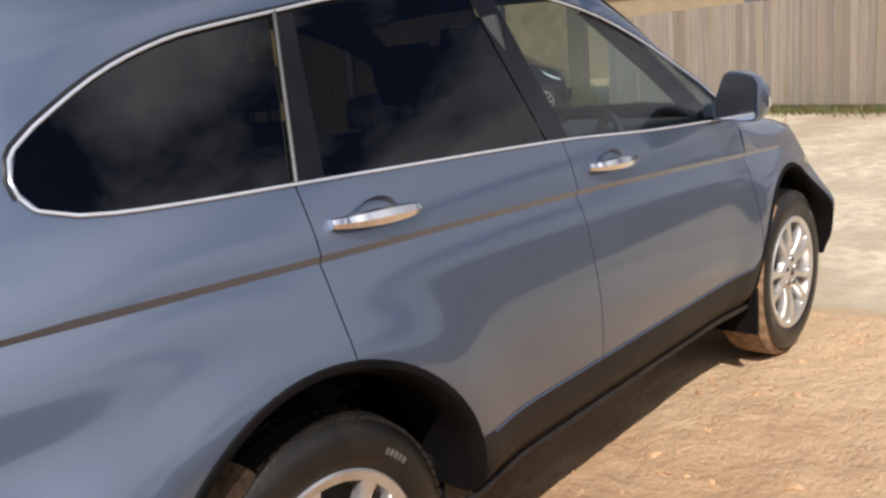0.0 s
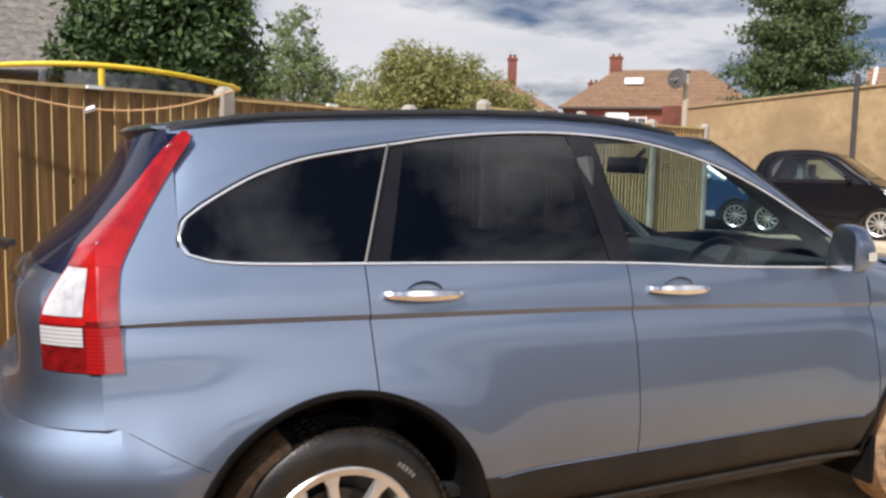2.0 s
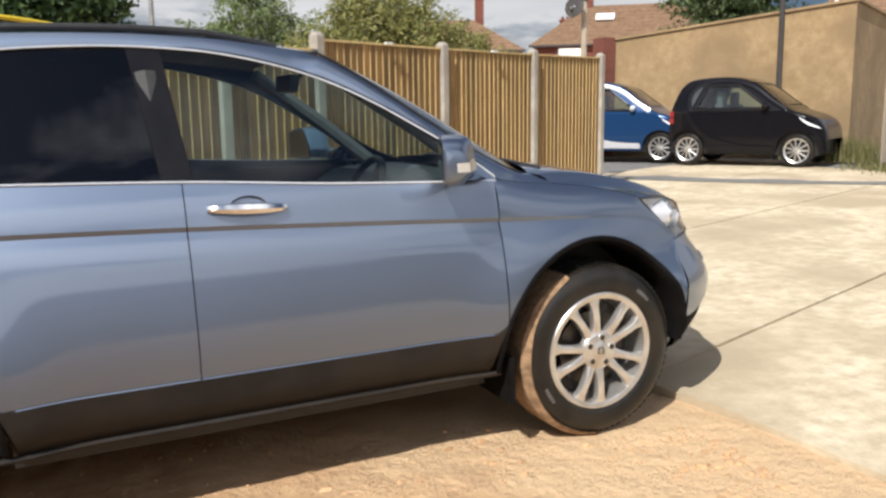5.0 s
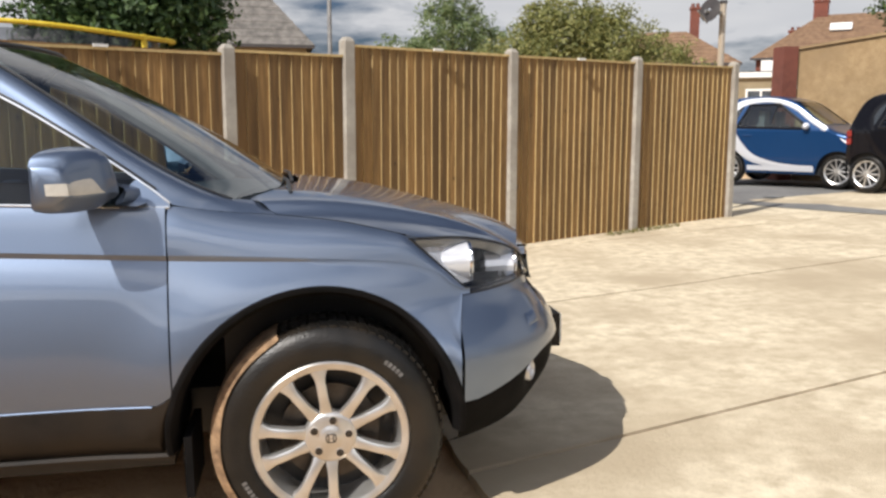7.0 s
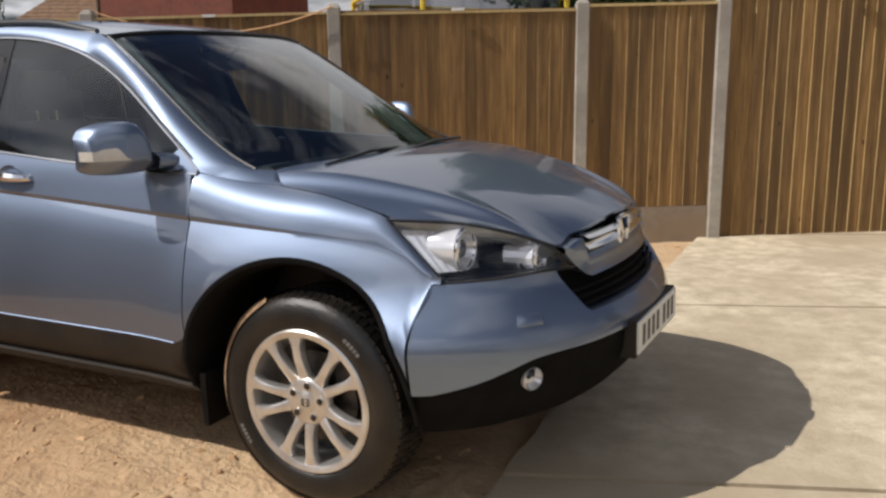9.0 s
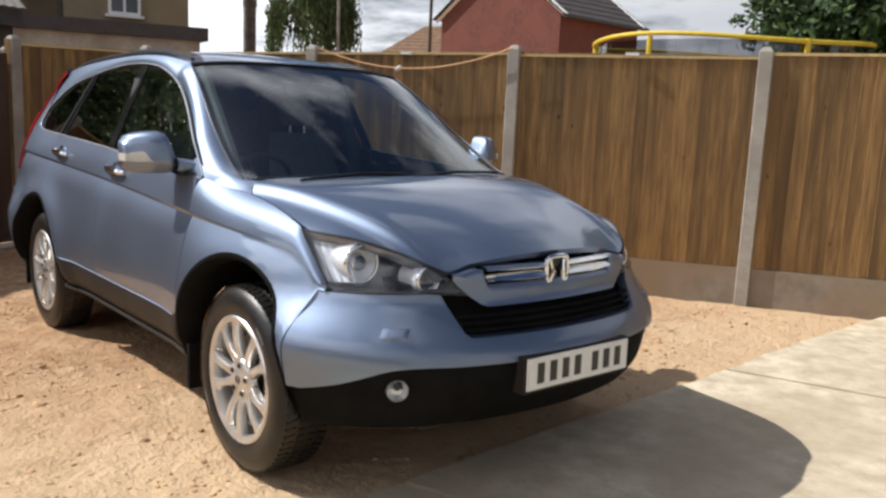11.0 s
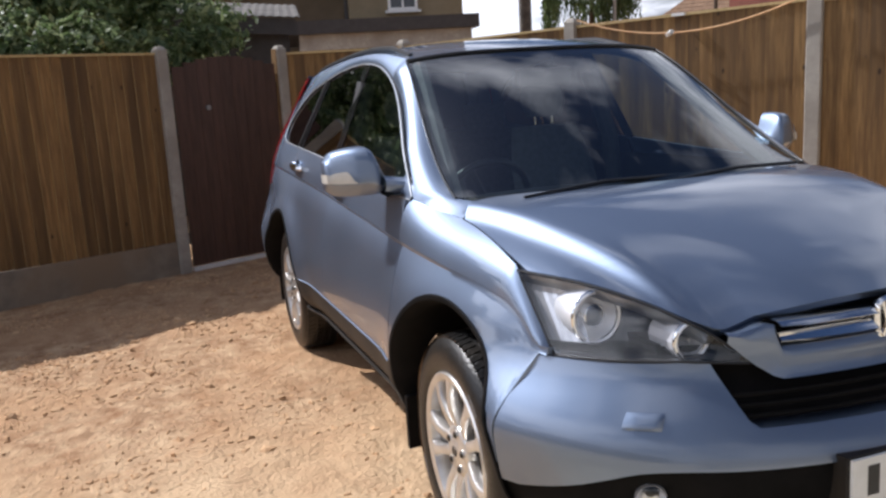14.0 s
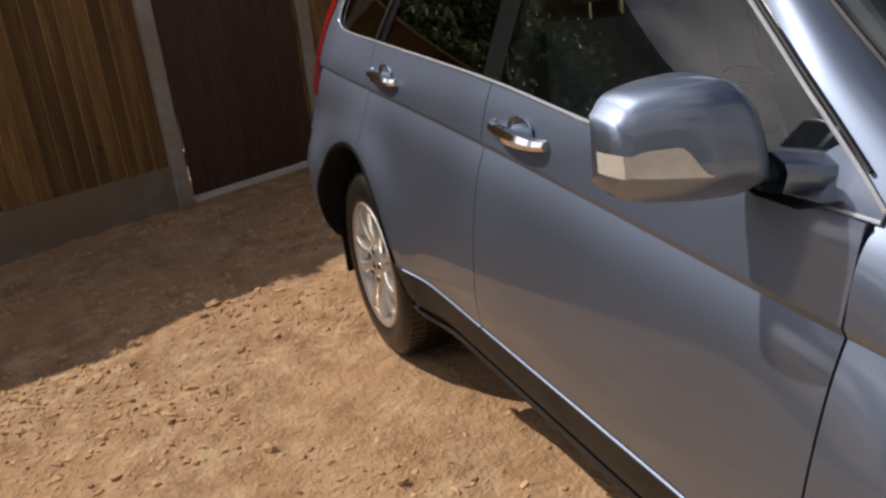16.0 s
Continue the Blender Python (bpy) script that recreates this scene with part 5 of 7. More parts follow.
def build_sides():
    for s in (-1, 1):
        # sill cladding
        bm = bmesh.new()
        cols = []
        for x in span(0.40, 2.22, 40):
            lo = max(0.335, arch_z(x, ARCH_R, 0) if x < 0.5 else 0, arch_z(x, ARCH_F, 0) if x > 2.1 else 0)
            hi = max(lo + 0.002, low_door(x) - 0.003)
            col = [(x, hw(x, z) + 0.006 - 0.02 * max(0, (0.40 - z) / 0.06), z) for z in span(lo, hi, 6)]
            col.insert(0, (x, col[0][1] - 0.10, lo - 0.012))
            col.append((x, col[-1][1] - 0.02, hi))
            cols.append([(a, s * b, c) for a, b, c in col])
        sheet(bm, cols, flip=(s < 0))
        part("sill", bm, M["cladding"], CAR, "dark plastic sill with dried mud")
        bm = bmesh.new()
        tube(bm, [(x, s * (hw(x, 0.335) + 0.004), 0.338) for x in span(0.43, 2.17, 20)], 0.011, 6)
        part("sill_strip", bm, M["cladding"], CAR)
        for xa, xb in ((0.50, 1.042), (1.050, 2.12)):
            bm = bmesh.new()
            sheet(bm, [[(x, s * (hw(x, 0.51) + dy), 0.509 + dz) for dy, dz in ((0.001, 0.003), (0.002, 0.0025), (0.0052, -0.001), (0.0056, -0.0025), (0.003, -0.004))] for x in span(xa, xb, 18)], flip=(s > 0))
            part("door_edge", bm, M["paint"], CAR, "lower door edge")
        # near-black filler strips that stand for the shade inside the shut lines
        for x in (0.104, 1.046, 2.1805):
            bm = bmesh.new()
            z0, z1 = low_door(x) + 0.01, soft_curve(DLO_LOW, x) - 0.008
            sheet(bm, [[(x + dx, s * (hw(x, z) - 0.022), z) for dx in (-0.012, 0.0, 0.012)] for z in span(z0, z1, 14)], flip=(s > 0))
            part("door_seal", bm, M["arch"], CAR)
        # arch lips and liners
        for (cx, cz, r), a0, a1 in ((ARCH_R, -0.02, math.pi + 0.02), (ARCH_F, -0.08, math.pi + 0.08)):
            bm = bmesh.new()
            rows = []
            for t in span(a0, a1, 40):
                c, sn = math.cos(t), math.sin(t)
                row = []
                for rr, dy in ((r + 0.003, 0.001), (r, 0.006), (r - 0.005, 0.0070), (r - 0.015, 0.005), (r - 0.020, -0.002), (r - 0.032, -0.03), (r - 0.030, -0.12), (r - 0.02, -0.42)):
                    x, z = cx + c * rr, cz + sn * rr
                    row.append((x, s * (hw(cx + c * r, max(0.36, cz + sn * r)) + dy), z))
                rows.append(row)
            sheet(bm, rows, flip=(s > 0))
            part("wheel_arch", bm, M["arch"], CAR, "dark plastic wheel arch")
        for cx in (-0.40, 2.21):
            bm = bmesh.new()
            box(bm, cx - 0.012, cx + 0.012, min(s * 0.62, s * 0.885), max(s * 0.62, s * 0.885), 0.21, 0.40)
            bevel(bm, 0.006, 1)
            part("mud_flap", bm, M["arch"], CAR, smooth=False)
        # side glass and its dividers
        def pane(name, l0, l1, r0, r1, mat, push, lab=""):
            bm = bmesh.new()
            rows = []
            n = 24
            for j in range(n + 1):
                g = j / n
                x0, x1 = l0 + (r0 - l0) * g, l1 + (r1 - l1) * g
                col = []
                for f in span(0, 1, 8):
                    x = x0 + (x1 - x0) * f
                    z = soft_curve(DLO_LOW, x) * (1 - f) + soft_curve(DLO_TOP, x) * f
                    yy = hw(x, z) if x < 2.0 else hw(2.0, z) - 0.02 * (x - 2.0) / 0.2
                    col.append((x, s * (yy + push), z))
                rows.append(col)
            sheet(bm, rows, flip=(s < 0))
            return part(name, bm, M[mat], CAR, lab)
        pane("quarter_window", -0.424, -0.424, 0.098, 0.233, "glass_dark", -0.006, "dark tinted quarter window")
        pane("window_pillar", 0.100, 0.235, 0.185, 0.30, "gloss_black", -0.003)
        pane("rear_side_window", 0.187, 0.302, 0.985, 0.925, "glass_dark", -0.006, "dark tinted rear door window")
        pane("window_pillar", 0.985, 0.925, 1.085, 1.035, "gloss_black", -0.003)
        pane("front_side_window", 1.087, 1.037, 2.03, 2.10, "glass_clear", -0.006, "clear front door window")
        pane("mirror_sail", 2.035, 2.10, 2.19, 2.192, "paint", 0.004)
        # bright strip round the side glass
        bm = bmesh.new()
        lowp = [(x, soft_curve(DLO_LOW, x)) for x in span(-0.40, 2.19, 44)]
        topp = [(x, soft_curve(DLO_TOP, x)) for x in span(2.19, -0.40, 60)]
        tip = [(-0.413, 1.318), (-0.424, 1.285), (-0.421, 1.258), (-0.408, 1.238)]
        loop = []
        for x, z in lowp + topp + tip + [lowp[0]]:
            yy = hw(x, z) if x < 2.0 else hw(2.0, z) - 0.02 * (x - 2.0) / 0.2
            loop.append((x, s * (yy + 0.003), z))
        tube(bm, loop, 0.0038, 8, caps=False)
        part("window_trim", bm, M["trim"], CAR, "chrome strip round the side windows")
        bm = bmesh.new()
        seal = []
        rim = topp + tip
        for (xa, za), (x, z), (xb, zb) in zip(rim, rim[1:], rim[2:]):
            d = Vector((xb - xa, zb - za)).normalized()
            x, z = x + d.y * 0.0075, z - d.x * 0.0075
            seal.append((x, s * ((hw(x, z) if x < 2.0 else hw(2.0, z) - 0.02 * (x - 2.0) / 0.2) + 0.001), z))
        tube(bm, seal, 0.0034, 6)
        part("window_seal", bm, M["black"], CAR, "dark rubber seal above the strip")
        bm = bmesh.new()
        tube(bm, [(x + (x2 - x) * f, s * (hw(x, z) + 0.002), z) for x, x2 in ((0.108, 0.242),) for f in span(0, 1, 8) for z in (1.19 + (1.545 - 1.19) * f,)], 0.006, 6)
        part("pillar_trim", bm, M["black"], CAR)
        # handles
        for x0, zc in ((0.148, 1.091), (1.113, 1.053)):
            bm = bmesh.new()
            rows = []
            for f in span(0, 1, 16):
                x = x0 + 0.262 * f
                out = 0.012 + 0.030 * math.sin(math.pi * min(1, max(0, f))) ** 0.5
                h = 0.012 + 0.008 * math.sin(math.pi * f)
                z = zc - 0.012 * (f - 0.5)
                y = hw(x, z) + out
                rows.append([(x, s * (y + dy), z + dz) for dy, dz in ((-0.012, h), (0.0, h * 0.8), (0.006, 0), (0.0, -h * 0.8), (-0.012, -h), (-0.018, 0))])
            sheet(bm, rows, close=True, flip=(s > 0))
            bm.faces.new([bm.verts.new(p) for p in rows[0]])
            bm.faces.new([bm.verts.new(p) for p in rows[-1]])
            han = part("door_handle", bm, M["chrome"], CAR, "chrome door handle")
            bm = bmesh.new()
            sheet(bm, [[(x0 + 0.135 + 0.062 * math.cos(t) * r, s * (hw(x0 + 0.135, zc) - 0.030 * (1 - r * r) + 0.0035), zc + 0.005 + 0.036 * math.sin(t) * r) for t in span(0, math.tau, 20)] for r in (1.0, 0.8, 0.5, 0.05)])
            part("handle_cup", bm, M["paint"], han, "dark recess behind the handle")
        # mirror
        mirror = empty("door_mirror")
        mirror.parent = CAR
        mirror["label"] = "painted door mirror with a clear indicator"

        PROFILE = [(0.0, 0.03), (0.22, 0.0), (0.48, 0.005), (0.60, 0.03), (0.96, 0.245), (1.0, 0.285), (1.003, 0.34), (0.99, 0.46), (0.955, 0.60), (0.915, 0.75), (0.845, 0.88), (0.72, 0.96), (0.48, 0.992), (0.20, 1.0), (0.0, 0.985)]
        LOW = [(0, 1.104), (0.12, 1.092), (0.5, 1.087), (0.84, 1.090), (0.95, 1.096), (1.0, 1.106)]
        HIGH = [(0, 1.150), (0.10, 1.188), (0.21, 1.236), (0.28, 1.257), (0.36, 1.265), (0.62, 1.262), (0.82, 1.253), (0.94, 1.241), (1.0, 1.222)]

        def cap(f, u, grow=0.0):
            """Shell of the mirror: f outwards, u along its section from low to high."""
            i = min(len(PROFILE) - 2, int(u))
            d, h = (PROFILE[i][k] + (PROFILE[i + 1][k] - PROFILE[i][k]) * (u - i) for k in (0, 1))
            lo, hi = curve_at(LOW, f), curve_at(HIGH, f)
            deep = 0.138 * (1 - 0.30 * smooth(0.50, 1.08, f)) * (0.72 + 0.28 * smooth(0.0, 0.25, f))
            return (1.945 - 0.07 * f + (deep + grow) * d, s * (0.840 + 0.190 * f + grow * 0.4 * f), lo + (hi - lo) * h)
        m_n = len(PROFILE) - 1
        bm = bmesh.new()
        rows = [[cap(f, u) for u in span(0, m_n, 28)] for f in span(0, 1, 24)]
        last = rows[-1]
        mid = [sum(p[k] for p in last) / len(last) for k in range(3)]
        for shrink, dy in ((0.93, 0.007), (0.80, 0.0115), (0.50, 0.015), (0.12, 0.016)):
            rows.append([(mid[0] + (p[0] - mid[0]) * shrink, p[1] + s * dy, mid[2] + (p[2] - mid[2]) * shrink) for p in last])
        sheet(bm, rows, close=True, flip=(s < 0))
        for r in (rows[0], rows[-1]):
            bm.faces.new([bm.verts.new(p) for p in r])
        part("mirror_cap", bm, M["paint"], mirror)
        bm = bmesh.new()
        sheet(bm, [[(1.945 - 0.07 * f - 0.004, s * (0.840 + 0.190 * f), curve_at(LOW, f) + 0.012 + (curve_at(HIGH, f) - curve_at(LOW, f) - 0.024) * g) for f in span(0.06, 0.95, 10)] for g in span(0, 1, 4)])
        part("mirror_glass", bm, M["chrome"], mirror, "mirror glass")
        bm = bmesh.new()
        rows = [[cap(f, u, 0.0025) for u in span(5.3, 5.45 + 2.2 * smooth(0.56, 0.74, f), 6)] for f in span(0.57, 1.0, 14)]
        for e in (0.08, 0.2, 0.4, 0.62):
            rows.append([(p[0] + (1.88 - p[0]) * e, s * (1.0365 + 0.0140 * min(1.0, 2.2 * e) ** 0.6), mid[2] + (p[2] - mid[2]) * (1 - 0.12 * e)) for p in rows[13]])
        sheet(bm, rows, flip=(s < 0))
        part("indicator", bm, M["indicator"], mirror, "clear indicator strip")
        bm = bmesh.new()
        rows = []
        for f, y in ((0, 0.762), (0.3, 0.80), (0.7, 0.83), (1.0, 0.858)):
            x0, x1 = 1.985 + 0.05 * (1 - f), 2.125 - 0.045 * f
            z0, z1 = 1.098, 1.146 + 0.012 * f
            rows.append([(x, s * y, z) for x, z in ((x0, z1 - 0.008), (x0 + 0.012, z1), (x1 - 0.03, z1), (x1 - 0.006, z1 - 0.012), (x1, z1 - 0.026), (x1 - 0.008, z0 + 0.006), (x1 - 0.03, z0), (x0, z0))])
        sheet(bm, rows, close=True, flip=(s < 0))
        part("mirror_stalk", bm, M["paint"], mirror, "painted mirror arm")
        bm = bmesh.new()
        sheet(bm, [[(x, s * (y + dy), z) for x, z in ((1.99, 1.099), (2.02, 1.090), (2.10, 1.088), (2.13, 1.097))] for y, dy in ((0.765, 0), (0.80, 0), (0.86, 0))], flip=(s > 0))
        part("mirror_foot", bm, M["black"], mirror, "black mirror foot")
    # inner door skins, floor and underside
    for s in (-1, 1):
        bm = bmesh.new()
        sheet(bm, [[(x, s * (hw(x, z) - 0.05), z) for x in span(0.50, 2.12, 20)] for z in (0.40, 0.6, 0.8, 1.0, 1.075)])
        part("inner_skin", bm, M["black"], CAR)
    for name, b6 in (("floor_underside", (0.47, 2.15, -0.76, 0.76, 0.27, 0.40)), ("chassis", (-0.88, 3.24, -0.46, 0.46, 0.26, 0.42)), ("nose_underside", (3.05, 3.20, -0.62, 0.62, 0.30, 0.44)),
                     ("tail_underside", (-0.90, -0.50, -0.68, 0.68, 0.32, 0.44)), ("engine", (2.30, 3.24, -0.55, 0.55, 0.42, 0.80))):
        bm = bmesh.new()
        box(bm, *b6)
        part(name, bm, M["black"], CAR, smooth=False)


build_sides()


def wheel(cx, s):
    root = empty("wheel")
    root.parent = CAR
    root.matrix_basis = Matrix.Translation((cx, s * (0.872 if cx < 1 else 0.864), 0.357)) @ (Matrix.Identity(4) if s < 0 else Matrix.Rotation(math.pi, 4, "Z"))
    # local: outer face looks to -y
    def lathe(prof, n=56):
        bm = bmesh.new()
        sheet(bm, [[(r * math.cos(k * math.tau / n), d, r * math.sin(k * math.tau / n)) for k in range(n)] for d, r in prof], close=True)
        return bm
    bm = lathe([(0.015, 0.236), (-0.003, 0.246), (-0.011, 0.264), (-0.014, 0.295), (-0.006, 0.325), (0.010, 0.345), (0.025, 0.354), (0.105, 0.357), (0.175, 0.353), (0.197, 0.33), (0.20, 0.24)])
    tyre = part("tyre", bm, M["tyre"], root, "black road tyre with dried mud")
    # tread blocks at the shoulders and ribs round the tread
    bm = bmesh.new()
    for k in range(72):
        a0, a1 = k * math.tau / 72, (k + 0.66) * math.tau / 72
        for d0, d1, tw in ((0.012, 0.052, 0.010), (0.064, 0.092, 0.0), (0.104, 0.132, 0.0), (0.144, 0.184, -0.010)):
            p = []
            for d, off in ((d0, 0), (d1, tw * 3)):
                for a in (a0 + off, a1 + off):
                    for r in (0.343 if d == d0 and d0 < 0.02 else 0.352, 0.3595 if not (d == d0 and d0 < 0.02) else 0.353):
                        p.append(bm.verts.new((r * math.cos(a), d, r * math.sin(a))))
            for f in ((0, 1, 3, 2), (4, 6, 7, 5), (0, 4, 5, 1), (2, 3, 7, 6), (1, 5, 7, 3)):
                bm.faces.new([p[i] for i in f])
    part("tread", bm, M["tyre"], tyre, smooth=False)
    bm = lathe([(0.014, 0.245), (-0.004, 0.245), (-0.009, 0.240), (-0.0085, 0.232), (-0.003, 0.219), (0.018, 0.2135), (0.05, 0.209), (0.16, 0.205)])
    rim = part("rim", bm, M["alloy"], root, "silver ten-spoke alloy rim")
    for k in range(10):
        bm = bmesh.new()
        rows = []
        for f in span(0, 1, 14):
            r = 0.066 + (0.226 - 0.066) * f
            w = 0.0160 + 0.008 * max(0.0, (0.34 - f) / 0.34) ** 1.5 + 0.019 * max(0.0, (f - 0.70) / 0.30) ** 1.8
            y = 0.010 * (1 - f) - 0.011 * math.sin(math.pi * f) - 0.002 * f
            rows.append([(a, y + b, r) for a, b in ((-w * 0.9, 0.034), (-w, 0.009), (-w * 0.86, 0.003), (-w * 0.5, 0), (w * 0.5, 0), (w * 0.86, 0.003), (w, 0.009), (w * 0.9, 0.034))])
        sheet(bm, rows)
        ang = k * 36 - 4.5 + (3.7 if k % 2 else -3.7)
        part("spoke", bm, M["alloy"], rim, m=Matrix.Rotation(radians(ang), 4, "Y"))
    bm = lathe([(0.034, 0.084), (0.012, 0.082), (0.006, 0.077), (0.003, 0.068), (0.001, 0.045), (-0.001, 0.034), (-0.003, 0.031), (-0.0035, 0.001)], 40)
    part("hub_cap", bm, M["alloy"], rim)
    bm = bmesh.new()
    loop = [(math.copysign(abs(math.cos(t)) ** 0.5, math.cos(t)) * 0.015, -0.0042, math.copysign(abs(math.sin(t)) ** 0.5, math.sin(t)) * 0.013) for t in span(0, math.tau, 24)]
    tube(bm, loop, 0.0016, 6, caps=False)
    for e in (-1, 1):
        tube(bm, [(e * 0.010, -0.0042, 0.011), (e * 0.006, -0.0042, 0), (e * 0.009, -0.0042, -0.011)], 0.0018, 6)
    part("centre_mark", bm, M["disc"], rim, "small etched centre mark")
    for k in range(5):
        a = math.radians(82 + 72 * k)
        c = (0.056 * math.cos(a), 0.0, 0.056 * math.sin(a))
        bm = bmesh.new()
        tube(bm, [(c[0], -0.0015, c[2]), (c[0], 0.012, c[2])], 0.0140, 16)
        # flat black disc gives the shade of the nut's recess
        tube(bm, [(c[0], -0.0022, c[2]), (c[0], 0.0, c[2])], 0.0115, 16, mi=1)
        tube(bm, [(c[0], -0.0070, c[2]), (c[0], 0.0, c[2])], 0.0080, 6, mi=2)
        part("wheel_nut", bm, [M["alloy"], M["black"], M["disc"]], rim, smooth=False)
    bm = lathe([(0.075, 0.155), (0.068, 0.155), (0.068, 0.07), (0.075, 0.07)], 40)
    part("brake_disc", bm, M["disc"], root)
    bm = lathe([(0.11, 0.21), (0.11, 0.02)], 32)
    part("backplate", bm, M["black"], root)
    # dried mud smear on the shoulder
    bm = bmesh.new()
    rows = []
    for a in span(2.0, 4.7, 60):
        e = math.sin(math.pi * (a - 2.0) / 2.7) ** 0.6
        w = 0.5 + 0.5 * noise.noise((a * 3, 1.7, cx))
        rows.append([(r * math.cos(a), d, r * math.sin(a)) for d, r in ((-0.0078 + 0.012 * (1 - e), 0.350 - 0.019 * e * (0.5 + 0.8 * w)), (-0.002 + 0.008 * (1 - e), 0.351 - 0.016 * e), (0.008, 0.351), (0.020, 0.3635), (0.06, 0.3655), (0.12, 0.366), (0.165 + 0.02 * w, 0.3645))])
    sheet(bm, rows)
    part("mud_smear", bm, M["mud"], tyre, "dried orange mud")
    # raised maker's band, as plain bars
    for a0 in (0.70, 3.55):
        for k in range(5):
            bm = bmesh.new()
            a = a0 + k * 0.052
            q = [bm.verts.new((r * math.cos(t), -0.0146, r * math.sin(t))) for r, t in ((0.284, a), (0.284, a + 0.036), (0.299, a + 0.036), (0.299, a))]
            bm.faces.new(q)
            part("tyre_bar", bm, M["tyre_ink"], tyre, smooth=False)
    return root


for cx in (0.0, 2.634):
    for s in (-1, 1):
        wheel(cx, s)


def build_interior():
    bm = bmesh.new()
    # dashboard
    sheet(bm, [[(x, y, z) for y in span(-0.70, 0.70, 14)] for x, z in ((2.42, 1.06), (2.25, 1.075), (2.02, 1.05), (1.90, 0.98), (1.92, 0.75), (2.0, 0.55))], flip=True)
    part("dashboard", bm, M["dash"], CAR, "grey plastic dashboard")
    # steering wheel, driver on the right
    bm = bmesh.new()
    mm = pose(1.80, -0.37, 0.99, 0, -65, 0)
    ring = [tuple(mm @ Vector((0.185 * math.cos(t), 0.185 * math.sin(t), 0))) for t in span(0, math.tau, 32)]
    tube(bm, ring, 0.016, 8, caps=False)
    for a in (0, 2.1, 4.2):
        tube(bm, [tuple(mm @ Vector((0, 0, -0.02))), tuple(mm @ Vector((0.18 * math.cos(a + 1.57), 0.18 * math.sin(a + 1.57), 0)))], 0.022, 6)
    part("steering_wheel", bm, M["black"], CAR, "black steering wheel")
    for y in (-0.37, 0.37):
        seat = empty("front_seat")
        seat.parent = CAR
        bm = bmesh.new()
        sheet(bm, [[(1.05 + dx * (1 - k) + 0.55 * k, y + 0.25 * math.copysign(abs(math.cos(t)) ** 0.6, math.cos(t)), 0.62 + 0.09 * math.copysign(abs(math.sin(t)) ** 0.6, math.sin(t)) + 0.04 * k) for t in span(0, math.tau, 16)] for k, dx in ((0, 0), (0.3, 0), (0.7, 0), (1.0, 0))])
        part("seat_cushion", bm, M["seat"], seat)
        bm = bmesh.new()
        rows = []
        for f in span(0, 1, 8):
            w = 0.25 - 0.06 * f**3
            rows.append([(1.12 - 0.22 * f + 0.07 * math.sin(t) * (1 - 0.4 * f), y + w * math.copysign(abs(math.cos(t)) ** 0.7, math.cos(t)), 0.64 + 0.60 * f) for t in span(0, math.tau, 16)])
        sheet(bm, rows)
        bm.faces.new([bm.verts.new(p) for p in rows[-1][:-1]])
        part("backrest", bm, M["seat"], seat)
        bm = bmesh.new()
        rows = []
        for f in span(0, 1, 6):
            w = 0.125 * math.sin(math.pi * (0.18 + 0.64 * f)) ** 0.5
            rows.append([(0.885 + 0.05 * math.sin(t), y + w * math.copysign(abs(math.cos(t)) ** 0.7, math.cos(t)), 1.285 + 0.17 * f) for t in span(0, math.tau, 14)])
        sheet(bm, rows)
        bm.faces.new([bm.verts.new(p) for p in rows[-1][:-1]])
        part("headrest", bm, M["seat"], seat)
        bm = bmesh.new()
        for dy in (-0.05, 0.05):
            tube(bm, [(0.89, y + dy, 1.22), (0.885, y + dy, 1.30)], 0.007, 6)
        part("headrest_post", bm, M["chrome"], seat)
    # rear bench
    bench = empty("rear_bench")
    bench.parent = CAR
    bm = bmesh.new()
    sheet(bm, [[(x, y, z) for y in span(-0.66, 0.66, 10)] for x, z in ((0.60, 0.50), (0.60, 0.66), (0.18, 0.64), (0.02, 1.16), (-0.04, 1.20), (-0.10, 1.14), (-0.02, 0.5))], flip=True)
    part("bench", bm, M["seat"], bench)
    for y in (-0.42, 0.0, 0.42):
        bm = bmesh.new()
        box(bm, -0.06, 0.02, y - 0.12, y + 0.12, 1.20, 1.36)
        bevel(bm, 0.03, 3)
        part("headrest", bm, M["seat"], bench)
    bm = bmesh.new()
    sheet(bm, [[(x, v * 0.54, curve_at(ROOF_EDGE, x) - 0.02 + 0.02 * (1 - v * v)) for v in span(-1, 1, 10)] for x in span(-0.42, 1.58, 20)], flip=True)
    part("headliner", bm, M["headliner"], CAR)
    bm = bmesh.new()
    box(bm, -0.85, 2.1, -0.76, 0.76, 0.40, 0.43)
    part("floor_pan", bm, M["black"], CAR, smooth=False)
    bm = bmesh.new()
    mm = pose(1.62, 0.0, 1.475, 0, 8, 0)
    box(bm, -0.02, 0.02, -0.12, 0.12, -0.035, 0.035, m=mm)
    bevel(bm, 0.014, 2)
    tube(bm, [(1.64, 0, 1.48), (1.72, 0, 1.545)], 0.01, 6)
    part("interior_mirror", bm, M["black"], CAR, "black rear-view mirror")
    for s in (-1, 1):
        bm = bmesh.new()
        tube(bm, [(0.98, s * 0.60, 1.50), (1.0, s * 0.70, 1.15), (1.02, s * 0.74, 0.5)], 0.045, 8)
        part("centre_pillar", bm, M["dash"], CAR)
        bm = bmesh.new()
        tube(bm, [(1.60, s * 0.545, 1.535), (1.95, s * 0.615, 1.29), (2.25, s * 0.67, 1.06)], 0.035, 8)
        part("screen_pillar", bm, M["headliner"], CAR)


build_interior()


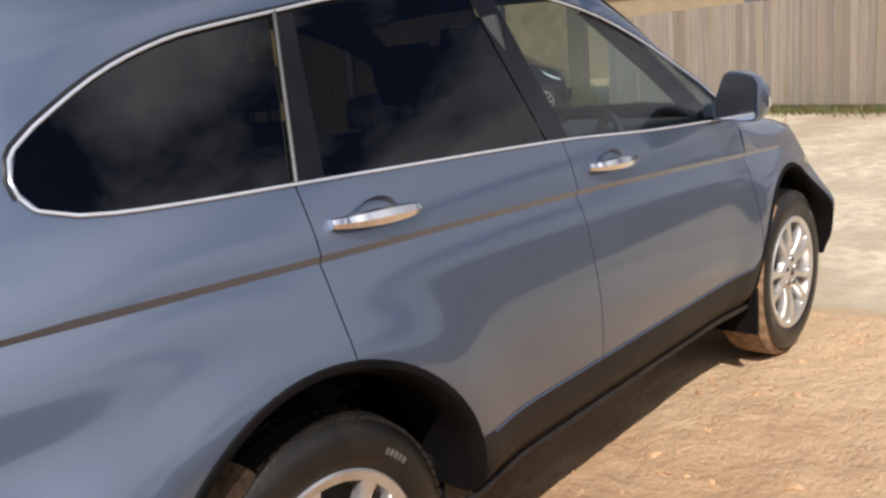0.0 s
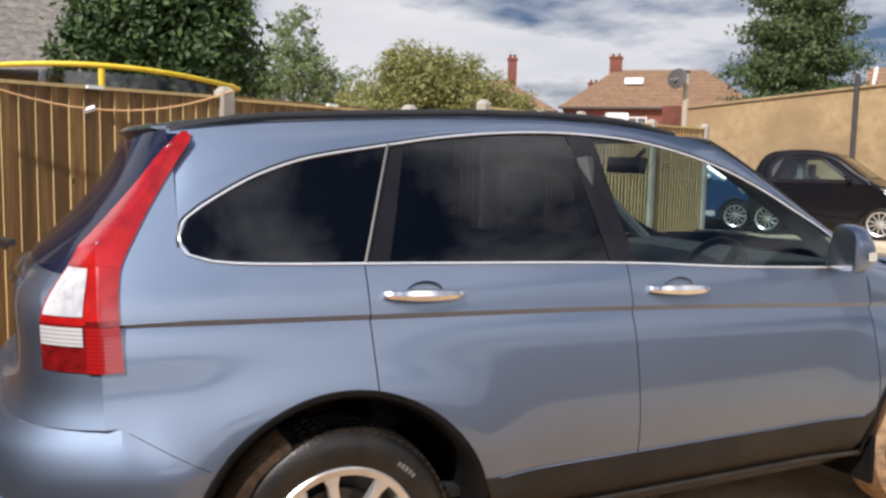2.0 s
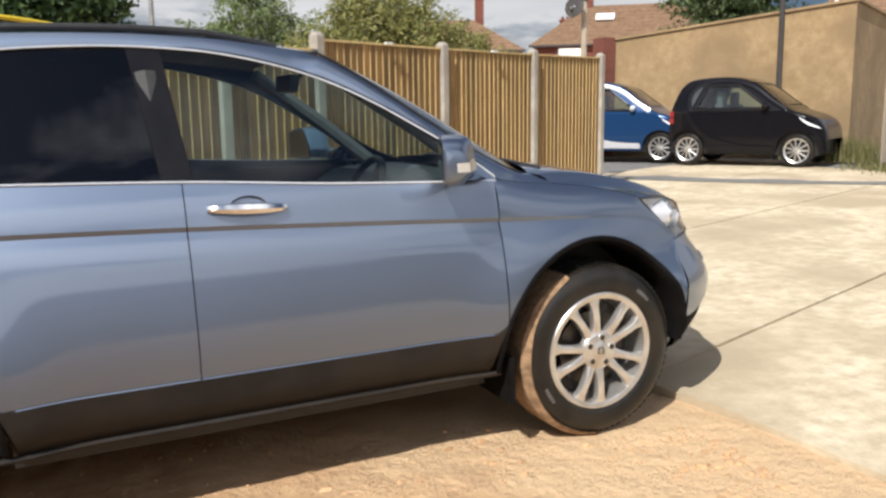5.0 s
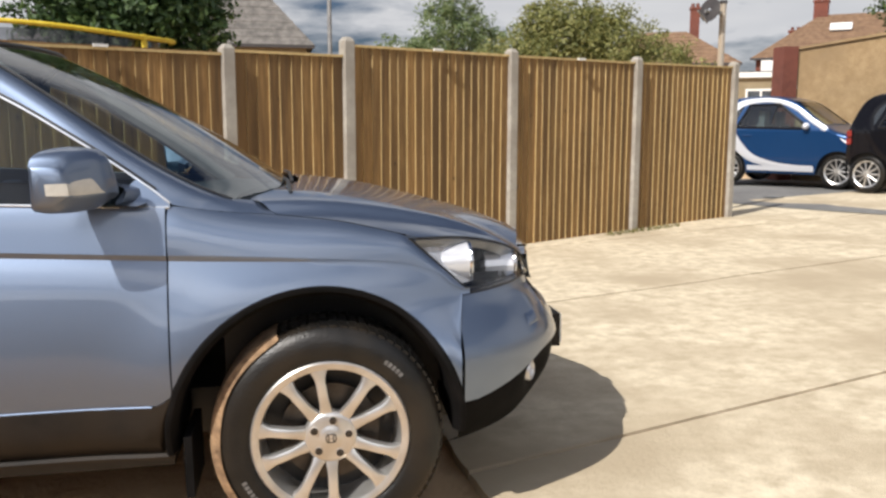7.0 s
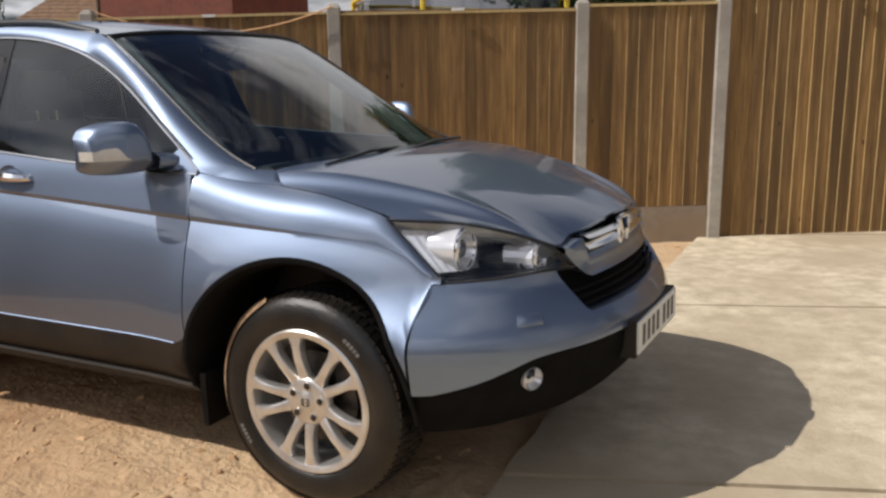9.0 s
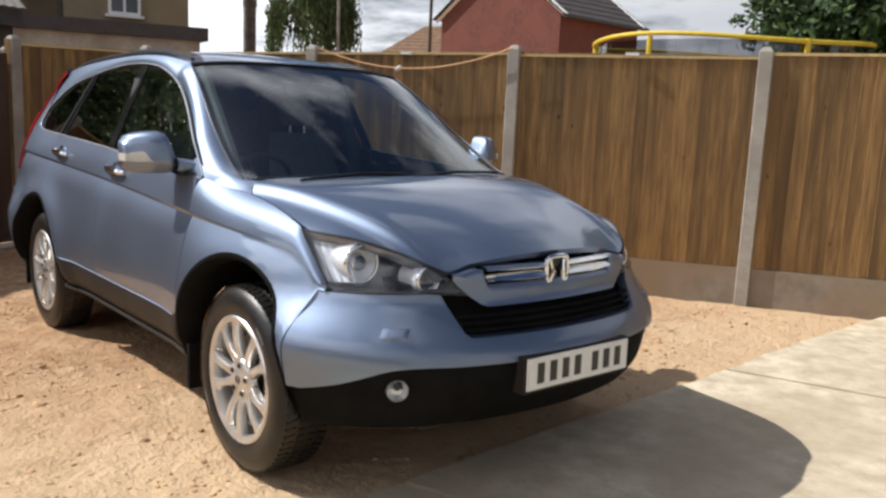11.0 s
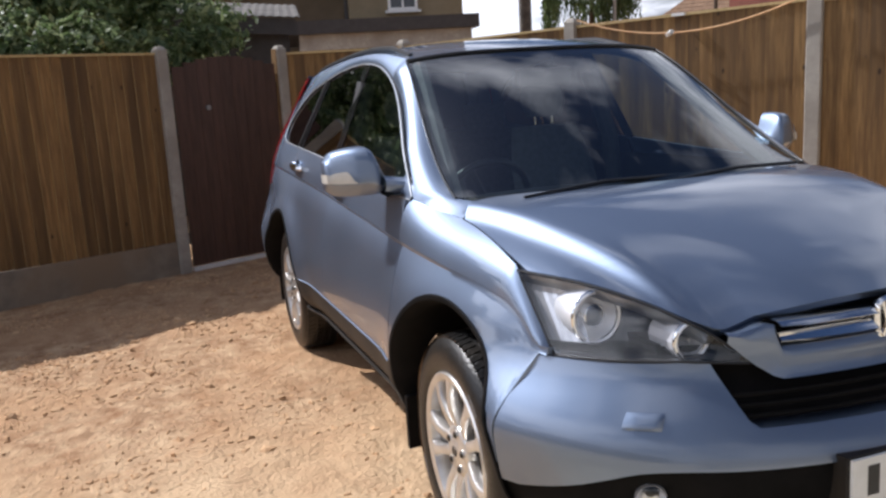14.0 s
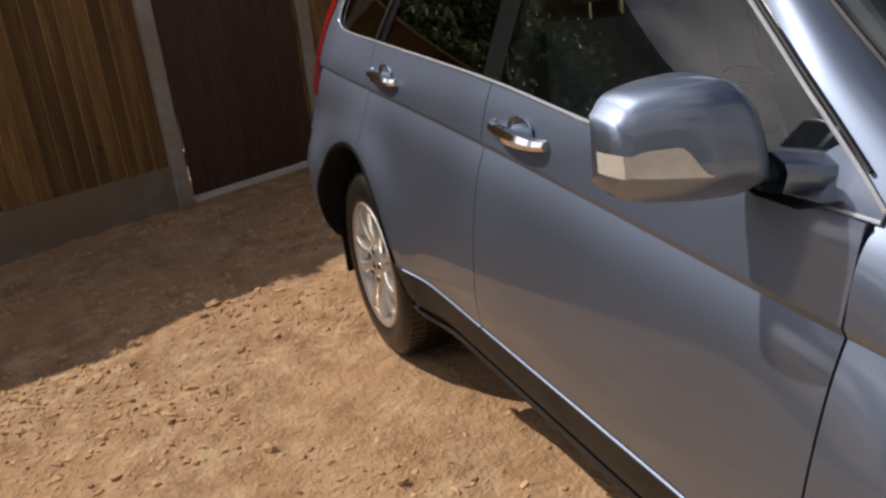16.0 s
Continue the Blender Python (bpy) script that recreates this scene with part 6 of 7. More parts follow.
# ---- two small parked cars ----
M["small_black"] = paint("black_car_paint", (0.006, 0.006, 0.008), metal=0.0, rough=0.22, coat=0.25, spec=0.12)
M["small_blue"] = paint("blue_car_paint", (0.006, 0.050, 0.155), metal=0.45, rough=0.3, coat=0.5)
M["small_silver"] = paint("silver_car_paint", (0.66, 0.67, 0.70), metal=0.35, rough=0.3)


def small_car(name, front_wheel, turn, size, body, cell, label):
    """Short two-seater, its right side seen; x forward from the rear axle."""
    h = Vector((math.cos(radians(turn)), math.sin(radians(turn)), 0))
    left = Vector((-h.y, h.x, 0))
    p = Vector((*front_wheel, 0)) + size * (0.70 * left - 1.87 * h)
    root = empty(name, Matrix.Translation((p.x, p.y, gz(p.x) + 0.04)) @ Matrix.Rotation(radians(turn), 4, "Z") @ Matrix.Scale(size, 4), label, "car", "small parked cars")
    TOP = [(-0.37, 0.62), (-0.36, 0.86), (-0.30, 1.10), (-0.16, 1.40), (0.02, 1.505), (0.45, 1.545), (0.85, 1.515), (1.15, 1.40), (1.50, 1.14), (1.75, 0.97), (2.0, 0.89), (2.20, 0.78), (2.30, 0.62), (2.32, 0.45)]

    def wide(x, z):
        w = 0.76 - 0.05 * max(0, (abs(x - 0.95) - 0.8) / 0.6) ** 2 - 0.10 * max(0, (abs(x - 0.95) - 1.15) / 0.25) ** 2
        if z > 0.95:
            w -= 0.17 * (z - 0.95) / 0.55
        return w - 0.03 * max(0, (0.45 - z) / 0.2)

    def low(x):
        return max(0.22, arch_z(x, (0, 0.28, 0.335), 0), arch_z(x, (1.87, 0.28, 0.335), 0))

    def column(x):
        zt = curve_at(TOP, x)
        lo = low(x)
        zs = max(lo + 0.01, min(zt - 0.06, 1.46))
        pts = [(x, wide(x, lo + (zs - lo) * f), lo + (zs - lo) * f) for f in span(0, 1, 30)]
        y0 = pts[-1][1]
        pts += [(x, y0 * c, zs + (zt - zs) * sn) for c, sn in ((0.97, 0.5), (0.88, 0.85), (0.6, 0.96), (0.3, 0.99), (0.0, 1.0))]
        return pts
    bm = bmesh.new()
    cols = [column(x) for x in span(-0.368, 2.318, 110)]
    full = [c + [(x, -y, z) for x, y, z in c[::-1][1:]] for c in cols]
    sheet(bm, full, flip=False)
    # door windows and windscreen are cut through
    WIN = ((0.14, 1.00), (1.40, 0.98), (0.84, 1.39), (0.32, 1.38))

    def inside(x, z):
        sides = [(q[0] - p[0]) * (z - p[1]) - (q[1] - p[1]) * (x - p[0]) for p, q in zip(WIN, WIN[1:] + WIN[:1])]
        return all(v > 0 for v in sides)
    cut = []
    for f in bm.faces:
        c = f.calc_center_median()
        if abs(c.y) > 0.45 and inside(c.x, c.z):
            cut.append(f)
        elif 1.04 < c.x < 1.60 and c.z > curve_at(TOP, c.x) - 0.06 and abs(c.y) < wide(c.x, c.z) - 0.12:
            cut.append(f)
    bmesh.ops.delete(bm, geom=cut, context="FACES")
    part("body", bm, body, root)
    for s in (-1, 1):
        bm = bmesh.new()
        rim = []
        for p, q in zip(WIN, WIN[1:] + WIN[:1]):
            rim += [(p[0] + (q[0] - p[0]) * f, p[1] + (q[1] - p[1]) * f) for f in span(0, 1, 6)[:-1]]
        tube(bm, [(x, s * (wide(x, z) + 0.002), z) for x, z in rim + rim[:1]], 0.024, 6, caps=False)
        part("window_frame", bm, M["gloss_black"], root)
        bm = bmesh.new()
        box(bm, 0.42, 0.56, s * 0.36 - 0.22, s * 0.36 + 0.22, 0.5, 1.06)
        box(bm, 0.42, 0.52, s * 0.36 - 0.12, s * 0.36 + 0.12, 1.06, 1.28)
        bevel(bm, 0.04, 2)
        part("seat", bm, M["seat"], root, "dark cloth seat")

    def overlay(nm, mat, quad, push, n=14, sides=(-1, 1), lab=""):
        for s in sides:
            bm = bmesh.new()
            rows = []
            for f in span(0, 1, n):
                r = []
                for g in span(0, 1, 8):
                    a = [quad[0][k] * (1 - f) + quad[1][k] * f for k in (0, 1)]
                    b = [quad[3][k] * (1 - f) + quad[2][k] * f for k in (0, 1)]
                    x, z = a[0] * (1 - g) + b[0] * g, a[1] * (1 - g) + b[1] * g
                    r.append((x, s * (wide(x, z) + push), z))
                rows.append(r)
            sheet(bm, rows, flip=(s < 0))
            part(nm, bm, mat, root, lab)
    # safety-cell band: down the screen pillar, round the door's back and along the sill
    line = [(1.66, 0.97, 0.055), (1.40, 1.13, 0.05), (1.10, 1.34, 0.05), (0.75, 1.455, 0.05), (0.38, 1.455, 0.06), (0.12, 1.38, 0.085), (-0.02, 1.20, 0.11), (-0.01, 1.0, 0.12), (0.08, 0.82, 0.12), (0.24, 0.62, 0.11), (0.46, 0.46, 0.09), (0.8, 0.37, 0.065), (1.15, 0.335, 0.05), (1.48, 0.33, 0.045)]
    for s in (-1, 1):
        bm = bmesh.new()
        rows = []
        for u in span(0, len(line) - 1, 52):
            x, z, w = (curve_at([(i, p[k]) for i, p in enumerate(line)], u) for k in range(3))
            x2, z2 = (curve_at([(i, p[k]) for i, p in enumerate(line)], u + 0.05 if u < len(line) - 1.1 else u - 0.05) for k in range(2))
            d = Vector((x2 - x, z2 - z)) * (1 if u < len(line) - 1.1 else -1)
            d.normalize()
            rows.append([(x - d.y * w * e * 0.72, s * (wide(x - d.y * w * e * 0.72, z + d.x * w * e * 0.72) + 0.012 - 0.008 * abs(e)), z + d.x * w * e * 0.72) for e in (-1, -0.5, 0, 0.5, 1)])
        sheet(bm, rows, flip=(s > 0))
        part("cell_band", bm, cell, root, "safety-cell band round the door")
    overlay("side_window", M["glass_clear"], WIN, 0.004, lab="clear door window")
    overlay("side_window", M["house_glass"], ((-0.10, 1.02), (0.06, 1.0), (0.22, 1.37), (0.02, 1.36)), 0.0045)
    # windscreen and headlamps
    bm = bmesh.new()
    sheet(bm, [[(x + 0.012, v * (wide(x, curve_at(TOP, x)) - 0.10), curve_at(TOP, x) + 0.012 - 0.05 * v**4) for v in span(-1, 1, 10)] for x in span(1.02, 1.62, 10)])
    part("windscreen", bm, M["glass_clear"], root, "clear windscreen")
    for s in (-1, 1):
        bm = bmesh.new()
        rows = []
        for f in span(0, 1, 10):
            x = 1.90 + 0.33 * f
            zt = curve_at(TOP, x) - 0.055 - 0.01 * f
            h = 0.10 * math.sin(math.pi * (0.12 + 0.80 * f)) ** 0.7
            rows.append([(x, s * (wide(x, zt - h * g) * (0.97 + 0.03 * g) + 0.008), zt - h * g) for g in span(0, 1, 5)])
        sheet(bm, rows, flip=(s < 0))
        part("headlamp", bm, M["reflector"], root, "bright headlamp")
        for z in (0.78, 0.90):
            bm = bmesh.new()
            sheet(bm, [[(-0.315 + 0.05 * k, s * (wide(-0.31 + 0.05 * k, z) + 0.012), z + d) for k in (-1, 0, 1)] for d in (-0.048, 0, 0.048)])
            part("tail_lamp", bm, M["red_lens"], root)
        bm = bmesh.new()
        bmesh.ops.create_icosphere(bm, subdivisions=2, radius=0.085, matrix=pose(1.35, s * 0.80, 1.02) @ Matrix.Diagonal((0.7, 0.9, 0.75, 1)))
        part("door_mirror", bm, cell, root)
        bm = bmesh.new()
        tube(bm, [(0.28, s * 0.772, 0.86), (0.42, s * 0.772, 0.855)], 0.014, 6)
        part("door_handle", bm, body, root)
        bm = bmesh.new()
        sheet(bm, [[(x, s * (wide(x, z) + 0.020), z) for x in span(0.36, 1.50, 10)] for z in (0.26, 0.30, 0.345)], flip=(s < 0))
        part("sill", bm, cell, root, "sill strip")
        for cx in (0, 1.87):
            w = empty("wheel")
            w.parent = root
            w.matrix_basis = Matrix.Translation((cx, s * 0.73, 0.28)) @ (Matrix.Identity(4) if s < 0 else Matrix.Rotation(math.pi, 4, "Z"))
            bm = bmesh.new()
            n = 32
            sheet(bm, [[(r * math.cos(k * math.tau / n), d, r * math.sin(k * math.tau / n)) for k in range(n)] for d, r in ((0.01, 0.205), (-0.008, 0.22), (-0.008, 0.25), (0.015, 0.277), (0.08, 0.28), (0.15, 0.275))], close=True)
            part("tyre", bm, M["tyre"], w)
            bm = bmesh.new()
            sheet(bm, [[(r * math.cos(k * math.tau / n), d, r * math.sin(k * math.tau / n)) for k in range(n)] for d, r in ((0.012, 0.208), (-0.006, 0.208), (0.004, 0.188), (0.03, 0.184))], close=True)
            for k in range(11):
                a = k * math.tau / 11
                c, sn = math.cos(a), math.sin(a)
                tube(bm, [(0.03 * c, 0.0, 0.03 * sn), (0.19 * c, 0.004, 0.19 * sn)], 0.013, 5)
            tube(bm, [(0, -0.006, 0), (0, 0.02, 0)], 0.04, 12)
            part("rim", bm, M["alloy"], w)
            bm = bmesh.new()
            tube(bm, [(0, 0.06, 0), (0, 0.08, 0)], 0.2, 20)
            part("drum", bm, M["black"], w)
    bm = bmesh.new()
    box(bm, -0.30, 2.20, -0.66, 0.66, 0.2, 0.66)
    part("underbody", bm, M["black"], root, smooth=False)


small_car("small_black_car", (12.8, 7.58), -60.8, 1.07, M["small_black"], M["small_black"], "black two-seat small car parked beside a tan wall")
small_car("small_blue_car", (11.98, 10.35), -52, 1.08, M["small_blue"], M["small_silver"], "blue two-seat small car with a silver cell band")


# ---- garage wall, weathered fence ----
def build_garage():
    root = empty("garage", label="long tan rendered garage with a sloping parapet and drainpipe", category="garage")
    a, b = Vector((12.76, 13.04)), Vector((15.27, 8.56))
    back = Vector((0.873, 0.488)) * 9.0
    bm = bmesh.new()
    z0 = 0.1
    za, zb = 2.91, 3.38
    quad = [(a.x, a.y), (b.x, b.y), (b.x + back.x, b.y + back.y), (a.x + back.x, a.y + back.y)]
    tops = [za, zb, zb - 0.1, za - 0.1]
    lo = [bm.verts.new((x, y, z0)) for x, y in quad]
    hi = [bm.verts.new((x, y, z)) for (x, y), z in zip(quad, tops)]
    for i in range(4):
        bm.faces.new((lo[i], lo[(i + 1) % 4], hi[(i + 1) % 4], hi[i]))
    bm.faces.new(hi)
    part("wall", bm, M["render_wall"], root, smooth=False)
    bm = bmesh.new()
    d = (b - a).normalized()
    for (p, zp), (q, zq) in (((a, za), (b, zb)), ((b, zb), (b + back, zb - 0.1))):
        t = (q - p).normalized()
        nrm = Vector((t.y, -t.x)) * 0.05
        v = [bm.verts.new((w.x + o.x, w.y + o.y, z + dz)) for w, z in ((p, zp), (q, zq)) for o, dz in ((nrm, 0.0), (-nrm * 3, 0.0), (-nrm * 3, 0.05), (nrm, 0.05))]
        for f in ((0, 4, 5, 1), (1, 5, 6, 2), (2, 6, 7, 3), (3, 7, 4, 0), (0, 1, 2, 3), (4, 7, 6, 5)):
            bm.faces.new([v[i] for i in f])
    part("coping", bm, M["render_wall"], root, smooth=False)
    bm = bmesh.new()
    tube(bm, [(14.50, 9.72, 0.2), (14.50, 9.72, 3.55)], 0.055, 8)
    part("drainpipe", bm, M["dark_trim"], root, "dark brown drainpipe")
    bm = bmesh.new()
    box(bm, 12.40, 12.72, 12.98, 13.40, 0.1, 2.97)
    part("pier", bm, M["brick"], root, "brick end pier", smooth=False)


build_garage()


def build_weathered():
    root = empty("weathered_fence", label="grey weathered upright-board fence with a leaning top", category="fence", group="yard fences")
    a, b = Vector((13.90, 6.68)), Vector((11.2, -3.2))
    n = 76
    bm = bmesh.new()
    box(bm, 0, (b - a).length / n - 0.006, -0.012, 0.012, 0.05, 1.0)
    me = mesh_of("board", bm, M["weathered"])
    for i in range(n):
        f = i / n
        p = a + (b - a) * f
        h = 1.75 + 0.03 * noise.noise((i * 0.7, 0, 0))
        m = Matrix.Translation((p.x, p.y, gz(p.x) + 0.02)) @ Matrix.Rotation(math.atan2(b.y - a.y, b.x - a.x), 4, "Z") @ Matrix.Rotation(0.012 * noise.noise((i * 1.3, 2, 0)), 4, "Y") @ Matrix.Diagonal((1, 1, h, 1))
        piece("board", me, root, m)
    bm = bmesh.new()
    box(bm, -0.04, 0.04, -0.04, 0.04, 0, 1.92)
    part("post", bm, M["weathered"], root, "grey end post", smooth=False, m=Matrix.Translation((13.97, 6.72, gz(13.9))))


build_weathered()


# ---- plants ----
def leaf_cloud(name, blobs, count, size, mat, parent, seed, droop=0.0, kind="stuff"):
    """Many small leaves, thickest at the skin of uneven blobs."""
    rng = np.random.RandomState(seed)
    vol = np.array([b[3] * b[4] * b[5] for b in blobs])
    # leaves gather in clumps near the skin, with gaps between
    per = 26
    k = count // per + 1
    cd = rng.normal(size=(k, 3))
    cd /= np.linalg.norm(cd, axis=1)[:, None]
    cp = rng.choice(len(blobs), k, p=vol / vol.sum())
    rb = np.array([b[3:] for b in blobs])[cp]
    cc = np.array([b[:3] for b in blobs])[cp] + cd * rb * (rng.uniform(0.1, 1.0, k) ** 0.38)[:, None] * rng.uniform(0.78, 1.12, k)[:, None]
    own = rng.randint(0, k, count)
    d = rng.normal(size=(count, 3))
    d /= np.linalg.norm(d, axis=1)[:, None]
    p = cc[own] + d * (rb[own].mean(axis=1) * rng.uniform(0.12, 0.34, k)[own] * rng.uniform(0.2, 1.0, count) ** 0.5)[:, None] * np.array([1.1, 1.1, 0.75])
    d = d * 0.5 + cd[own] * 0.8
    n = d * 0.7 + rng.normal(size=(count, 3)) * 0.55 + np.array([0, 0, 0.35])
    n /= np.linalg.norm(n, axis=1)[:, None]
    u = np.cross(n, rng.normal(size=(count, 3)))
    u[:, 2] -= droop
    u /= np.linalg.norm(u, axis=1)[:, None]
    v = np.cross(n, u)
    s = size * rng.uniform(0.55, 1.35, count)[:, None]
    a = p - u * s
    b = p + v * s * 0.45 + n * s * 0.12
    e = p + u * s
    f = p - v * s * 0.45 + n * s * 0.12
    verts = np.stack([a, b, e, f], 1).reshape(-1, 3)
    idx = np.arange(count * 4).reshape(-1, 4)
    me = bpy.data.meshes.new(name)
    me.from_pydata(verts.tolist(), [], idx.tolist())
    me.materials.append(mat)
    ob = new(name, me)
    if parent:
        ob.parent = parent
    ob["kind"] = kind
    return ob


def tree(name, base, blobs, count, size, mat, seed, label, category="tree", trunk=0.14, droop=0.0, limbs=7):
    root = empty(name, Matrix.Translation(base), label, category)
    loc = [(b[0] - base[0], b[1] - base[1], b[2] - base[2], *b[3:]) for b in blobs]
    rng = random.Random(seed)
    bm = bmesh.new()
    ztop = max(b[2] for b in loc)
    pts = [(0.05 * math.sin(k), 0.05 * math.cos(2 * k), ztop * k / 6) for k in range(7)]
    tube(bm, pts, trunk, 8, taper=trunk * 0.35)
    for k in range(limbs):
        b = rng.choice(loc)
        s = pts[rng.randint(2, 5)]
        e = (b[0] + rng.uniform(-0.6, 0.6) * b[3], b[1] + rng.uniform(-0.6, 0.6) * b[4], b[2] + rng.uniform(-0.4, 0.5) * b[5])
        mid = tuple((p + q) / 2 + rng.uniform(-0.1, 0.1) for p, q in zip(s, e))
        tube(bm, [s, mid, e], trunk * 0.4, 6, taper=trunk * 0.1)
    part("trunk", bm, M["bark"], root)
    leaf_cloud("crown", loc, count, size, mat, root, seed, droop)
    return root


tree("garden_tree", (0.3, 8.2, 0), [(0.0, 7.9, 3.2, 0.85, 0.9, 0.85), (0.55, 8.1, 3.0, 1.05, 1.1, 1.2), (0.65, 8.2, 4.2, 0.95, 1.0, 1.0), (-0.40, 8.1, 2.75, 0.62, 0.7, 0.5), (1.00, 8.2, 2.6, 0.75, 0.8, 1.0), (0.60, 8.3, 5.1, 0.75, 0.8, 0.8), (0.95, 8.4, 3.9, 0.75, 0.9, 0.9)],
     44000, 0.058, M["leaf_dark"], 3, "broad dark green garden tree behind the fence", trunk=0.16, limbs=10)
tree("birch_tree", (10.9, 43.0, 0), [(10.2, 43.0, 6.2, 1.76, 1.76, 2.08), (11.8, 43.0, 5.6, 1.58, 1.58, 2.24), (11.0, 43.0, 8.3, 1.41, 1.41, 1.76), (9.3, 42.8, 4.6, 1.58, 1.58, 1.60), (13.0, 43.2, 4.3, 1.41, 1.41, 1.60), (7.7, 42.8, 4.3, 1.58, 1.58, 1.76), (13.8, 43.2, 5.4, 1.41, 1.41, 1.60)],
     18000, 0.11, M["leaf_pale"], 5, "pale green loose-leaved young tree behind the fence", trunk=0.1, droop=0.3)
tree("hedge_tree", (15.0, 31.0, 0), [(11.6, 31, 3.4, 1.9, 1.6, 1.9), (13.4, 31, 4.6, 1.9, 1.7, 2.1), (15.4, 31, 4.3, 2.0, 1.7, 2.0), (17.4, 31, 3.5, 1.8, 1.6, 1.7), (19.0, 31, 2.8, 1.5, 1.5, 1.4), (12.5, 31, 5.4, 1.2, 1.2, 1.1), (14.6, 31, 5.6, 1.2, 1.1, 0.9)],
     50000, 0.082, M["leaf_olive"], 7, "olive green spreading hedge of old shrubs", "hedge", trunk=0.2, limbs=12)
tree("conifer_tree", (18.5, 15.2, 0), [(18.2, 15.2, 3.2, 2.1, 1.9, 0.50), (19.2, 15.1, 3.7, 1.7, 1.6, 0.45), (17.6, 15.3, 4.2, 1.5, 1.4, 0.45), (18.8, 15.2, 4.7, 1.9, 1.7, 0.50), (18.2, 15.2, 5.4, 1.6, 1.5, 0.45), (19.3, 15.2, 5.7, 1.3, 1.2, 0.42), (18.5, 15.2, 6.3, 1.5, 1.3, 0.45),
     (18.9, 15.2, 7.0, 1.1, 1.0, 0.45), (18.4, 15.2, 7.5, 0.8, 0.8, 0.40), (18.6, 15.2, 4.6, 0.9, 0.9, 2.6)],
     46000, 0.068, M["leaf_conifer"], 9, "dense green cypress tree behind the garage wall", trunk=0.2, droop=0.4)


def build_willow():
    """Weeping tree: hanging strands of narrow leaves from a low dome."""
    root = empty("willow_tree", Matrix.Translation((-28.9, 18.0, 0)), "drooping dark willow tree in the distance", "tree")
    rng = random.Random(11)
    bm = bmesh.new()
    tube(bm, [(0, 0, 0), (0.1, 0.05, 2.5), (0.0, 0.1, 5.0), (0.05, 0.0, 7.0)], 0.2, 8, taper=0.06)
    verts, faces = [], []
    boughs = []
    for k in range(40):
        a, r = rng.uniform(0, math.tau), 1.95 * rng.uniform(0.0, 1.0) ** 0.6
        boughs.append((r * math.cos(a), r * math.sin(a), 8.6 - 0.62 * r * r + rng.uniform(-0.7, 0.3), rng.uniform(1.4, 4.6)))
    for k in range(600):
        bx, by, bt, bl = boughs[k % 40]
        x, y = bx + rng.gauss(0, 0.17), by + rng.gauss(0, 0.17)
        top = bt - rng.uniform(0, 0.5)
        low = top - bl * rng.uniform(0.45, 1.0)
        z = top
        if k < 40:
            tube(bm, [(0, 0, 5.0), (x * 0.6, y * 0.6, top - 0.3), (x, y, top)], 0.05, 5, taper=0.02)
        sx, sy = rng.uniform(-0.05, 0.05), rng.uniform(-0.05, 0.05)
        while z > low:
            w = 0.03 + 0.03 * rng.random()
            h = rng.uniform(0.16, 0.30)
            b = rng.uniform(0, math.tau)
            px, py = x + sx * (top - z) + rng.uniform(-0.07, 0.07), y + sy * (top - z) + rng.uniform(-0.07, 0.07)
            n = len(verts)
            dx, dy = math.cos(b) * w, math.sin(b) * w
            verts += [(px, py, z), (px + dx, py + dy, z - h * 0.5), (px + dy * 0.5, py - dx * 0.5, z - h), (px - dx, py - dy, z - h * 0.5)]
            faces.append((n, n + 1, n + 2, n + 3))
            z -= rng.uniform(0.05, 0.13)
    part("trunk", bm, M["bark"], root)
    me = bpy.data.meshes.new("crown")
    me.from_pydata(verts, [], faces)
    me.materials.append(M["leaf_conifer"])
    ob = new("crown", me)
    ob.parent = root
    ob["kind"] = "stuff"


build_willow()


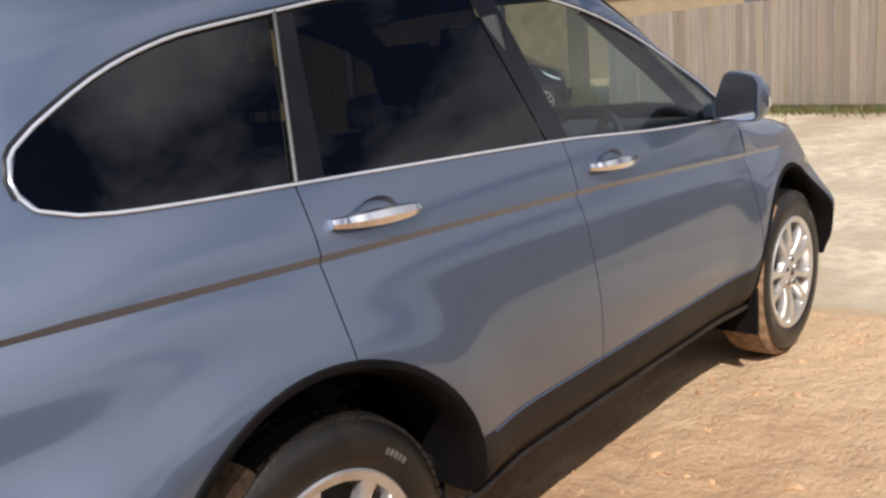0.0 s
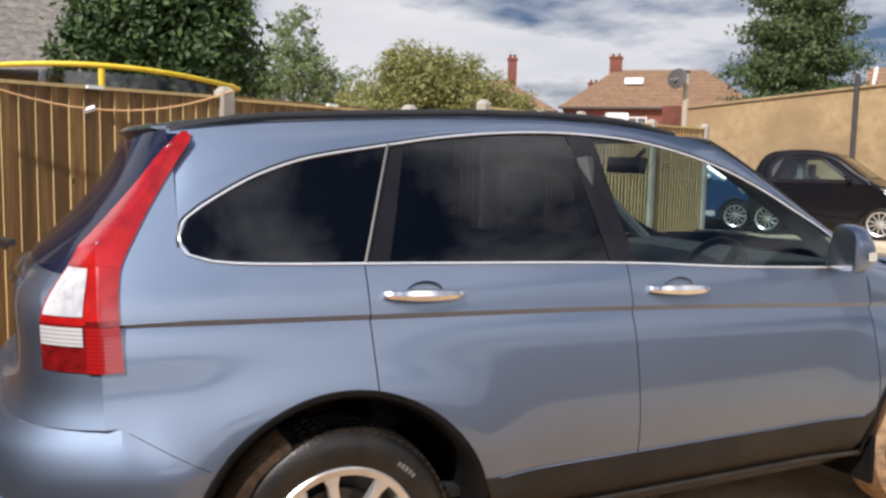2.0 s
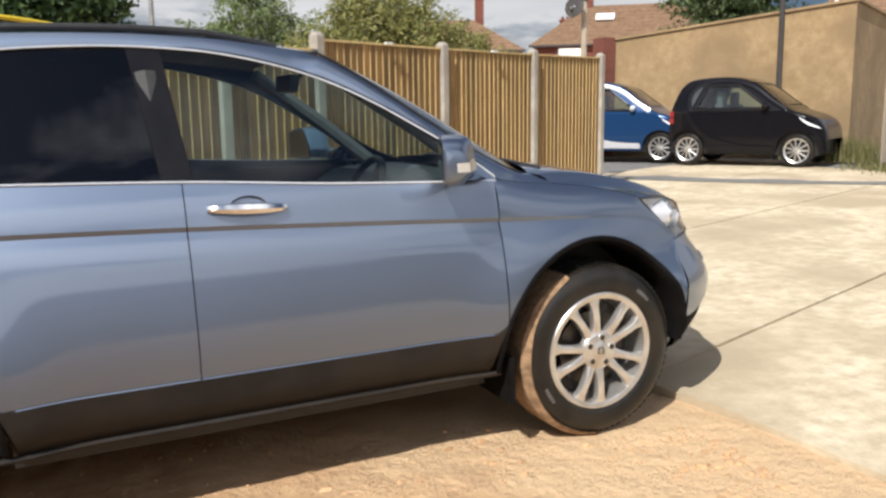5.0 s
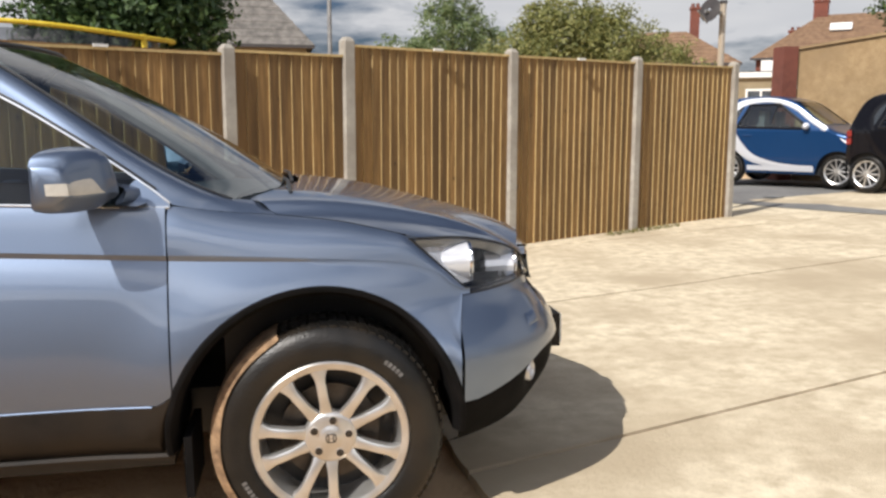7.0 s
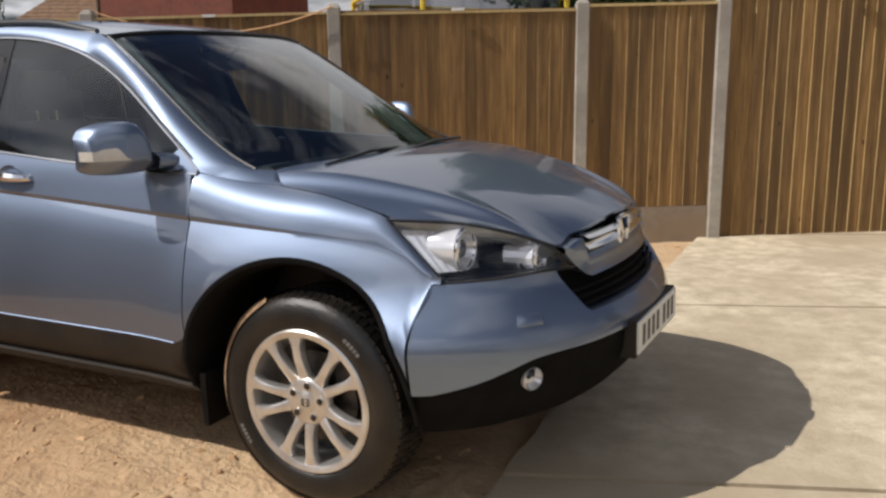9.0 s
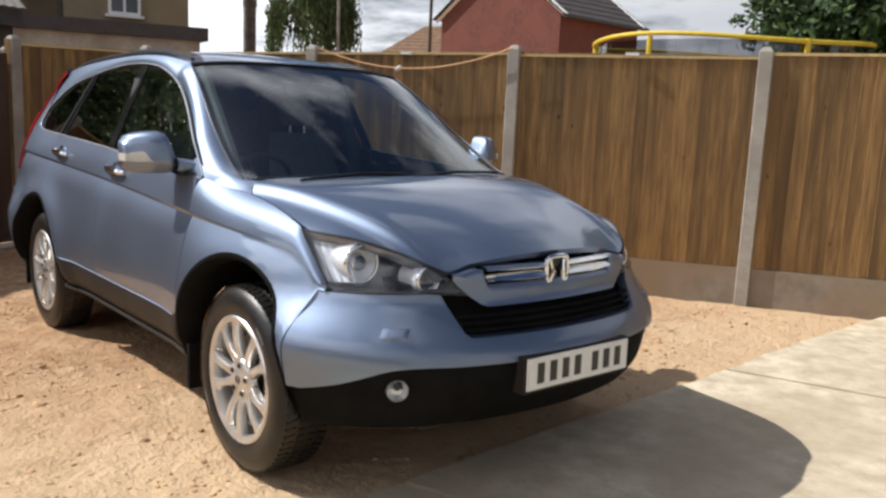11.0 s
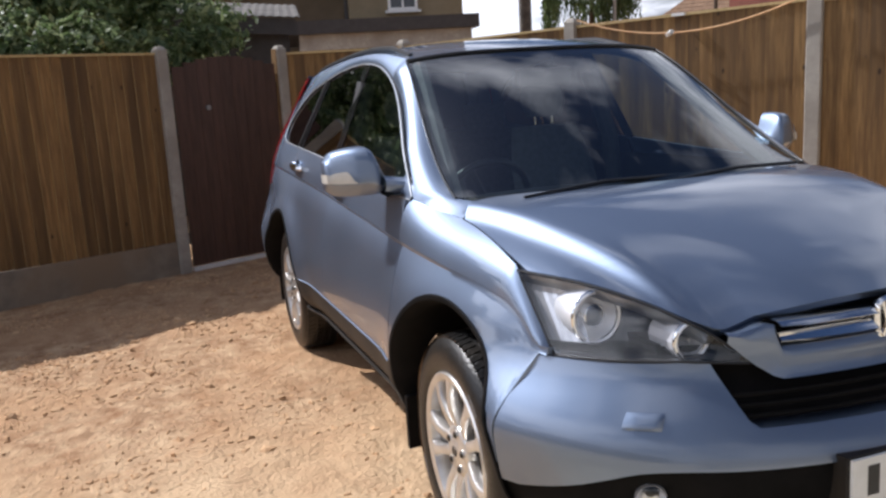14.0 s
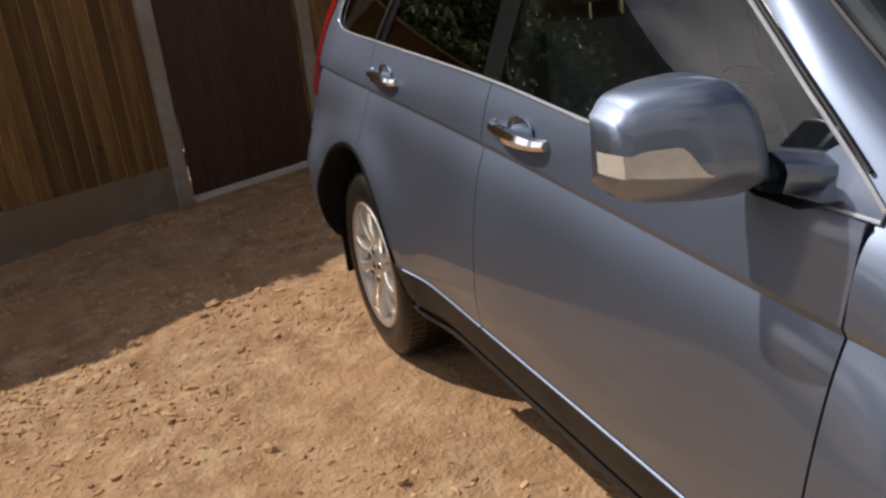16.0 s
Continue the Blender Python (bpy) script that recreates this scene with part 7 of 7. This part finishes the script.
def build_bush():
    root = empty("flowering_bush", Matrix.Translation((-4.7, -2.0, -0.08)), "leafy garden shrub with small red flowers above the gate", "bush")
    bm = bmesh.new()
    rng = random.Random(4)
    for k in range(9):
        tube(bm, [(rng.uniform(-0.2, 0.2), rng.uniform(-0.6, 0.6), 0), (rng.uniform(-0.4, 0.4), rng.uniform(-0.9, 1.2), 1.3), (rng.uniform(-0.4, 0.6), rng.uniform(-1.2, 1.5), 2.4)], 0.03, 6, taper=0.008)
    part("stem", bm, M["bark"], root)
    leaf_cloud("foliage", [(0.0, -0.9, 2.6, 0.9, 0.9, 0.85), (0.1, 0.1, 2.75, 0.9, 0.9, 0.95), (0.1, 1.0, 2.3, 0.75, 0.7, 0.6), (0.75, 0.75, 1.95, 0.55, 0.45, 0.42), (0.85, 1.15, 1.80, 0.35, 0.35, 0.25), (-0.2, -1.8, 2.7, 0.8, 0.9, 0.9)], 22000, 0.052, M["leaf_bush"], root, 21)
    # unseen clumps added behind the fence top, so its shade reaches further
    low = []
    for k in range(8):
        p = GATE_L + (-0.5 - 0.55 * k) * BA - 0.42 * Vector((0.925, 0.379, 0))
        low.append((p.x + 4.7, p.y + 2.0, 1.97 + 0.05 * math.sin(2.1 * k), 0.30, 0.34, 0.36))
    leaf_cloud("foliage", low, 15000, 0.04, M["leaf_bush"], root, 22)
    for k in range(14):
        bm = bmesh.new()
        c = Vector((0.55 + rng.uniform(-0.1, 0.2), rng.uniform(-1.7, -0.3), rng.uniform(2.3, 3.0)))
        for j in range(5):
            a = j * math.tau / 5
            q = [bm.verts.new(c + Vector((0.01, math.cos(a + da) * r, math.sin(a + da) * r))) for da, r in ((0, 0.005), (-0.5, 0.03), (0, 0.045), (0.5, 0.03))]
            bm.faces.new(q)
        part("flower", bm, M["flower"], root, smooth=False)


build_bush()


# ---- houses ----
def window_at(root, m, w, h, panes=2):
    """White framed window whose local x runs along the wall and -y faces out."""
    win = empty("window", m)
    win.parent = root
    bm = bmesh.new()
    t = 0.07
    for x0, x1, z0, z1 in ((-w / 2, w / 2, -h / 2, -h / 2 + t), (-w / 2, w / 2, h / 2 - t, h / 2), (-w / 2, -w / 2 + t, -h / 2 + t, h / 2 - t), (w / 2 - t, w / 2, -h / 2 + t, h / 2 - t)):
        box(bm, x0, x1, -0.06, 0.05, z0, z1)
    for k in range(1, panes):
        x = -w / 2 + w * k / panes
        box(bm, x - 0.03, x + 0.03, -0.05, 0.05, -h / 2 + t, h / 2 - t)
    part("frame", bm, M["white"], win, smooth=False)
    bm = bmesh.new()
    box(bm, -w / 2 + t, w / 2 - t, -0.02, 0.0, -h / 2 + t, h / 2 - t)
    part("pane", bm, M["house_glass"], win, smooth=False)
    bm = bmesh.new()
    box(bm, -w / 2 - 0.08, w / 2 + 0.08, -0.14, 0.02, -h / 2 - 0.07, -h / 2)
    part("sill", bm, M["white"], win, smooth=False)


def house(name, centre, turn, w, d, eave, ridge, hip, wall, roof, label, windows=(), chimneys=(), skylight=None, courses=10):
    """Local x along the ridge, -y the front; windows (x, z, w, h) on the front."""
    root = empty(name, Matrix.Translation((*centre, 0)) @ Matrix.Rotation(radians(turn), 4, "Z"), label, "house")
    bm = bmesh.new()
    box(bm, -w / 2, w / 2, -d / 2, d / 2, -0.3, eave)
    if not hip:
        for x in (-w / 2, w / 2):
            v = [bm.verts.new(p) for p in ((x, -d / 2, eave), (x, d / 2, eave), (x, 0, ridge - 0.05))]
            bm.faces.new(v)
    part("wall", bm, wall, root, smooth=False)
    o = 0.35
    rw = w / 2 - (hip or -o)
    for s in (-1, 1):
        bm = bmesh.new()
        rows = []
        for k in range(courses + 1):
            f = k / courses
            zz = eave - 0.15 + (ridge - eave + 0.15) * f
            yy = s * (d / 2 + o) * (1 - f)
            half = (w / 2 + o) + (rw - (w / 2 + o)) * f
            rows.append([(x, yy, zz) for x in span(-half, half, 8)])
            if k < courses:
                rows.append([(x, yy + s * 0.0, zz + 0.03) for x in span(-half, half, 8)])
        sheet(bm, rows, flip=(s > 0))
        part("roof", bm, roof, root, smooth=False)
    if hip:
        for s in (-1, 1):
            bm = bmesh.new()
            rows = []
            for k in range(courses + 1):
                f = k / courses
                zz = eave - 0.15 + (ridge - eave + 0.15) * f
                half = (d / 2 + o) * (1 - f)
                x = s * ((w / 2 + o) + (rw - (w / 2 + o)) * f)
                rows.append([(x, y, zz) for y in span(-half, half, 6)])
                if k < courses:
                    rows.append([(x, y, zz + 0.03) for y in span(-half, half, 6)])
            sheet(bm, rows, flip=(s < 0))
            part("roof", bm, roof, root, smooth=False)
    else:
        for x in (-w / 2 - 0.02, w / 2 + 0.02):
            for s in (-1, 1):
                bm = bmesh.new()
                tube(bm, [(x, s * (d / 2 + o), eave - 0.2), (x, 0, ridge - 0.02)], 0.11, 4)
                part("bargeboard", bm, M["white"], root, smooth=False)
    bm = bmesh.new()
    box(bm, -w / 2 - o, w / 2 + o, -d / 2 - o - 0.1, -d / 2 - o + 0.02, eave - 0.27, eave - 0.13)
    part("gutter", bm, M["dark_trim"], root, smooth=False)
    for x, y, z, ww, hh, *fl in windows:
        window_at(root, Matrix.Translation((x, -d / 2 - 0.02, z)), ww, hh, *(fl or [2]))
    for x, y, top, ww in chimneys:
        bm = bmesh.new()
        box(bm, x - ww / 2, x + ww / 2, y - ww / 2, y + ww / 2, eave, top - 0.25)
        box(bm, x - ww / 2 - 0.06, x + ww / 2 + 0.06, y - ww / 2 - 0.06, y + ww / 2 + 0.06, top - 0.40, top - 0.25)
        for dx in (-ww * 0.25, ww * 0.25):
            tube(bm, [(x + dx, y, top - 0.26), (x + dx, y, top)], 0.11, 8)
        part("chimney", bm, M["brick"], root, "red brick chimney with pots", smooth=False)
    if skylight:
        x, f = skylight
        bm = bmesh.new()
        zz = eave + (ridge - eave) * f
        yy = -(d / 2 + o) * (1 - f)
        sl = math.atan2(ridge - eave, d / 2)
        m = Matrix.Translation((x, yy - 0.03, zz + 0.1)) @ Matrix.Rotation(sl, 4, "X")
        box(bm, -0.7, 0.7, -0.45, 0.45, 0, 0.08, m=m)
        part("skylight", bm, M["white"], root, "pale roof light", smooth=False)
    return root


house("brown_roof_house", (42.3, 51.7), -37.7, 14.0, 9.0, 6.1, 9.2, 3.6, M["brick"], M["roof_tile"], "brick house with a brown hipped roof and chimneys",
      windows=[(-4.5, 0, 4.6, 1.8, 1.3), (-1.5, 0, 4.6, 1.4, 1.3), (2.5, 0, 4.6, 2.0, 1.3), (-4.0, 0, 2.0, 2.2, 1.5)], chimneys=[(-3.4, 0.2, 10.5, 0.95), (-5.2, 1.5, 8.6, 0.8)], skylight=(-1.9, 0.62))
house("hidden_roof_house", (26.2, 50.5), -26, 9.0, 8.0, 5.2, 7.4, 3.0, M["brick"], M["roof_tile"], "distant brick house with a brown hipped roof",
      windows=[(-2, 0, 3.8, 1.6, 1.2), (2, 0, 3.8, 1.6, 1.2)], chimneys=[(2.0, 0.0, 9.15, 0.6)])
house("grey_roof_house", (-3.2, 40.0), 2, 12.0, 8.0, 5.0, 8.6, 2.6, M["cream_render"], M["slate"], "house with a weathered grey tiled roof", windows=[(3.5, 0, 3.6, 1.6, 1.2)])
house("red_gable_house", (-25.73, 29.3), 97, 6.6, 7.4, 5.9, 8.7, 0, M["brick"], M["dark_slate"], "red brick gabled house with white bargeboards")
house("far_roof_house", (-42.0, 36.5), 40, 8.0, 7.0, 4.6, 7.0, 2.5, M["brick"], M["roof_tile"], "far house with a low brown hipped roof")
house("tiled_roof_house", (36.7, 20.3), -53, 11.0, 8.0, 4.3, 6.3, 0, M["cream_render"], M["roof_tile"], "house with a brown tiled roof behind the garage")


def build_brown_house():
    root = empty("rendered_house", Matrix.Translation((-18.7, 3.0, 0)) @ Matrix.Rotation(radians(90 - 11), 4, "Z"), "tall brown rendered house with white windows and flat extension", "house")
    # local x to the right as seen from the yard, -y towards it
    bm = bmesh.new()
    box(bm, -28.0, 1.4, 0, 8, -0.3, 10.8)
    part("wall", bm, M["house_render"], root, smooth=False)
    bm = bmesh.new()
    box(bm, 1.404, 4.5, -0.5, 8, -0.3, 10.8)
    part("wall", bm, M["cream_render"], root, "cream rendered projecting bay", smooth=False)
    for x, z, w, h, y in ((2.85, 4.75, 0.8, 2.6, -0.53), (0.5, 4.65, 0.6, 1.0, -0.03), (-1.7, 5.0, 1.2, 1.7, -0.03), (-4.3, 5.5, 1.4, 1.7, -0.03), (-6.5, 5.5, 1.4, 1.7, -0.03), (-10.0, 5.3, 1.0, 1.2, -0.03), (-13.2, 5.5, 1.4, 1.7, -0.03)):
        window_at(root, Matrix.Translation((x, y, z)), w, h)
    bm = bmesh.new()
    box(bm, -28.3, 4.8, -0.9, 8.3, 10.8, 11.05)
    part("roof", bm, M["slate"], root, smooth=False)
    bm = bmesh.new()
    box(bm, 0.0, 3.7, -5.5, -0.51, -0.3, 2.62)
    part("extension", bm, M["post"], root, "white flat-roofed extension", smooth=False)
    bm = bmesh.new()
    box(bm, -0.9, 3.85, -5.65, -0.52, 2.624, 2.90)
    part("extension_roof", bm, M["dark_trim"], root, "dark fascia of the extension", smooth=False)
    bm = bmesh.new()
    sheet(bm, [[(1.98 + r * math.cos(t), -0.72 + 0.25 * r * r, 4.45 + r * math.sin(t)) for t in span(0, math.tau, 24)] for r in (0.02, 0.15, 0.30, 0.40)])
    tube(bm, [(1.98, -0.70, 4.4), (1.98, -0.5, 4.35)], 0.03, 6)
    part("satellite_dish", bm, M["dark_trim"], root, "dark satellite dish")
    bm = bmesh.new()
    tube(bm, [(1.36, -0.06, 0.0), (1.36, -0.06, 10.7)], 0.06, 8)
    part("drainpipe", bm, M["dark_trim"], root)


build_brown_house()


def build_garden_shed():
    root = empty("lean_to", Matrix.Translation((-7.2, -1.25, 0.18)) @ Matrix.Rotation(radians(80), 4, "Z"), "small dark lean-to with a thin pale sheet roof behind the gate", "shed")
    bm = bmesh.new()
    # corrugated sheet
    sheet(bm, [[(x, y, 2.46 - 0.075 * (x + 1.2) + 0.16 * (y + 0.9) + 0.006 * math.sin(x * 60)) for y in (-0.95, 0.1, 1.2)] for x in span(-1.25, 1.95, 130)], flip=True)
    sheet(bm, [[(x, y, 2.448 - 0.075 * (x + 1.2) + 0.16 * (y + 0.9) + 0.006 * math.sin(x * 60)) for y in (-0.95, 0.1, 1.2)] for x in span(-1.25, 1.95, 130)])
    part("roof", bm, M["slate"], root, "weathered grey corrugated sheet")
    bm = bmesh.new()
    v = [bm.verts.new((x, y, 2.43 - 0.075 * (x + 1.2) - d)) for d in (0.20, 0.0) for x, y in ((-1.2, -0.9), (1.9, -0.9), (1.9, -0.86), (-1.2, -0.86))]
    for f in ((3, 2, 1, 0), (4, 5, 6, 7), (0, 1, 5, 4), (1, 2, 6, 5), (2, 3, 7, 6), (3, 0, 4, 7)):
        bm.faces.new([v[i] for i in f])
    part("fascia", bm, M["dark_trim"], root, smooth=False)
    bm = bmesh.new()
    box(bm, -1.1, 1.8, -0.7, 1.1, -0.2, 2.16)
    part("wall", bm, M["dark_trim"], root, smooth=False)


build_garden_shed()


def build_white_garage():
    root = empty("white_outbuilding", Matrix.Translation((18.3, 25.6, 0)) @ Matrix.Rotation(radians(-30), 4, "Z"), "low outbuilding with a white fascia and dark windows", "outbuilding")
    bm = bmesh.new()
    box(bm, -1.6, 1.6, -1.5, 1.5, 0, 2.98)
    part("wall", bm, M["cream_render"], root, smooth=False)
    bm = bmesh.new()
    box(bm, -1.72, 1.72, -1.64, 1.64, 2.984, 3.16)
    part("fascia", bm, M["white"], root, "white roof fascia", smooth=False)
    bm = bmesh.new()
    box(bm, -1.66, 1.66, -1.58, 1.58, 3.164, 3.20)
    part("roof", bm, M["dark_trim"], root, smooth=False)
    bm = bmesh.new()
    box(bm, 0.70, 1.52, -1.45, -0.6, 3.204, 3.56)
    bevel(bm, 0.02, 1)
    part("roof_box", bm, M["white"], root, "white box on the flat roof", smooth=False)
    for x in (-0.95, 0.75):
        window_at(root, Matrix.Translation((x, -1.53, 2.1)), 1.0, 1.0)


build_white_garage()


def simple_pole(name, x, y, h, r, mat, label):
    bm = bmesh.new()
    tube(bm, [(0, 0, 0), (0, 0, h * 0.5), (0, 0, h)], r, 10, taper=r * 0.7)
    tube(bm, [(0, 0, h - 0.02), (0, 0, h + 0.03)], r * 1.2, 10)
    tagged(part(name, bm, mat, m=Matrix.Translation((x, y, 0))), label, "pole")


simple_pole("street_lamp_post", -19.9, 13.7, 5.1, 0.065, M["post"], "tall pale grey lamp post in the distance")
simple_pole("telegraph_pole", -18.0, 16.2, 7.5, 0.07, M["bark"], "thin dark telegraph pole in the distance")
simple_pole("grey_lamp_post", 3.45, 21.6, 6.6, 0.08, M["pole_metal"], "slim grey lamp post behind the fence")


def build_stack():
    bm = bmesh.new()
    tube(bm, [(0, 0, 0), (0, 0, 5.2)], 0.24, 14)
    tube(bm, [(0, 0, 4.95), (0, 0, 5.25)], 0.27, 14)
    tagged(part("flue", bm, M["slate"], m=Matrix.Translation((-25.7, 13.3, 0))), "dark round flue stack in the distance", "flue")


build_stack()


def build_dish_pole():
    root = empty("dish_pole", Matrix.Translation((8.2, 7.55, gz(8.2))), "wooden pole with a dark satellite dish", "pole")
    bm = bmesh.new()
    tube(bm, [(0, 0, 0), (0, 0, 2.84)], 0.045, 8)
    part("pole", bm, M["weathered"], root)
    bm = bmesh.new()
    tube(bm, [(0, 0, 2.83), (0, 0, 2.87)], 0.055, 8)
    part("pole_cap", bm, M["dark_trim"], root)
    bm = bmesh.new()
    m = pose(-0.22, -0.05, 2.74, 78, 0, -62)
    rows = [[tuple(m @ Vector((r * math.cos(t), r * math.sin(t), -0.35 * r * r))) for t in span(0, math.tau, 24)] for r in (0.02, 0.06, 0.11, 0.16)]
    sheet(bm, rows)
    part("dish", bm, M["dark_trim"], root)
    bm = bmesh.new()
    tube(bm, [(-0.28, -0.05, 2.72), (0, 0, 2.70)], 0.025, 6)
    tube(bm, [tuple(m @ Vector((0, -0.18, 0))), tuple(m @ Vector((0, -0.08, 0.24)))], 0.012, 6)
    part("dish_arm", bm, M["pole_metal"], root)


build_dish_pole()


def build_trampoline():
    c, r, z = Vector((-0.45, 6.95, 0)), 1.58, 2.30
    root = empty("trampoline", Matrix.Translation(c), "garden trampoline with yellow padded ring and dark net", "trampoline")
    bm = bmesh.new()
    tube(bm, [(r * math.cos(t), r * math.sin(t), z + 0.03 * math.sin(3 * t)) for t in span(0, math.tau, 56)], 0.025, 10, caps=False)
    part("top_ring", bm, M["yellow_foam"], root, "yellow foam ring")
    for k in range(6):
        a = radians(-88 + 60 * k)
        bm = bmesh.new()
        tube(bm, [(r * math.cos(a), r * math.sin(a), 0.0), (r * math.cos(a), r * math.sin(a), z)], 0.03, 8)
        part("pole", bm, M["yellow_foam"], root)
    bm = bmesh.new()
    sheet(bm, [[(0.97 * r * math.cos(t), 0.97 * r * math.sin(t), zz) for t in span(0, math.tau, 40)] for zz in (0.9, 1.5, z - 0.03)])
    part("net", bm, M["black_net"], root, "dark safety net")
    bm = bmesh.new()
    sheet(bm, [[(rr * math.cos(t), rr * math.sin(t), 0.88) for t in span(0, math.tau, 40)] for rr in (0.05, 0.9 * r, r)])
    part("mat", bm, M["black"], root)


build_trampoline()


# ---- small things ----
def build_clods():
    """Loose clods and pebbles on the dirt."""
    rng = np.random.RandomState(12)
    verts, faces = [], []
    g = (1 + 5**0.5) / 2
    base = [tuple(c / 1.9 for c in v) for v in ((-1, g, 0), (1, g, 0), (-1, -g, 0), (1, -g, 0), (0, -1, g), (0, 1, g), (0, -1, -g), (0, 1, -g), (g, 0, -1), (g, 0, 1), (-g, 0, -1), (-g, 0, 1))]
    tri = [(0, 11, 5), (0, 5, 1), (0, 1, 7), (0, 7, 10), (0, 10, 11), (1, 5, 9), (5, 11, 4), (11, 10, 2), (10, 7, 6), (7, 1, 8),
           (3, 9, 4), (3, 4, 2), (3, 2, 6), (3, 6, 8), (3, 8, 9), (4, 9, 5), (2, 4, 11), (6, 2, 10), (8, 6, 7), (9, 8, 1)]
    n = 0
    while n < 20000:
        x, y = rng.uniform(-3.2, 3.0), rng.uniform(-4.2, 4.4)
        if -0.85 < y < 0.85 and -0.9 < x < 2.8 and rng.uniform() < 0.7:
            continue
        dens = max(0.03, 0.25 + 0.9 * noise.noise((x * 1.3, y * 1.3, 4)) + 0.4 * noise.noise((x * 4, y * 4, 1)))
        if x > 0.6:
            dens *= 0.4
        if rng.uniform() > dens:
            continue
        # nothing beyond the fences
        if (x - FP1.x) * -math.sin(FDIR) + (y - FP1.y) * math.cos(FDIR) > -0.15:
            continue
        if (x - GATE_L.x) * 0.925 + (y - GATE_L.y) * 0.379 < 0.15:
            continue
        s = 0.0035 + 0.010 * rng.uniform() ** 2.4 + (0.018 * rng.uniform() if rng.uniform() < 0.06 else 0)
        a = rng.uniform(0, math.tau)
        k = len(verts)
        zb = gz(x) + dirt_relief(x, y) - 0.004
        sc = rng.uniform(0.5, 1.7, 3) * s
        for v in base:
            j = 1 + rng.uniform(-0.38, 0.30)
            px, py, pz = v[0] * sc[0] * j, v[1] * sc[1] * j, v[2] * sc[2] * 0.55 * j
            verts.append((x + px * math.cos(a) - py * math.sin(a), y + px * math.sin(a) + py * math.cos(a), zb + pz + s * 0.05))
        faces += [tuple(k + i for i in t) for t in tri]
        n += 1
    me = bpy.data.meshes.new("loose_clods")
    me.from_pydata(verts, [], faces)
    me.materials.append(M["stone"])
    tagged(new("loose_clods", me), "small loose clods and stones on sandy dirt", "clods", kind="stuff")


build_clods()


def build_weeds():
    rng = np.random.RandomState(5)
    verts, faces = [], []

    def blade(x, y, z, h):
        k = len(verts)
        a, lean = rng.uniform(0, math.tau), rng.uniform(0.1, 0.5)
        w = 0.006 + 0.006 * rng.uniform()
        dx, dy = math.cos(a), math.sin(a)
        verts.extend([(x - dy * w, y + dx * w, z), (x + dy * w, y - dx * w, z), (x + dx * h * lean, y + dy * h * lean, z + h)])
        faces.append((k, k + 1, k + 2))
    for i in range(5200):
        f = rng.uniform()
        x, y = 13.75 + (11.2 - 13.75) * f, 6.9 + (-3.2 - 6.9) * f
        off = -abs(rng.normal(0, 0.35))
        blade(x + off, y + rng.uniform(-0.2, 0.2), gz(x) + 0.03, rng.uniform(0.04, 0.16))
    for i in range(900):
        blade(14.55 + rng.normal(0, 0.25), 7.9 + rng.normal(0, 0.35), gz(14.5) + 0.03, rng.uniform(0.15, 0.6))
    for i in range(260):
        f = rng.uniform(6.3, 7.6)
        p = FP1 + f * FA
        blade(p.x + 0.04 + rng.uniform(0, 0.12), p.y - 0.08 - rng.uniform(0, 0.12), gz(p.x) + 0.03, rng.uniform(0.02, 0.06))
    me = bpy.data.meshes.new("weeds")
    me.from_pydata(verts, [], faces)
    me.materials.append(M["grass"])
    tagged(new("weeds", me), "dry grass and weeds along the fence foot", "grass", kind="stuff")


build_weeds()


def build_string():
    """Slack string along the fence tops, with pale knots."""
    pts = []
    s0, s1 = FENCE_S[2] + 0.1, FENCE_S[3]
    for f in span(0, 1, 16):
        p = FP1 + (s0 + (s1 - s0) * f) * FA
        pts.append((p.x + 0.045, p.y - 0.075, gz(p.x) + 1.95 - 0.22 * 4 * f * (1 - f) * 0.8))
    bm = bmesh.new()
    tube(bm, pts, 0.006, 5)
    root = part("garden_string", bm, M["string"])
    tagged(root, "slack orange string hung along the fence top", "string")
    bm = bmesh.new()
    k = pts[7]
    tube(bm, [(k[0] - 0.03, k[1], k[2] - 0.015), (k[0] + 0.03, k[1], k[2] + 0.01)], 0.018, 6)
    part("knot", bm, M["plate_white"], root)
    # pale fixings in the middle of each panel's top
    for i in (2, 3, 5, 6):
        p = FP1 + (FENCE_S[i] + FENCE_S[i + 1]) / 2 * FA
        bm = bmesh.new()
        box(bm, -0.05, 0.05, -0.02, 0.01, 0, 0.02)
        bevel(bm, 0.005, 1)
        ob = part("panel_clip", bm, M["plate_white"], smooth=False, m=Matrix.Translation((p.x + 0.02, p.y - 0.045, gz(p.x) + POST_TOP[i] - 0.085)) @ Matrix.Rotation(FDIR, 4, "Z"))
        tagged(ob, "small pale clip on the fence panel top", "clip", "panel clips")


build_string()
